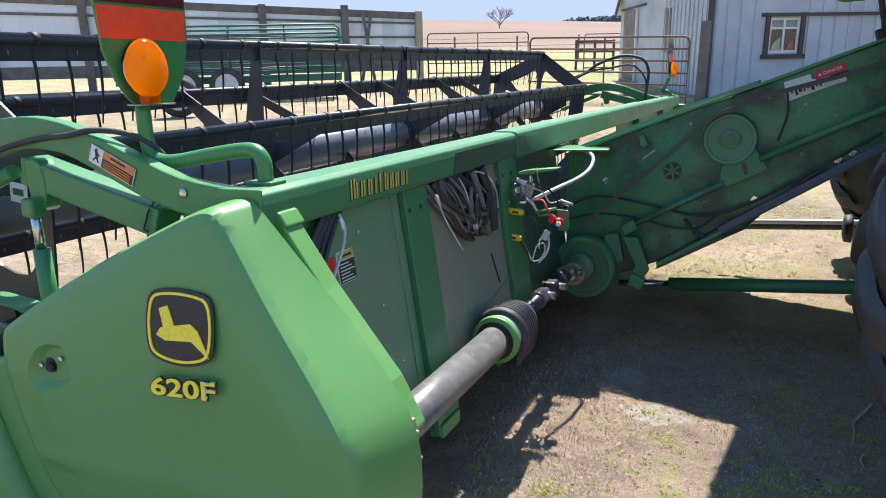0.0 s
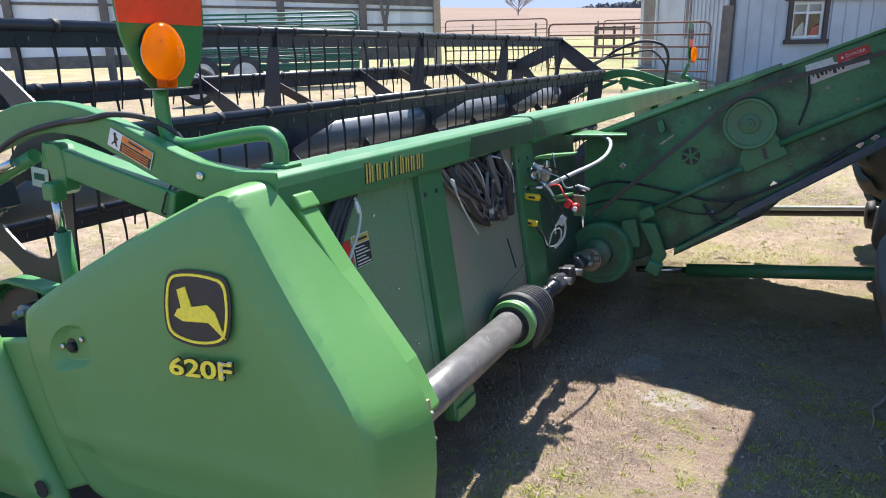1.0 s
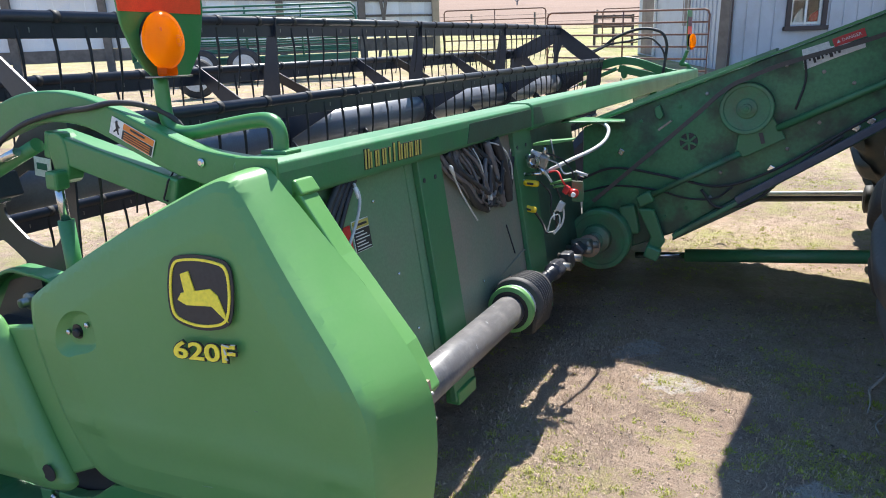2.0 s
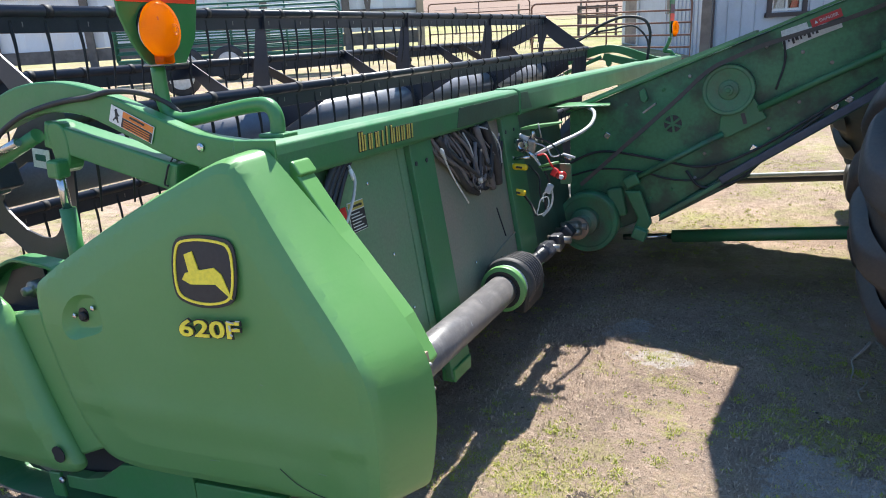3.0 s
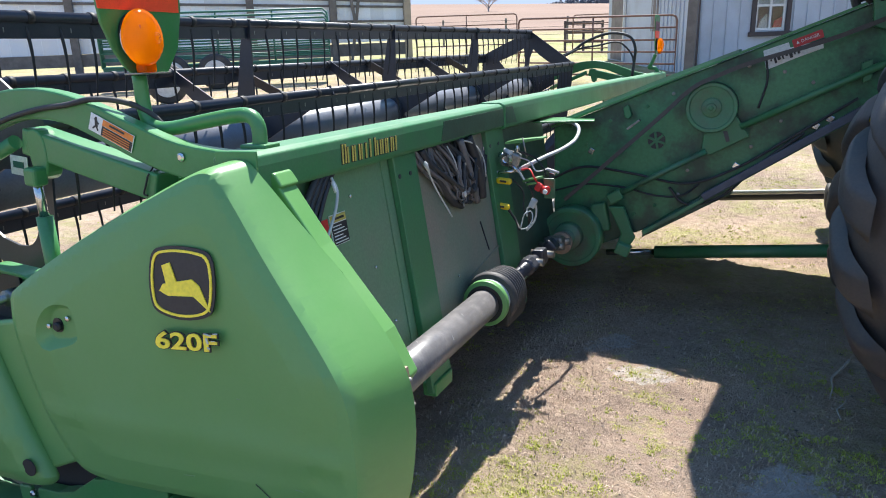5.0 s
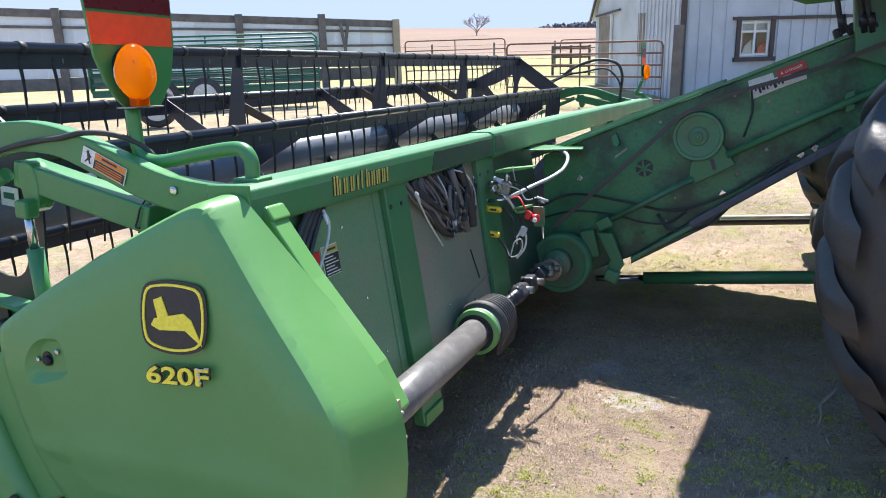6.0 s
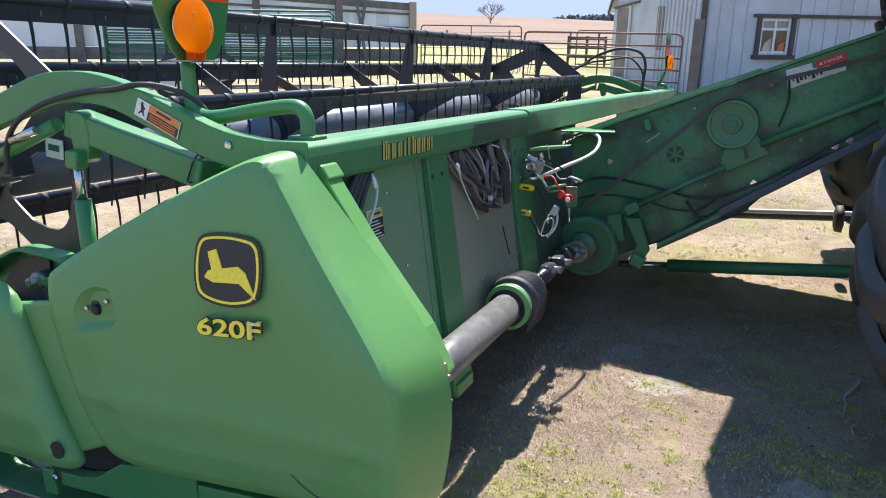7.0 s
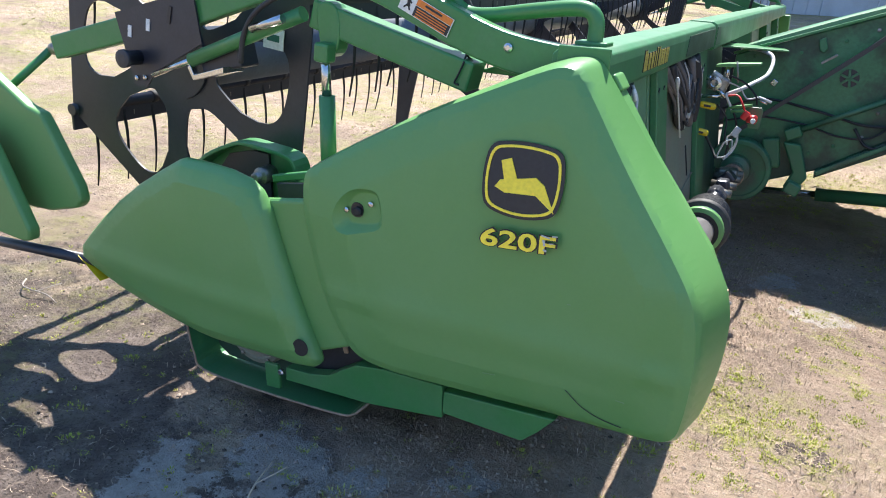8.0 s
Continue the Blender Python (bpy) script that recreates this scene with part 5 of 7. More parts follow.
part("pivot_lug", prism([(0.33, 0.60), (0.41, 0.60), (0.47, 0.44), (0.42, 0.36), (0.37, 0.38), (0.40, 0.46)], NEAR - 0.08, NEAR - 0.05, "y", 0.008), GREEN_DULL, feeder)
part("pivot_foot", block((0.07, 0.06, 0.06), (0.415, NEAR - 0.09, 0.385), (0, 20, 0), 0.008), GREEN_DUSTY, feeder)
part("handle_tab", bar((0.415, NEAR - 0.06, 0.985), (0.475, NEAR - 0.06, 1.03), 0.03, 0.01, 0.002), STEEL, feeder)
for x, z in ((0.23, 0.87), (0.92, 0.81), (1.30, 1.03), (1.245, 1.0)):
    part("clip", block((0.028, 0.012, 0.03), (x, NEAR - 0.02, z), (0, 30, 0), 0.003), CHROME, feeder)
for pts, r in (([(0.02, 0.72), (0.20, 0.79), (0.45, 0.76), (0.70, 0.72), (0.92, 0.80), (1.15, 0.95), (1.40, 1.12)], 0.0065), ([(0.62, 0.70), (0.70, 0.62), (0.86, 0.66), (1.02, 0.82), (1.2, 0.97)], 0.007), ([(0.04, 0.66), (0.20, 0.70), (0.40, 0.69), (0.55, 0.655), (0.68, 0.66), (0.76, 0.72)], 0.005), ([(1.02, 1.30), (1.03, 1.2), (1.0, 1.08)], 0.005)):
    part("side_hose", tube(smooth_path([(x, NEAR - 0.025 - r, z) for x, z in pts], 6), r, 8), RUBBER, feeder)


def danger_sign():
    """Red and white safety sheet, partly worn off."""
    m = Matrix.Translation((1.135, NEAR - 0.003, 1.352)) @ pose(0, 0, 0, 90, 0, 0) @ pose(0, 0, 0, 0, 0, 20)
    def sheet(w, h, cx, cz, mat, name, out):
        bm = block((w, h, 0.0012), (cx, cz, out))
        bm.transform(m)
        return part(name, bm, mat, feeder)
    sheet(0.125, 0.036, 0.055, 0.010, RED, "safety_sign", 0.0025)
    part("safety_sign", prism([(1.004, 1.335), (1.107, 1.368), (1.115, 1.345), (1.243, 1.372), (1.249, 1.338), (1.14, 1.298), (1.022, 1.249)], NEAR - 0.0035, NEAR - 0.001, "y"), WHITE, feeder)
    sheet(0.13, 0.014, 0.055, -0.018, DECAL_BLACK, "sign_scratch", 0.004)
    sheet(0.10, 0.003, 0.055, -0.018, WHITE, "sign_text_bar", 0.0055)
    for k in range(9):
        sheet(0.007 + 0.003 * (k % 3), 0.010 + 0.006 * (k * 7 % 4), -0.110 + 0.0165 * k, -0.024 - 0.006 * (k % 2), DECAL_BLACK, "sign_scratch", 0.004)
    tri = bmesh.new()
    tri.faces.new([tri.verts.new(p) for p in ((0.006, 0.004, 0.0042), (0.020, 0.004, 0.0042), (0.013, 0.018, 0.0042))])
    tri.transform(m)
    part("sign_triangle", tri, WHITE, feeder)
    lettering("DANGER", 0.019, m @ Matrix.Translation((0.026, 0.004, 0.0042)), WHITE, feeder, "sign_word")


danger_sign()
# gear disc at the lower front, where the shaft ends
disc = wheel_disc((0.15, NEAR - 0.02, 0.435), 0.155, GREEN_DUSTY, "clutch_disc", 0.10)
part("clutch_hub", turned([(0, 0.075), (0.05, 0.07), (0.06, 0.045), (0.14, 0.04)], (0.14, NEAR - 0.10, 0.44), (0.13, 0, 0.44), 28), GREEN_DUSTY, disc)
part("bearing_box", block((0.08, 0.05, 0.15), (0.285, NEAR - 0.02, 0.53), (0, -12, 0), 0.012), GREEN_DULL, feeder)

part("clutch_collar", turned([(0, 0.040), (0.004, 0.054), (0.034, 0.056), (0.038, 0.042)], (0.142, NEAR - 0.245, 0.44), (0.14, 0, 0.44), 20), RUST_TAN, disc, "worn tan collar on the shaft")
# lift cylinders
def cylinder(y, x0, x1, z0, z1, r):
    c = part("lift_cylinder", tube([(x0, y, z0), (x1, y, z1)], r, 16), GREEN_DULL if y < 3 else BLACK, combine)
    d = Vector((x1 - x0, 0, z1 - z0)).normalized()
    a = Vector((x0, y, z0))
    part("lift_rod", tube([a, a - d * 0.26], r * 0.5, 12), CHROME, c)


cylinder(2.62, 0.53, 1.60, 0.300, 0.385, 0.034)
cylinder(4.20, 0.75, 1.9, 0.33, 0.40, 0.030)
part("far_bar", tube([(0.82, 4.14, 0.372), (1.9, 4.14, 0.432)], 0.016, 12), WHITE_HOSE, combine)
part("pipe_boot", turned([(0, 0.05), (0.01, 0.085), (0.05, 0.090), (0.06, 0.055)], (1.40, 3.9, 0.41), (2.4, 3.9, 0.43), 20), RUBBER, combine)
part("axle", block((0.22, 3.5, 0.26), (2.1, 2.95, 0.82), bevel=0.02), GREEN_DUSTY, combine)


def tyre(y0, y1, cx, cz, r):
    """A lugged drive tyre on its rim."""
    prof, n, sides = [], 14, 56
    w = y1 - y0
    bm = bmesh.new()
    for i in range(n + 1):
        s = i / n
        bulge = (1 - abs(2 * s - 1) ** 3.2)
        prof.append((s * w, r * (0.60 + 0.345 * bulge ** 0.42)))
    rings = []
    for s, rad in prof:
        rings.append([bm.verts.new((cx + rad * math.cos(2 * math.pi * k / sides), y0 + s, cz + rad * math.sin(2 * math.pi * k / sides))) for k in range(sides)])
    for a, b in zip(rings, rings[1:]):
        for k in range(sides):
            bm.faces.new((a[k], a[(k + 1) % sides], b[(k + 1) % sides], b[k])).smooth = True
    bmesh.ops.recalc_face_normals(bm, faces=bm.faces)
    t = part("tyre", bm, TYRE, combine, "black lugged rubber drive tyre")
    lugs = 22
    for k in range(lugs):
        for side in (-1, 1):
            a0 = 2 * math.pi * (k + (0.5 if side > 0 else 0)) / lugs
            lug, prev = bmesh.new(), None
            for j in range(11):
                s = j / 10
                a = a0 + 0.22 * s
                rad = r * (0.958 - 0.15 * max(0.0, s - 0.55) ** 1.5)
                d, tan = Vector((math.cos(a), 0, math.sin(a))), Vector((-math.sin(a), 0, math.cos(a)))
                p = Vector((cx, (y0 + y1) / 2 + side * (0.01 + w * 0.46 * s), cz)) + d * rad
                tall = 0.050 * min(1.0, (s + 0.05) / 0.2) ** 0.5 * (1 - max(0.0, (s - 0.72) / 0.28) ** 2.2)
                q = []
                for i in range(11):
                    g = -1 + 0.2 * i
                    q.append(lug.verts.new(p + tan * (0.066 * g) + d * (-0.024 + tall * (1 - abs(g) ** 7))))
                if prev:
                    for i in range(10):
                        lug.faces.new((prev[i], prev[i + 1], q[i + 1], q[i]))
                prev = q
            bmesh.ops.recalc_face_normals(lug, faces=lug.faces)
            if sum((f.normal.dot(f.calc_center_median() - Vector((cx, (y0 + y1) / 2, cz))) for f in lug.faces)) < 0:
                bmesh.ops.reverse_faces(lug, faces=lug.faces)
            for f in lug.faces:
                f.smooth = True
            part("tread_lug", lug, TYRE, t)
    part("rim", turned([(0, r * 0.60), (0.03, r * 0.58), (0.06, r * 0.5), (0.14, r * 0.30), (0.16, r * 0.12), (0.16, r * 0.05)], (cx, y0 + 0.02, cz), (cx, y0 + 1, cz), 40), YELLOW, t, "yellow steel wheel rim")
    return t


tyre(1.00, 1.62, 2.15, 0.80, 0.905)
tyre(4.62, 5.2, 2.15, 0.82, 0.84)

CAB_GREEN = material("dull_cab_green", (0.04, 0.17, 0.05), 0.8, second=(0.06, 0.15, 0.065), scale=5, spec=0.08)
# cab, platform and hoses above the feeder house
BOW = ((2.25, 0.0), (2.42, 0.025), (2.62, 0.055), (2.85, 0.085), (3.3, 0.105), (4.30, 0.11))
cab = part("cab_body", loft([[(x + (dx if x < 0.8 else 0.0), y, z) for x, z in ((0.97, 1.93), (0.62, 2.25), (0.62, 3.15), (0.75, 3.30), (2.6, 3.35), (2.6, 1.86), (1.3, 1.80))] for y, dx in BOW], bevel=0.02), CAB_GREEN, combine, "green cab and body over the front axle")
part("cab_glass", loft([[(x + dx, y, z) for x, z in ((0.612, 2.28), (0.604, 2.28), (0.604, 3.10), (0.612, 3.10))] for y, dx in BOW[1:]]), PANE, cab)
part("landing", prism([(0.93, 1.785), (0.98, 1.755), (1.15, 1.74), (1.42, 1.75), (2.3, 1.77), (2.3, 1.83), (0.95, 1.83)], 1.72, 2.25, "y", 0.008), CAB_GREEN, combine, "green cab landing")
part("body", prism([(1.75, 1.15), (1.75, 1.82), (2.6, 3.3), (5.6, 3.3), (5.6, 1.0)], 2.35, 4.45, "y", 0.02), GREEN_DUSTY, combine, "green body of the combine")
part("support_post", prism([(1.43, 1.42), (1.40, 1.72), (1.56, 1.74), (1.60, 1.36)], NEAR - 0.05, NEAR + 0.02, "y", 0.006), GREEN_DUSTY, combine)
for k, (x, s) in enumerate(((1.36, 0.0), (1.42, 0.02), (1.48, -0.01), (1.54, 0.01))):
    part("cab_hose", tube(smooth_path([(x - 0.05, NEAR - 0.06, 1.78), (x - 0.02 + s, NEAR - 0.07, 1.66), (x + s, NEAR - 0.06, 1.58), (x + 0.05, NEAR - 0.02, 1.52)], 6), 0.012, 8), RUBBER, combine)
    part("hose_end", turned([(0, 0.018), (0.05, 0.018), (0.052, 0.012), (0.08, 0.012)], (x + s, NEAR - 0.06, 1.60), (x + s + 0.02, NEAR - 0.05, 1.5), 10), BLACK, combine)
for x in (1.36, 1.42):
    part("valve", block((0.035, 0.05, 0.05), (x, NEAR + 0.05, 1.525 + 0.38 * (x - 1.36)), (0, -20, 0), 0.01), BLACK, combine)

# ---- couplings and wires at the end of the platform ----
CY = 1.90
coupler = part("coupler_block", block((0.085, 0.06, 0.075), (-0.035, CY, 0.885), (0, 18, 10), 0.012), STEEL, platform, "hydraulic coupler block with lever and wires")
part("coupler_ring", turned([(0, 0.030), (0.02, 0.030), (0.022, 0.016), (0.002, 0.014)], (-0.045, CY - 0.03, 0.89), (-0.045, 0, 0.89), 18), CHROME, coupler)
part("coupler_lever", prism([(-0.055, 0.958), (0.02, 0.964), (0.128, 0.984), (0.128, 0.992), (-0.01, 0.978), (-0.055, 0.968)], CY - 0.03, CY + 0.03, "y", 0.002), GREEN, coupler)
part("lever_neck", turned([(0, 0.014), (0.07, 0.012)], (-0.01, CY, 0.90), (0.0, CY, 1.0), 12), CHROME, coupler)
part("cap_plate", prism([(0.115, 0.80), (0.165, 0.80), (0.172, 0.79), (0.172, 0.715), (0.165, 0.705), (0.12, 0.705)], CY + 0.01, CY + 0.016, "y", 0.003), GREEN_DUSTY, coupler)
for p, q, r, mat in (((-0.21, 0.845), (-0.085, 0.828), 0.006, WHITE_HOSE), ((-0.09, 0.826), (-0.01, 0.835), 0.008, CHROME), ((0.03, 0.79), (0.126, 0.812), 0.007, GREEN), ((0.045, 0.775), (0.10, 0.785), 0.006, GREEN), ((0.145, 0.85), (0.20, 0.834), 0.006, WHITE_HOSE), ((0.15, 0.838), (0.185, 0.826), 0.005, CHROME), ((-0.085, 0.91), (-0.055, 0.905), 0.012, CHROME), ((-0.06, 0.935), (-0.02, 0.915), 0.010, WHITE_HOSE), ((-0.03, 0.86), (0.01, 0.835), 0.011, CHROME), ((0.03, 0.99), (0.05, 0.90), 0.004, STEEL)):
    part("coupler_pipe", tube([(p[0], CY - 0.03, p[1]), (q[0], CY - 0.03, q[1])], r, 10), mat, coupler)
for c, a in (((-0.056, CY - 0.045, 0.790), 6), ((-0.068, CY - 0.045, 0.671), 10)):
    cap = part("yellow_cap", block((0.075, 0.03, 0.030), c, (0, a, 10), 0.013), YELLOW_PLASTIC, coupler, "yellow dust cap")
    part("cap_slot", block((0.03, 0.004, 0.010), (c[0], c[1] - 0.015, c[2]), (0, a, 10), 0.004), DECAL_BLACK, cap)
    part("cap_tip", turned([(0, 0.012), (0.03, 0.012)], (c[0] - 0.065, c[1], c[2] + 0.012), (c[0], c[1], c[2]), 10), WHITE_HOSE, cap)
part("red_cap", turned([(0, 0.018), (0.035, 0.020), (0.04, 0.012)], (0.118, CY - 0.02, 0.752), (0.20, CY - 0.06, 0.752), 12), RED, coupler, "red dust cap")
part("red_cap", block((0.03, 0.025, 0.04), (0.105, CY - 0.03, 0.765), (0, 30, 0), 0.008), RED, coupler)
part("cap_button", turned([(0, 0.011), (0.01, 0.010)], (0.142, CY - 0.05, 0.748), (0.16, CY - 0.2, 0.748), 12), WHITE, coupler)
part("plug", block((0.03, 0.025, 0.045), (0.082, CY - 0.04, 0.69), (0, 25, 0), 0.006), WHITE_HOSE, coupler)
rng = random.Random(5)
for pts, r, mat in ((((0.004, 0.85), (0.035, 0.80), (0.06, 0.76), (0.078, 0.70), (0.06, 0.64), (0.055, 0.577)), 0.005, BLACK_PLASTIC), (((0.01, 0.85), (0.03, 0.81), (0.05, 0.77)), 0.006, WHITE_HOSE), (((-0.045, 0.655), (-0.01, 0.60), (0.02, 0.562)), 0.006, BLACK_PLASTIC),
                    (((0.02, 0.562), (0.055, 0.575), (0.075, 0.61), (0.07, 0.65), (0.045, 0.64), (0.03, 0.60), (0.02, 0.565)), 0.0035, WHITE_HOSE), (((0.02, 0.84), (0.06, 0.845), (0.09, 0.81), (0.10, 0.78)), 0.0045, RED), (((0.075, 0.68), (0.05, 0.66), (0.055, 0.63)), 0.004, WHITE_HOSE),
                    (((0.02, 0.93), (0.08, 0.90), (0.13, 0.86), (0.145, 0.82)), 0.0045, BLACK_PLASTIC), (((0.0, 0.90), (0.06, 0.88), (0.10, 0.84), (0.15, 0.85)), 0.0035, WHITE_HOSE), (((-0.02, 0.80), (0.03, 0.74), (0.04, 0.66), (0.07, 0.60)), 0.004, BLACK_PLASTIC), (((0.085, 0.70), (0.09, 0.65), (0.08, 0.60), (0.05, 0.56)), 0.0055, WHITE_HOSE)):
    part("wire", tube(smooth_path([(x, CY - 0.035 + rng.uniform(-0.02, 0.02), z) for x, z in pts], 6), r, 6), mat, coupler)
# the whole coupling sits on the second post, a little smaller than drawn above
settle = Matrix.Translation(-base) @ Matrix.Translation((0.0855, -0.110, 0.107)) @ Matrix.Scale(0.92, 4) @ Matrix.Translation(base)
for ob in [coupler] + list(coupler.children_recursive):
    ob.data.transform(settle)
part("loop_hose", tube(smooth_path([(0.075, 1.63, 0.872), (0.141, 1.656, 0.906), (0.175, 1.753, 0.923), (0.197, 1.864, 0.932), (0.213, 1.965, 0.943), (0.217, 2.09, 0.958), (0.217, 2.16, 0.984), (0.205, 2.20, 1.008), (0.17, 2.26, 1.018), (0.12, 2.36, 1.018), (0.05, 2.46, 1.005)], 6), 0.0085, 10), WHITE_HOSE, platform, "pale looped hose")
# a tangle of thin dark hoses hanging behind the back sheet
bundle = part("hanging_hose", tube(smooth_path([(-0.02, 0.90, 1.05), (-0.006, 0.98, 0.95), (0.0, 1.10, 0.84), (0.0, 1.20, 0.80)], 5), 0.014, 8), RUBBER, platform, "thin black hoses hanging in a tangle")
for k in range(30):
    y = 0.915 + 0.0145 * k
    low = rng.uniform(0.80, 0.94)
    x = -0.020 + rng.uniform(0.0, 0.030)
    drift = rng.uniform(0.14, 0.24) if k < 11 else rng.uniform(-0.02, 0.10)
    part("hanging_hose", tube(smooth_path([(-0.035, y - 0.04 + rng.uniform(-0.03, 0.03), 1.05), (x - 0.005, y + rng.uniform(-0.03, 0.03), 0.98), (x + 0.010, y + drift * 0.5 + rng.uniform(-0.02, 0.02), 0.5 * (low + 0.98)), (x + 0.012, y + drift + rng.uniform(-0.02, 0.03), low + 0.02), (x + 0.014, y + drift + 0.05, low), (x + 0.008, y + drift + rng.uniform(0.07, 0.10), low + rng.uniform(0.05, 0.15))], 5), rng.uniform(0.0035, 0.0085), 8), rng.choice((BLACK_PLASTIC, RUBBER, HOSE_GREY, HOSE_GREY)), bundle)
part("hose_sleeve", tube(smooth_path([(-0.01, 1.30, 1.05), (0.006, 1.34, 0.96), (0.010, 1.38, 0.86), (0.006, 1.40, 0.80)], 5), 0.020, 12), RUBBER, bundle, "dark cloth sleeve round the hoses")
part("hose_sleeve", tube(smooth_path([(-0.01, 1.22, 1.05), (0.004, 1.26, 0.95), (0.006, 1.31, 0.85), (0.004, 1.35, 0.79)], 5), 0.015, 12), HOSE_GREY, bundle)
for pts, r in (([(0.012, 0.868, 1.00), (0.020, 0.93, 0.91), (0.024, 1.05, 0.79)], 0.003), ([(-0.01, 1.10, 1.04), (0.012, 1.12, 0.98), (0.014, 1.17, 0.87), (0.014, 1.19, 0.80)], 0.0025), ([(-0.01, 1.22, 1.05), (0.012, 1.32, 1.02), (0.018, 1.40, 0.95), (0.018, 1.42, 0.88)], 0.003)):
    part("pale_hose", tube(smooth_path(pts, 6), r, 8), WHITE_HOSE, bundle)
part("pale_end", turned([(0, 0.003), (0.01, 0.008), (0.05, 0.004)], (0.012, 0.862, 1.015), (0.016, 0.90, 0.955), 10), WHITE_HOSE, bundle)
part("pale_end", turned([(0, 0.008), (0.02, 0.008)], (0.02, 1.18, 0.86), (0.02, 1.19, 0.83), 10), WHITE_HOSE, bundle)
for k in range(4):
    part("beam_hose", tube(smooth_path([(-0.02, 0.27 + 0.026 * k, 1.06), (-0.012, 0.20 + 0.028 * k, 1.0), (0.0, 0.10 + 0.034 * k, 0.90)], 5), 0.010 - 0.001 * k, 8), RUBBER, platform)
part("beam_hose", tube(smooth_path([(-0.010, 0.318, 1.045), (0.006, 0.318, 1.01), (0.010, 0.300, 0.965), (0.010, 0.265, 0.915), (0.010, 0.240, 0.885)], 6), 0.0042, 8), WHITE_HOSE, platform)
part("hose_tip", tube([(-0.006, 0.317, 1.035), (0.004, 0.318, 1.005)], 0.006, 8), WHITE, platform)
# small sheets stuck on the back wall
def wall_sheet(y0, y1, z0, z1, mat, name, out=0.002):
    x0, x1 = back_x(z0), back_x(z1)
    bm = loft([[(x0, y, z0), (x1, y, z1), (x1 + out, y, z1), (x0 + out, y, z0)] for y in (y0, y1)])
    return part(name, bm, mat, platform)


wall_sheet(0.325, 0.408, 0.850, 0.936, WHITE, "caution_sheet")
wall_sheet(0.327, 0.406, 0.914, 0.934, MARK, "caution_sheet", 0.0035)
wall_sheet(0.327, 0.406, 0.852, 0.911, DECAL_BLACK, "caution_sheet", 0.0035)
for k in range(6):
    wall_sheet(0.332, 0.400 - 0.012 * (k % 3), 0.857 + 0.009 * k, 0.8595 + 0.009 * k, WHITE, "text_bar", 0.005)
wall_sheet(0.34, 0.395, 0.921, 0.927, DECAL_BLACK, "text_bar", 0.005)
wall_sheet(0.275, 0.315, 0.85, 0.93, RED, "red_reflector")
wall_sheet(0.50, 0.56, 0.42, 0.51, SHEET, "faded_sheet", 0.004)

# ---- the barn ----
barn = thing("barn", "weathered white board barn with brown window and trim", "barn", None, (-0.65, 16.2, 0.0))
def barn_frame():
    c = Vector((-0.65, 16.2, 0.0))
    along = Vector((-0.47, 0.88, 0)).normalized()
    across = Vector((0.88, 0.47, 0)).normalized()
    return c, along, across


BC, BA, BX = barn_frame()


def barn_point(a, x, z):
    """a: along the side wall from the near corner, x: along the front wall, z: up."""
    return BC + BA * a + BX * x + Vector((0, 0, z))


def slab(points, thick, normal):
    bm = bmesh.new()
    lo = [bm.verts.new(p) for p in points]
    hi = [bm.verts.new(Vector(p) + Vector(normal) * thick) for p in points]
    bm.faces.new(lo)
    bm.faces.new(list(reversed(hi)))
    n = len(points)
    for i in range(n):
        bm.faces.new((lo[i], hi[i], hi[(i + 1) % n], lo[(i + 1) % n]))
    bmesh.ops.recalc_face_normals(bm, faces=bm.faces)
    return bm


# front wall in four pieces round the window
WX0, WX1, WZ0, WZ1 = 1.29, 1.97, 0.92, 1.66
for x0, x1, z0, z1 in ((0.0, WX0, 0, 5.2), (WX1, 9.0, 0, 5.2), (WX0, WX1, 0, WZ0), (WX0, WX1, WZ1, 5.2)):
    part("front_wall", slab([barn_point(0, x0, z0), barn_point(0, x1, z0), barn_point(0, x1, z1), barn_point(0, x0, z1)], 0.10, BA), BARN_WHITE, barn, "white vertical boards")
part("side_wall", slab([barn_point(0.0, 0, 0), barn_point(6.6, 0, 0), barn_point(6.6, 0, 2.0), barn_point(5.6, 0, 3.2), barn_point(3.2, 0, 5.2), barn_point(0.0, 0, 5.2)], 0.10, BX), BARN_WHITE, barn)
part("back_wall", slab([barn_point(6.6, 0.1, 0), barn_point(6.6, 9, 0), barn_point(6.6, 9, 2.0), barn_point(6.6, 0.1, 2.0)], -0.10, BA), BARN_WHITE, barn)
part("end_wall", slab([barn_point(0.0, 9, 0), barn_point(6.6, 9, 0), barn_point(6.6, 9, 2.0), barn_point(3.2, 9, 5.2), barn_point(0.0, 9, 5.2)], -0.10, BX), BARN_WHITE, barn)
part("roof", slab([barn_point(-0.2, -0.15, 5.2), barn_point(3.25, -0.15, 5.25), barn_point(3.25, 9.1, 5.25), barn_point(-0.2, 9.1, 5.2)], 0.06, (0, 0, 1)), SHEET_BLUE, barn)
part("roof", slab([barn_point(3.25, -0.15, 5.26), barn_point(5.7, -0.15, 3.2), barn_point(5.7, 9.1, 3.2), barn_point(3.25, 9.1, 5.26)], 0.06, (0, 0, 1)), SHEET_BLUE, barn)
part("roof", slab([barn_point(5.7, -0.15, 3.21), barn_point(6.85, -0.15, 1.85), barn_point(6.85, 9.1, 1.85), barn_point(5.7, 9.1, 3.21)], 0.06, (0, 0, 1)), SHEET_BLUE, barn)
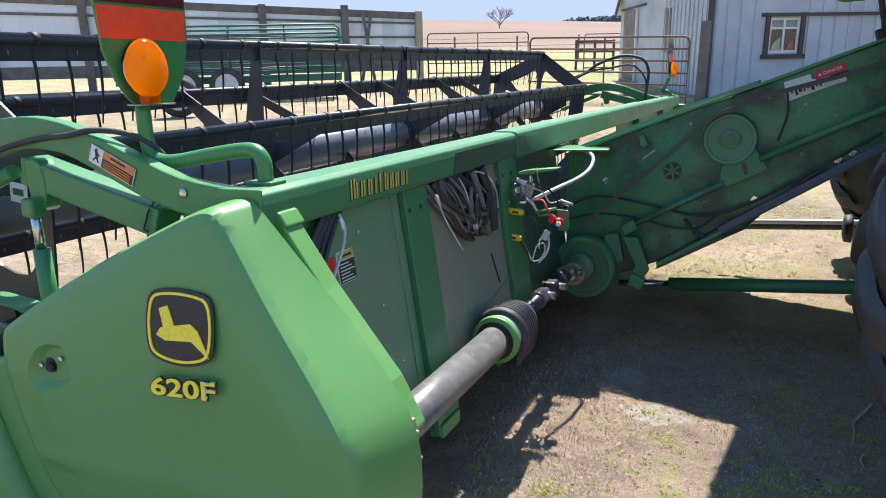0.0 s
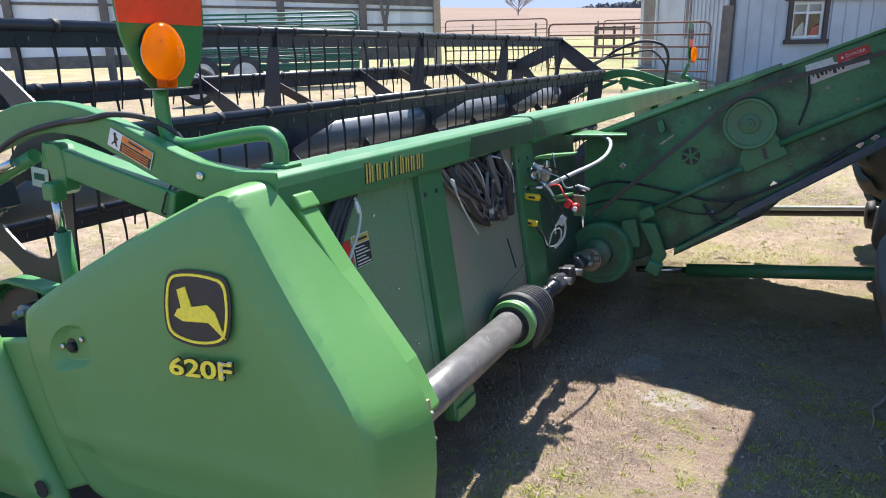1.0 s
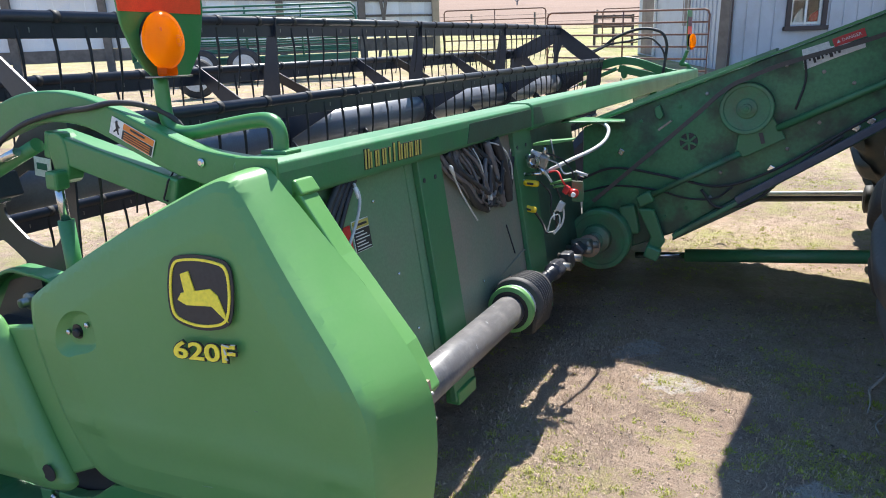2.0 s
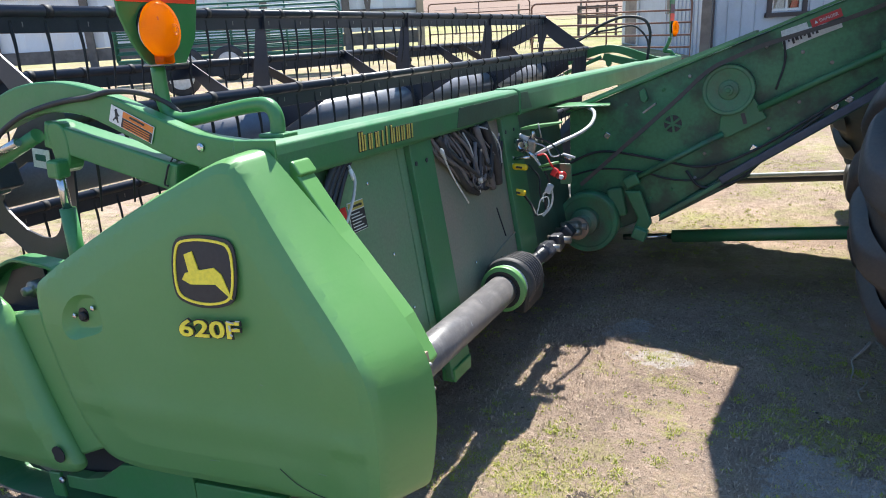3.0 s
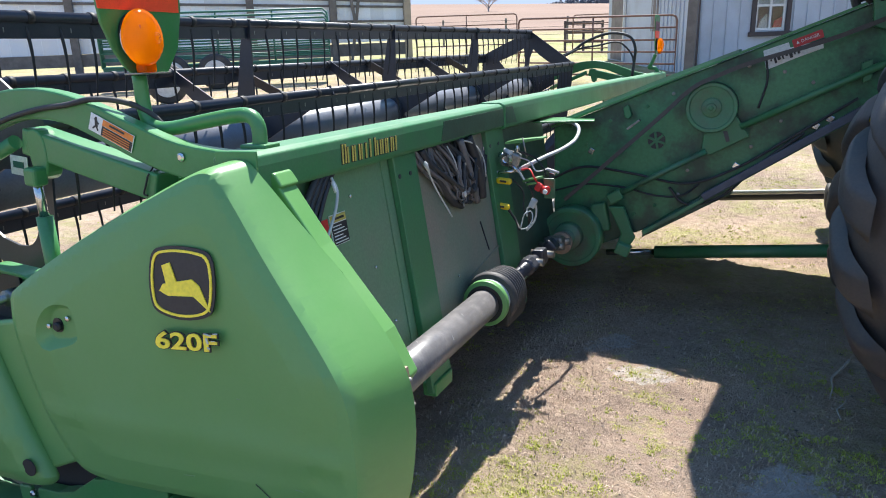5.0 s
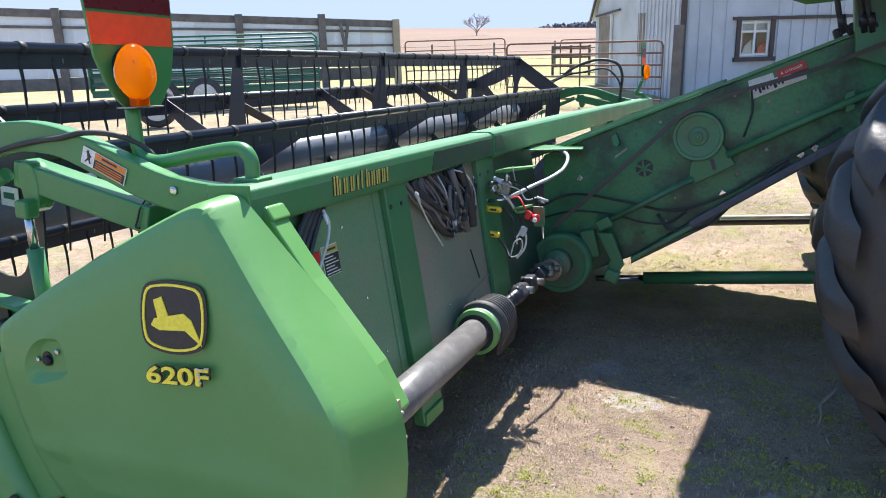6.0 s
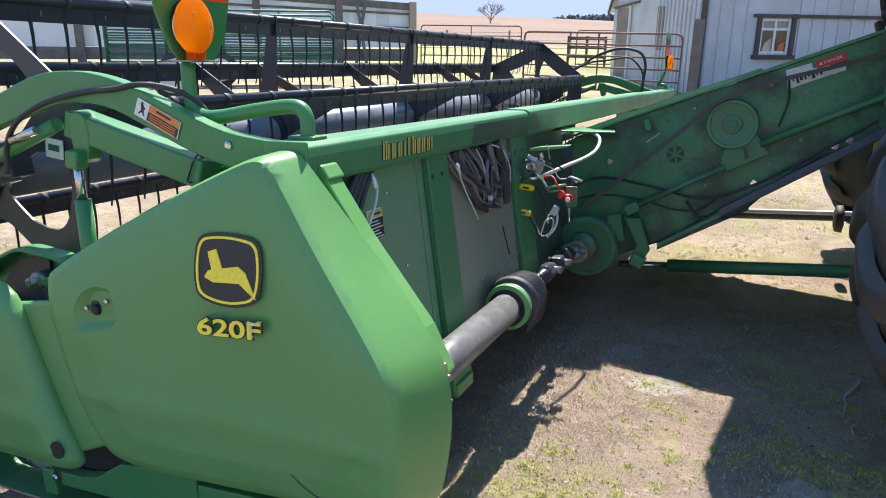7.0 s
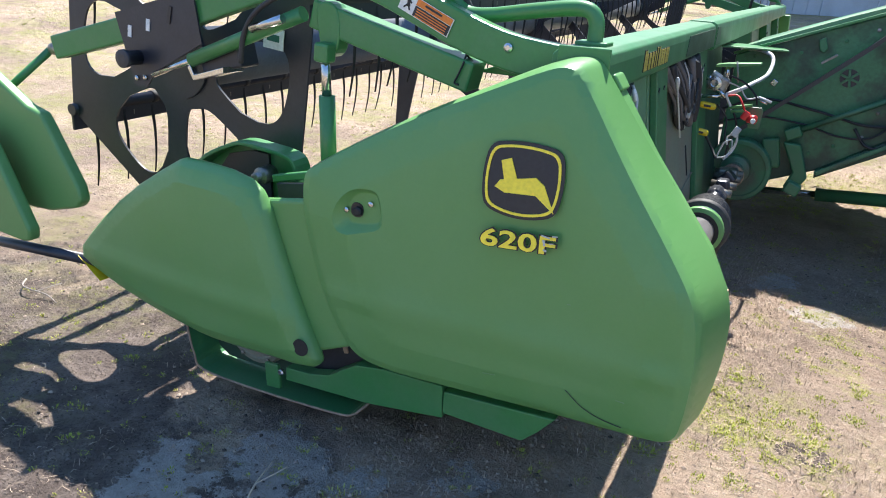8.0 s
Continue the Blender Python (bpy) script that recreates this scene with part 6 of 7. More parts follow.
part("rake_board", bar(barn_point(5.68, -0.12, 3.15), barn_point(6.85, -0.12, 1.82), 0.03, 0.14, side=tuple(BX)), TRIM_BROWN, barn)
part("corner_board", bar(barn_point(-0.02, -0.02, 0), barn_point(-0.02, -0.02, 5.2), 0.12, 0.12, 0.01), TRIM_BROWN, barn)
part("door_leaf", slab([barn_point(5.0, -0.03, 0.05), barn_point(6.2, -0.03, 0.05), barn_point(6.2, -0.03, 1.95), barn_point(5.0, -0.03, 1.95)], 0.04, BX), BARN_GREY, barn, "bare weathered board door")
part("door_track", bar(barn_point(4.2, -0.06, 2.1), barn_point(6.4, -0.06, 1.98), 0.05, 0.05, side=tuple(BX)), PIPE_DARK, barn)
part("door_edge", bar(barn_point(4.95, -0.05, 0.05), barn_point(4.95, -0.05, 2.0), 0.06, 0.05, side=tuple(BX)), WHITE, barn)
part("patch_board", slab([barn_point(2.4, -0.02, 0.9), barn_point(2.85, -0.02, 0.9), barn_point(2.85, -0.02, 1.95), barn_point(2.4, -0.02, 1.95)], 0.03, BX), BARN_GREY, barn)
part("patch_board", slab([barn_point(2.45, -0.02, 2.35), barn_point(3.0, -0.02, 2.35), barn_point(3.0, -0.02, 3.2), barn_point(2.45, -0.02, 3.2)], 0.03, BX), BARN_GREY, barn)
batten = part("batten", bar(barn_point(-0.012, 0.35, 0.02), barn_point(-0.012, 0.35, 5.18), 0.025, 0.03, side=tuple(BX)), BARN_WHITE, barn)
for k in range(1, 28):
    x = 0.35 + 0.3 * k
    if not (WX0 - 0.12 < x < WX1 + 0.12):
        again(batten, BX * 0.3 * k)
rib = part("siding_rib", bar(barn_point(0.25, -0.012, 0.02), barn_point(0.25, -0.012, 5.15), 0.03, 0.03, side=tuple(BA)), BARN_WHITE, barn)
for k in range(1, 11):
    again(rib, BA * 0.25 * k)
# the window: frame, sill, bars, panes, pale blind inside
window = part("window_frame", bar(barn_point(-0.03, WX0 - 0.05, WZ0 - 0.1), barn_point(-0.03, WX0 - 0.05, WZ1 + 0.1), 0.10, 0.05, 0.006, side=tuple(BX)), TRIM_BROWN, barn, "dark brown window surround")
bm = bar(barn_point(-0.03, WX1 + 0.05, WZ0 - 0.1), barn_point(-0.03, WX1 + 0.05, WZ1 + 0.1), 0.10, 0.05, 0.006, side=tuple(BX))
part("window_jamb", bm, TRIM_BROWN, window)
part("window_head", bar(barn_point(-0.04, WX0 - 0.2, WZ1 + 0.06), barn_point(-0.04, 9.0, WZ1 + 0.02), 0.05, 0.07, 0.005, side=tuple(BA)), TRIM_BROWN, window)
part("window_sill", bar(barn_point(-0.05, WX0 - 0.14, WZ0 - 0.07), barn_point(-0.05, WX1 + 0.14, WZ0 - 0.07), 0.09, 0.09, 0.006, side=tuple(BA)), TRIM_BROWN, window)
for x in (WX0 + 0.03, (WX0 + WX1) / 2, WX1 - 0.03):
    part("glazing_bar", bar(barn_point(0.02, x, WZ0), barn_point(0.02, x, WZ1), 0.05, 0.035, 0.004, side=tuple(BX)), WHITE, window)
for z in (WZ0 + 0.03, WZ0 + 0.52, WZ1 - 0.03):
    part("glazing_bar", bar(barn_point(0.022, WX0, z), barn_point(0.022, WX1, z), 0.03, 0.05, 0.004, side=tuple(BA)), WHITE, window)
for i in (0, 1):
    for z0, z1 in ((WZ0 + 0.05, WZ0 + 0.49), (WZ0 + 0.55, WZ1 - 0.05)):
        x0 = WX0 + 0.05 + i * (WX1 - WX0) / 2
        x1 = x0 + (WX1 - WX0) / 2 - 0.08
        part("pane", slab([barn_point(0.03, x0, z0), barn_point(0.03, x1, z0), barn_point(0.03, x1, z1), barn_point(0.03, x0, z1)], 0.005, BA), PANE, window)
part("blind", slab([barn_point(0.09, WX0, WZ1 - 0.20), barn_point(0.09, WX1, WZ1 - 0.20), barn_point(0.09, WX1, WZ1), barn_point(0.09, WX0, WZ1)], 0.004, BA), WHITE_HOSE, window)
part("sill_clutter", slab([barn_point(0.08, WX0 + 0.1, WZ0), barn_point(0.08, WX0 + 0.34, WZ0), barn_point(0.08, WX0 + 0.30, WZ0 + 0.34), barn_point(0.08, WX0 + 0.16, WZ0 + 0.20)], 0.05, BA), WHITE, window)
part("sill_clutter", slab([barn_point(0.08, WX0 + 0.45, WZ0), barn_point(0.08, WX0 + 0.68, WZ0), barn_point(0.08, WX0 + 0.68, WZ0 + 0.30), barn_point(0.08, WX0 + 0.5, WZ0 + 0.20)], 0.05, BA), RED, window)

# ---- gates and fences ----
def pipe_gate(p, q, height, rails, mat, label, group="pipe gates", r=0.022):
    """A tubular gate with rounded corners from p to q on the ground."""
    p, q = Vector(p), Vector(q)
    g = thing("pipe_gate", label, "gate", None, tuple((p + q) / 2), group)
    d = (q - p).normalized()
    up = Vector((0, 0, 1))
    lo = 0.16
    c = 0.10
    loop = [p + up * lo, p + up * (height - c), p + d * c * 0.3 + up * (height - c * 0.3), p + d * c + up * height, q - d * c + up * height, q - d * c * 0.3 + up * (height - c * 0.3), q + up * (height - c), q + up * lo, p + up * lo]
    part("gate_frame", tube(loop, r, 8), mat, g)
    for k in range(1, rails):
        z = lo + (height - lo) * k / rails
        part("rail", tube([p + up * z, q + up * z], r * 0.85, 8), mat, g)
    n = max(1, round((q - p).length / 1.6))
    for k in range(1, n):
        s = p.lerp(q, k / n)
        part("stile", tube([s + up * lo, s + up * height], r * 0.8, 8), mat, g)
    # feet
    for s in (p, q):
        part("gate_foot", tube([s + up * (lo + 0.02), s - up * 0.02], r * 0.8, 8), mat, g)
    return g


pipe_gate((-4.3, 15.0, 0), (-0.85, 14.4, 0), 1.33, 5, PIPE_RUST, "rusty brown tubular gate beside a post")
pipe_gate((-9.9, 21.4, 0), (-6.85, 22.6, 0), 1.42, 4, PIPE_RUST, "rusty tubular gate in the far fence line")
pipe_gate((-5.6, 25.0, 0), (-3.4, 26.5, 0), 1.3, 4, PIPE_RUST, "rusty tubular gate far behind the yard")
gate_post = thing("fence_post", "square weathered grey gate post", "post", None, (-0.62, 14.8, 0.0))
part("shaft", bar((-0.62, 14.8, -0.1), (-0.60, 14.8, 1.62), 0.19, 0.19, 0.012, side=(1, 0, 0)), WOOD_GREY, gate_post)


def far_fence():
    """Wire and posts along the field."""
    f = thing("wire_fence", "wire fence with thin posts along the field", "fence", None, (-8.0, 32.0, 0.0))
    a, b = Vector((-26, 24, 0)), Vector((2, 40, 0))
    first = None
    n = 12
    for k in range(n):
        s = a.lerp(b, k / (n - 1))
        if first is None:
            first = (part("post", bar((s.x, s.y, -0.1), (s.x, s.y, 1.2), 0.07, 0.07, side=(1, 0, 0)), WOOD_GREY, f), s)
        else:
            again(first[0], s - first[1])
    for z in (0.4, 0.75, 1.1):
        part("wire", tube([a + Vector((0, 0, z)), b + Vector((0, 0, z))], 0.008, 5), PIPE_DARK, f)


far_fence()
feeder_rack = thing("hay_rack", "dark rusty hay rack standing by the far fence", "hay rack", None, (-5.7, 27.0, 0.0))
for x in (-6.4, -5.7, -5.0):
    part("upright", bar((x, 27.0, -0.02), (x, 27.0, 1.08), 0.08, 0.08, side=(1, 0, 0)), TRIM_BROWN, feeder_rack)
for z in (0.35, 0.68, 1.0):
    part("cross_bar", bar((-6.4, 26.95, z), (-5.0, 26.95, z), 0.06, 0.12, side=(0, 1, 0)), TRIM_BROWN, feeder_rack)

# ---- the windbreak wall ----
windbreak = thing("windbreak", "tall windbreak wall of pale metal sheets on weathered grey timber", "windbreak", None, (-14.7, 17.3, 0.0))
WL, WR = Vector((-21.6, 11.5, 0.0)), Vector((-10.05, 21.2, 0.0))
WD = (WR - WL).normalized()
WN = Vector((WD.y, -WD.x, 0))
LEN = (WR - WL).length
def wall_top(s):
    return 2.88 - 0.80 * s / LEN
count = 36
for k in range(count):
    s0, s1 = LEN * k / count, LEN * (k + 1) / count
    top = wall_top(s0)
    a, b = WL + WD * (s0 + 0.002), WL + WD * (s1 - 0.002)
    part("sheet", slab([a + Vector((0, 0, 0.72)), b + Vector((0, 0, 0.72)), b + Vector((0, 0, top - 0.2)), a + Vector((0, 0, top - 0.2))], 0.02, -WN), SHEET_BLUE, windbreak)
for share in (0.40, 0.72):
    za, zb = 0.75 + (wall_top(0) - 0.75) * share, 0.75 + (wall_top(LEN) - 0.75) * share
    part("rail", slab([WL + Vector((0, 0, za)), WR + Vector((0, 0, zb)), WR + Vector((0, 0, zb + 0.07)), WL + Vector((0, 0, za + 0.08))], 0.04, WN), WOOD_GREY, windbreak)
part("top_board", slab([WL + Vector((0, 0, wall_top(0) - 0.22)), WR + Vector((0, 0, wall_top(LEN) - 0.22)), WR + Vector((0, 0, wall_top(LEN))), WL + Vector((0, 0, wall_top(0)))], 0.05, WN), WOOD_GREY, windbreak)
part("base_board", slab([WL + Vector((0, 0, 0.40)), WR + Vector((0, 0, 0.28)), WR + Vector((0, 0, 0.66)), WL + Vector((0, 0, 0.74))], 0.08, WN), WOOD_GREY, windbreak)
for k in range(7):
    s = LEN * (k + 0.02) / 6.0 if k < 6 else LEN - 0.08
    c = WL + WD * s + WN * 0.10
    part("post", bar(c - Vector((0, 0, 0.1)), c + Vector((0, 0, wall_top(s) + (0.12 if k % 2 else 0.04))), 0.22, 0.16, 0.01, side=tuple(WD)), WOOD_TAN if k == 6 else WOOD_GREY, windbreak)
for s, e in ((LEN - 2.0, 0.35), (LEN - 1.6, -0.3)):
    c = WL + WD * s + WN * 0.2
    part("brace", bar(c, c + WD * e + Vector((0, 0, 2.05)), 0.09, 0.05, side=tuple(WD)), WOOD_GREY, windbreak)

# ---- trailer with green panels ----
trailer = thing("panel_trailer", "low trailer stacked with dark green tubular livestock panels", "trailer", None, (-10.9, 13.2, 0.0))
TL, TR = Vector((-13.2, 11.6, 0)), Vector((-9.0, 14.61, 0))
TD = (TR - TL).normalized()
TN = Vector((TD.y, -TD.x, 0))
Z = Vector((0, 0, 1))
for j, off in enumerate((0.0, 0.12, 0.24)):
    a, b = TL + TN * off, TR + TN * off
    top = 1.72 - 0.10 * j
    part("panel_frame", tube([a + Z * 0.55, a + Z * (top - 0.1), a + TD * 0.1 + Z * top, b - TD * 0.1 + Z * top, b + Z * (top - 0.1), b + Z * 0.55, a + Z * 0.55], 0.026, 8), GREEN_FAR, trailer)
    for i in range(1, 6):
        z = 0.55 + (top - 0.55) * i / 6
        part("panel_rail", tube([a + Z * z, b + Z * (z - 0.02 * j)], 0.02, 8), GREEN_FAR, trailer)
    for i in range(1, 4):
        c = a.lerp(b, i / 4)
        part("panel_stile", tube([c + Z * 0.55, c + Z * top], 0.02, 8), GREEN_FAR, trailer)
part("chassis", bar(TL + Z * 0.48, TR + Z * 0.48, 0.5, 0.12, 0.01, side=tuple(TN)), GREEN_FAR, trailer)


def cart_wheel(c, r):
    t = part("wheel", turned([(0, r * 0.62), (0.02, r * 0.92), (0.05, r), (0.15, r), (0.18, r * 0.92), (0.20, r * 0.62)], c + TN * 0.2, c - TN, 30), RUBBER, trailer, "black tyre with a white rim")
    part("rim", turned([(0, r * 0.66), (0.03, r * 0.64), (0.035, r * 0.2), (0.06, r * 0.18)], c + TN * 0.19, c + TN * 2, 24), WHITE_HOSE, t)
    return t


for s in (1.55, 2.5):
    cart_wheel(TL + TD * s + TN * 0.45 + Z * 0.40, 0.40)

front = Vector((-9.75, 9.9, 0.38))
cart_wheel(front - TN * 0.1, 0.38)
part("drawbar", bar(front + Vector((-0.1, 0.1, 0.05)), TL + TD * 1.5 + TN * 0.3 + Z * 0.46, 0.08, 0.08, 0.01), PIPE_DARK, trailer)

# ---- distance ----
def bare_tree(base, height, seed):
    """A leafless tree: trunk, limbs and fine twigs."""
    rng2 = random.Random(seed)
    t = thing("bare_tree", "leafless tree standing alone in the brown field", "tree", None, tuple(base))
    trunk = bmesh.new()
    tube([base, base + Vector((0.2, 0, height * 0.35))], 0.4, 8, trunk, radii=[height * 0.035, height * 0.026])
    twigs = bmesh.new()
    def grow(p, d, length, r, depth, bm):
        q = p + d * length
        tube([p, p.lerp(q, 0.5) + Vector((rng2.uniform(-1, 1), 0, rng2.uniform(-1, 1))) * length * 0.06, q], r, 5, bm, caps=False, radii=[r, r * 0.8, r * 0.6])
        if depth:
            for _ in range(3 if depth > 1 else 4):
                nd = (d + Vector((rng2.uniform(-1, 1), rng2.uniform(-1, 1), rng2.uniform(-0.35, 0.7))) * 0.75).normalized()
                grow(p.lerp(q, rng2.uniform(0.55, 1.0)), nd, length * rng2.uniform(0.55, 0.75), max(0.012, r * 0.6), depth - 1, twigs)
    for k in range(6):
        a = 2 * math.pi * k / 6 + rng2.uniform(-0.3, 0.3)
        grow(base + Vector((0.2, 0, height * rng2.uniform(0.25, 0.36))), Vector((math.cos(a) * 0.8, math.sin(a) * 0.8, 0.75)).normalized(), height * 0.34, height * 0.022, 4, trunk)
    part("trunk", trunk, BARK, t)
    part("crown", twigs, BARK, t, "crown of fine bare twigs")


tx, ty = -56.0, 152.0
bare_tree(Vector((tx, ty, hill(tx, ty) - 1.0)), 5.4, 3)


def far_woods():
    """A low dark line of woods on the skyline."""
    bm = bmesh.new()
    rng3 = random.Random(8)
    for k in range(700):
        s = k / 699
        x, y = -170 + 260 * s + rng3.uniform(-2, 2), 560 + rng3.uniform(-25, 25) - 60 * s
        z = hill(x, y)
        h = rng3.uniform(3.6, 6.4) * (1 if s > 0.15 else s / 0.15 * 0.8 + 0.2)
        one = bmesh.new()
        bmesh.ops.create_icosphere(one, subdivisions=2, radius=1)
        for v in one.verts:
            v.co *= 1 + 0.5 * noise.noise(v.co * 2.2 + Vector((k, 0, 0)))
        one.transform(Matrix.Translation((x, y, z - 0.5 + h * 0.35)) @ Matrix.Diagonal((rng3.uniform(1.0, 2.2), 2, h * 0.65, 1)))
        merged(bm, one)
    return lone("far_woods", bm, FAR_TREES, "low dark line of woods on the far skyline", "woods", kind="stuff")


far_woods()

# ---- loose cover of the yard ----
def scatter(name, n, seed, make, mat, label, category, area, keep):
    """Many small pieces on the ground in one mesh."""
    r = random.Random(seed)
    verts, faces = [], []
    done = 0
    while done < n:
        x, y = r.uniform(area[0], area[1]), r.uniform(area[2], area[3])
        if r.random() > keep(x, y):
            continue
        done += 1
        make(r, x, y, hill(x, y), verts, faces)
    me = bpy.data.meshes.new(name)
    me.from_pydata(verts, [], faces)
    me.update()
    me.materials.append(mat)
    return tagged(new(name, me), label, category, kind="stuff")


def island_material(name, c1, c2, rough=0.8):
    m = bpy.data.materials.new(name)
    m.use_nodes = True
    nt = m.node_tree
    b = nt.nodes["Principled BSDF"]
    b.inputs["Roughness"].default_value = rough
    b.inputs["Specular IOR Level"].default_value = 0.25
    g = nt.nodes.new("ShaderNodeNewGeometry")
    mix = nt.nodes.new("ShaderNodeMix")
    mix.data_type = "RGBA"
    mix.inputs["A"].default_value, mix.inputs["B"].default_value = (*c1, 1), (*c2, 1)
    nt.links.new(g.outputs["Random Per Island"], mix.inputs["Factor"])
    nt.links.new(mix.outputs["Result"], b.inputs["Base Color"])
    return m


def straw(r, x, y, z, verts, faces, size=1.0):
    """One thin stalk, lying or a little raised."""
    a, l, w = r.uniform(0, 6.283), size * r.uniform(0.006, 0.022) * (1 + 1.2 * r.random() ** 4), r.uniform(0.0004, 0.0010)
    dx, dy = math.cos(a) * l, math.sin(a) * l
    nx, ny = -math.sin(a) * w, math.cos(a) * w
    lift = 0.016 * r.random() ** 2
    bend = r.uniform(-0.25, 0.25)
    mx, my = dx / 2 - dy * bend, dy / 2 + dx * bend
    i = len(verts)
    verts += [(x - nx, y - ny, z + 0.003), (x + nx, y + ny, z + 0.003), (x + mx + nx, y + my + ny, z + 0.005 + lift), (x + mx - nx, y + my - ny, z + 0.005 + lift), (x + dx + nx, y + dy + ny, z + 0.003), (x + dx - nx, y + dy - ny, z + 0.003)]
    faces += [(i, i + 1, i + 2, i + 3), (i + 3, i + 2, i + 4, i + 5)]


def tuft(r, x, y, z, verts, faces):
    """A low tuft of short blades of uneven length that lean outwards."""
    wide, tall = 0.006 + 0.032 * r.random() ** 3, r.uniform(0.003, 0.010)
    for _ in range(int(6 + 1300 * wide * r.uniform(0.3, 1.0))):
        a, q = r.uniform(0, 6.283), math.sqrt(r.random())
        px, py = x + wide * q * math.cos(a), y + wide * q * math.sin(a)
        a += r.uniform(-1.2, 1.2)
        h, w = tall * r.uniform(0.35, 1.1), r.uniform(0.0008, 0.0019)
        lean = h * r.uniform(0.3, 1.9)
        nx, ny = -math.sin(a) * w, math.cos(a) * w
        cx, cy = math.cos(a), math.sin(a)
        i = len(verts)
        verts += [(px - nx, py - ny, z - 0.004), (px + nx, py + ny, z - 0.004), (px + cx * lean * 0.4 + nx, py + cy * lean * 0.4 + ny, z + h * 0.7), (px + cx * lean * 0.4 - nx, py + cy * lean * 0.4 - ny, z + h * 0.7), (px + cx * lean, py + cy * lean, z + h * 0.9)]
        faces += [(i, i + 1, i + 2, i + 3), (i + 3, i + 2, i + 4)]


def crumb(r, x, y, z, verts, faces):
    """A flattened crumb of earth."""
    s = 0.0022 + 0.008 * r.random() ** 4
    i = len(verts)
    pts = [(1, 0, 0), (-1, 0, 0), (0, 1, 0), (0, -1, 0), (0, 0, 1), (0, 0, -0.6)]
    verts += [(x + s * p[0] * r.uniform(0.6, 1.3), y + s * p[1] * r.uniform(0.6, 1.3), z + s * 0.15 + s * 0.55 * p[2] * r.uniform(0.6, 1.2)) for p in pts]
    faces += [(i, i + 2, i + 4), (i + 2, i + 1, i + 4), (i + 1, i + 3, i + 4), (i + 3, i, i + 4), (i + 2, i, i + 5), (i + 1, i + 2, i + 5), (i + 3, i + 1, i + 5), (i, i + 3, i + 5)]


def green_here(x, y):
    v = 0.7 * noise.noise(Vector((x * 1.3, y * 1.3, 11))) + 0.6 * noise.noise(Vector((x * 5, y * 5, 3))) - 0.42
    for (cx, cy), reach in LUSH:
        v = max(v, 0.50 - 0.26 * math.hypot(x - cx, y - cy) / reach + 0.9 * noise.noise(Vector((x * 15, y * 15, 6))) * (1.0 if reach > 0.08 else 0.5) - (0.25 if reach < 0.08 else 0.0))
    return min(0.30, max(0.012, 0.6 * v))


def matted_here(x, y):
    bare = 0.22 if math.hypot(x + 1.9, y + 0.75) < 1.3 + 0.5 * noise.noise(Vector((x * 3, y * 3, 1))) else 1.0
    return bare * min(1.0, max(0.12, 0.5 + 1.1 * noise.noise(Vector((x * 2.1, y * 2.1, 5)))))


CLOSE = (-2.4, 2.3, -1.1, 2.9)
NEAR_YARD = (-4.5, 3.2, -1.6, 6.5)
STRAW = island_material("dry_straw", (0.52, 0.41, 0.31), (0.30, 0.225, 0.165))
THATCH = island_material("dead_grass", (0.44, 0.335, 0.25), (0.26, 0.195, 0.145))
GRASS = island_material("thin_grass", (0.25, 0.31, 0.035), (0.49, 0.46, 0.12))
EARTH = island_material("earth_crumbs", (0.42, 0.325, 0.255), (0.26, 0.20, 0.155), 0.95)
scatter("straw", 900, 13, lambda r, x, y, z, v, f: straw(r, x, y, z, v, f, 1.6), island_material("pale_straw", (0.58, 0.48, 0.37), (0.36, 0.29, 0.21)), "longer pale straw stalks on the dirt", "straw", (-2.4, 2.6, -1.1, 3.4), matted_here)
scatter("straw", 7000, 1, straw, STRAW, "scattered dry straw and chaff on the dirt", "straw", CLOSE, matted_here)
scatter("straw", 14000, 6, straw, STRAW, "scattered dry straw and chaff on the dirt", "straw", NEAR_YARD, matted_here)
scatter("dead_grass", 34000, 7, straw, THATCH, "dull brown dead grass matted on the dirt", "dead grass", CLOSE, matted_here)
# kept to the sunlit patch; some of the sunlight is in its paler colour
scatter("dead_grass", 6000, 9, straw, island_material("bleached_grass", (0.62, 0.48, 0.37), (0.38, 0.285, 0.21)), "dead grass in a paler colour for the sunlit dirt", "dead grass", (-0.2, 1.3, 0.0, 2.5), lambda x, y: matted_here(x, y) * max(0.0, 1 - ((x - 0.5) / 0.62) ** 4 - ((y - 1.2) / 1.15) ** 4))
scatter("grass", 2500, 2, tuft, GRASS, "thin short spring grass in low tufts", "grass", CLOSE, green_here)
scatter("grass", 1500, 8, tuft, GRASS, "thin short spring grass in low tufts", "grass", NEAR_YARD, green_here)
scatter("earth_crumbs", 19000, 3, crumb, EARTH, "small crumbs of dry earth", "dirt", CLOSE, lambda x, y: (0.45 + noise.noise(Vector((x * 3, y * 3, 9)))) * (0.15 if math.hypot(x + 1.9, y + 0.75) < 1.4 else 1.0))
# dark crumbs, thickest where shade is painted into the dirt
DARK_EARTH = island_material("dark_crumbs", (0.17, 0.135, 0.115), (0.07, 0.055, 0.045), 0.95)
scatter("dark_crumbs", 9000, 15, crumb, DARK_EARTH, "dark crumbs of earth, thickest in the painted shade", "dirt", (-3.4, 2.4, -1.8, 2.8), lambda x, y: 0.9 if math.hypot(x + 1.9, y + 0.75) < 1.4 else 0.15)
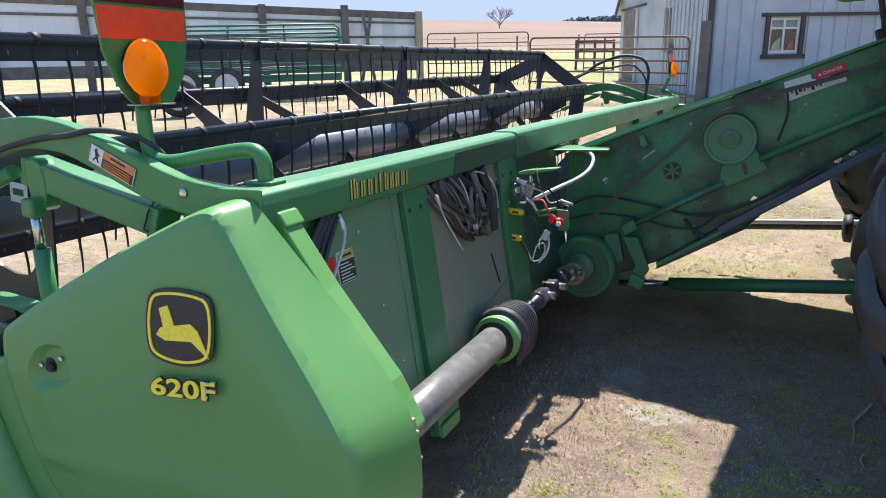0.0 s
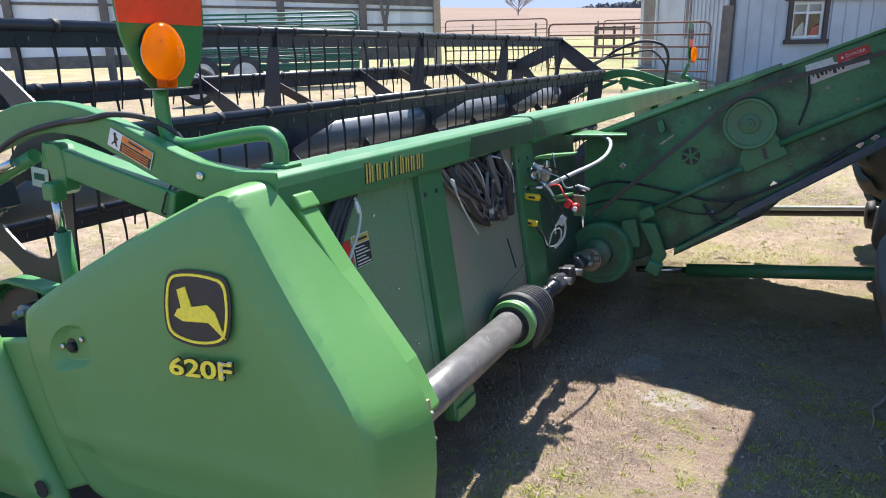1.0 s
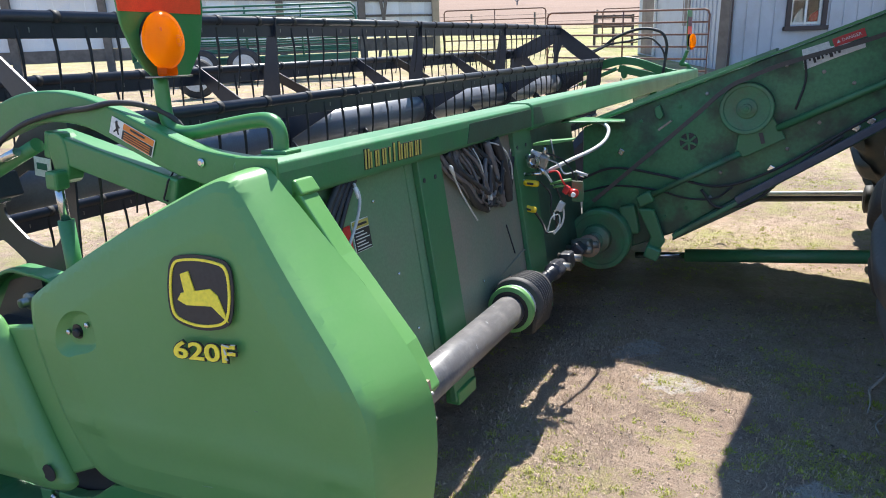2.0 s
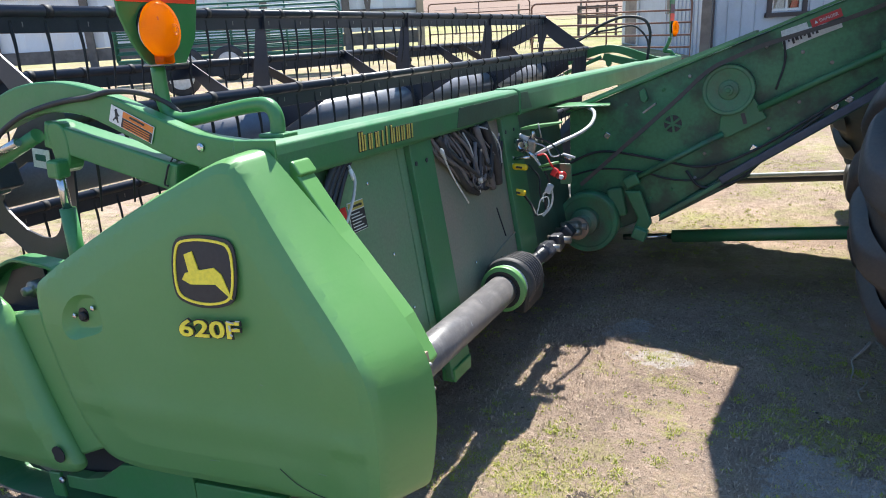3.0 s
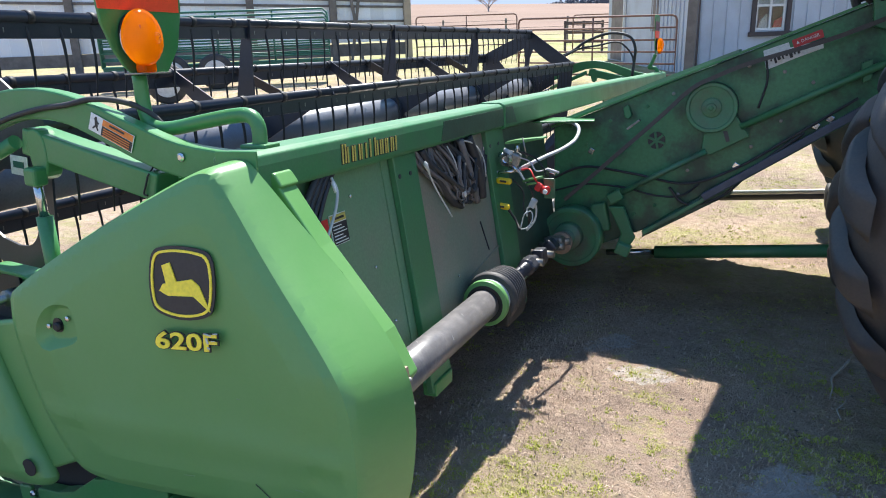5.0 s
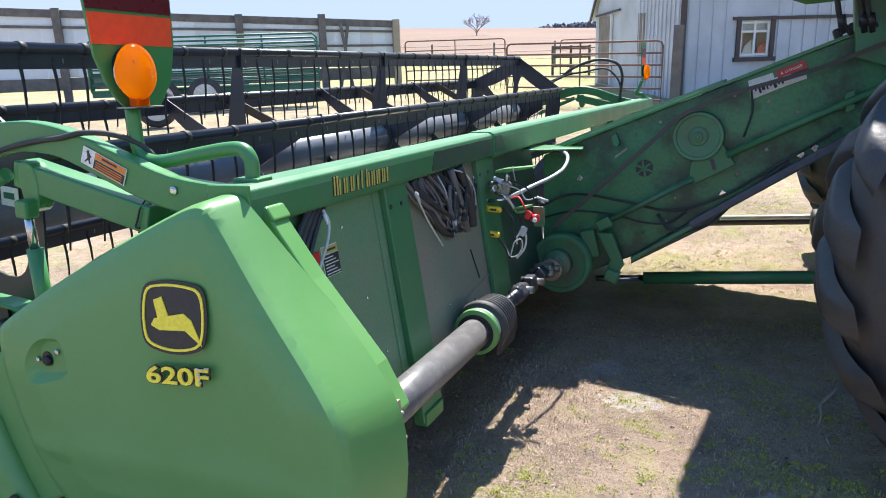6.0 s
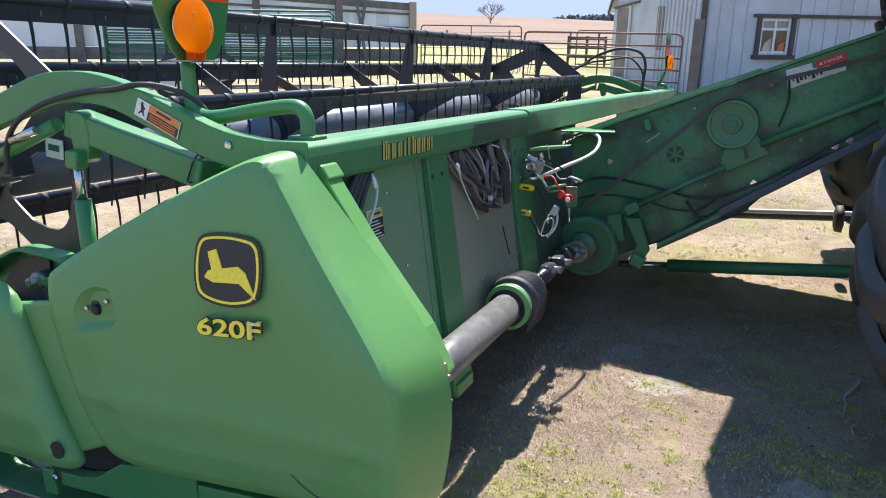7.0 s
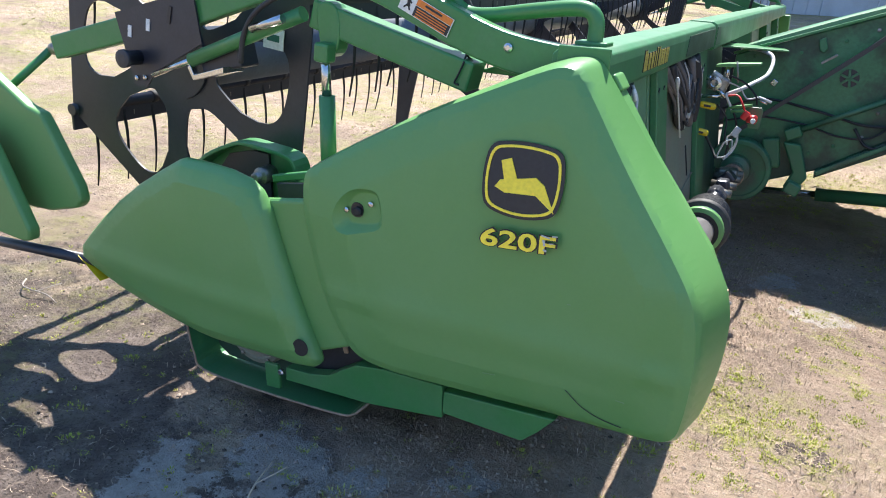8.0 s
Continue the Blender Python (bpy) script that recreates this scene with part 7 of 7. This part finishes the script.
scatter("dark_crumbs", 420, 21, crumb, DARK_EARTH, "clump of dark damp earth in the sunlit dirt", "dirt", (0.53, 0.68, 0.49, 0.57), lambda x, y: max(0.0, 0.5 + 1.4 * noise.noise(Vector((x * 22, y * 22, 4)))))
scatter("dead_grass", 12000, 17, lambda r, x, y, z, v, f: straw(r, x, y, z, v, f, 2.4), THATCH, "dull brown dead grass in the sunlit yard", "dead grass", (0.2, 4.6, 2.7, 9.0), matted_here)
scatter("straw", 5000, 18, lambda r, x, y, z, v, f: straw(r, x, y, z, v, f, 2.8), STRAW, "dry straw in the sunlit yard", "straw", (0.2, 4.6, 2.7, 9.0), matted_here)
scatter("far_straw", 16000, 4, lambda r, x, y, z, v, f: straw(r, x, y, z, v, f, 1.6), STRAW, "straw litter across the far yard", "straw", (-14, 9, 5, 20), lambda x, y: 0.6)


scatter("far_straw", 30000, 10, lambda r, x, y, z, v, f: straw(r, x, y, z, v, f, 2.6), STRAW, "straw litter in the yard beyond the reel", "straw", (-15, -1.5, 1.5, 13), lambda x, y: 0.2 + matted_here(x * 0.5, y * 0.5))
scatter("far_dead_grass", 30000, 11, lambda r, x, y, z, v, f: straw(r, x, y, z, v, f, 2.6), THATCH, "dull dead grass in the yard beyond the reel", "dead grass", (-15, -1.5, 1.5, 13), lambda x, y: matted_here(x * 0.6, y * 0.6))
scatter("grass", 2600, 19, tuft, GRASS, "thin short grass in the sunlit yard", "grass", (0.2, 5.0, 2.7, 9.0), lambda x, y: max(0.0, min(1.0, 0.25 + 2.2 * noise.noise(Vector((x * 1.1, y * 1.1, 14))))))
scatter("far_grass", 5000, 12, tuft, GRASS, "short grass tufts in the yard beyond the reel", "grass", (-15, 6, 2.5, 13), lambda x, y: green_here(x * 0.5 + 40, y * 0.5))


def twig(points, radius, label, mat):
    """A dry twig with a side shoot, lying on the ground."""
    pts = smooth_path([(x, y, hill(x, y) + h) for x, y, h in points], 5)
    n = len(pts)
    bm = tube(pts, radius, 6, radii=[radius * (1 - 0.6 * i / (n - 1)) for i in range(n)])
    p = Vector(pts[n // 2])
    tube([p, p + Vector((0.03, 0.05, 0.012)), p + Vector((0.035, 0.085, 0.008))], radius * 0.5, 6, bm=bm)
    return lone("twig", bm, mat, label, "twig", smooth=60)


TWIG = material("pale_dry_wood", (0.40, 0.35, 0.30), 0.85, second=(0.26, 0.22, 0.18), scale=40)
twig([(1.44, 2.05, 0.012), (1.405, 1.93, 0.02), (1.36, 1.82, 0.012), (1.355, 1.70, 0.016), (1.342, 1.62, 0.006)], 0.007, "pale dry forked twig on the dirt", TWIG)
twig([(1.385, 1.56, 0.01), (1.36, 1.51, 0.012), (1.37, 1.46, 0.006)], 0.005, "short pale dry twig on the dirt", TWIG)
twig([(-2.27, 0.10, 0.02), (-2.20, 0.04, 0.03), (-2.10, 0.06, 0.02), (-2.03, 0.05, 0.008)], 0.0035, "pale crooked twig on darkened dirt", TWIG)
twig([(-0.66, -0.46, 0.006), (-0.675, -0.40, 0.014), (-0.69, -0.31, 0.02)], 0.0035, "thin straw-coloured stem on the dirt", STRAW)
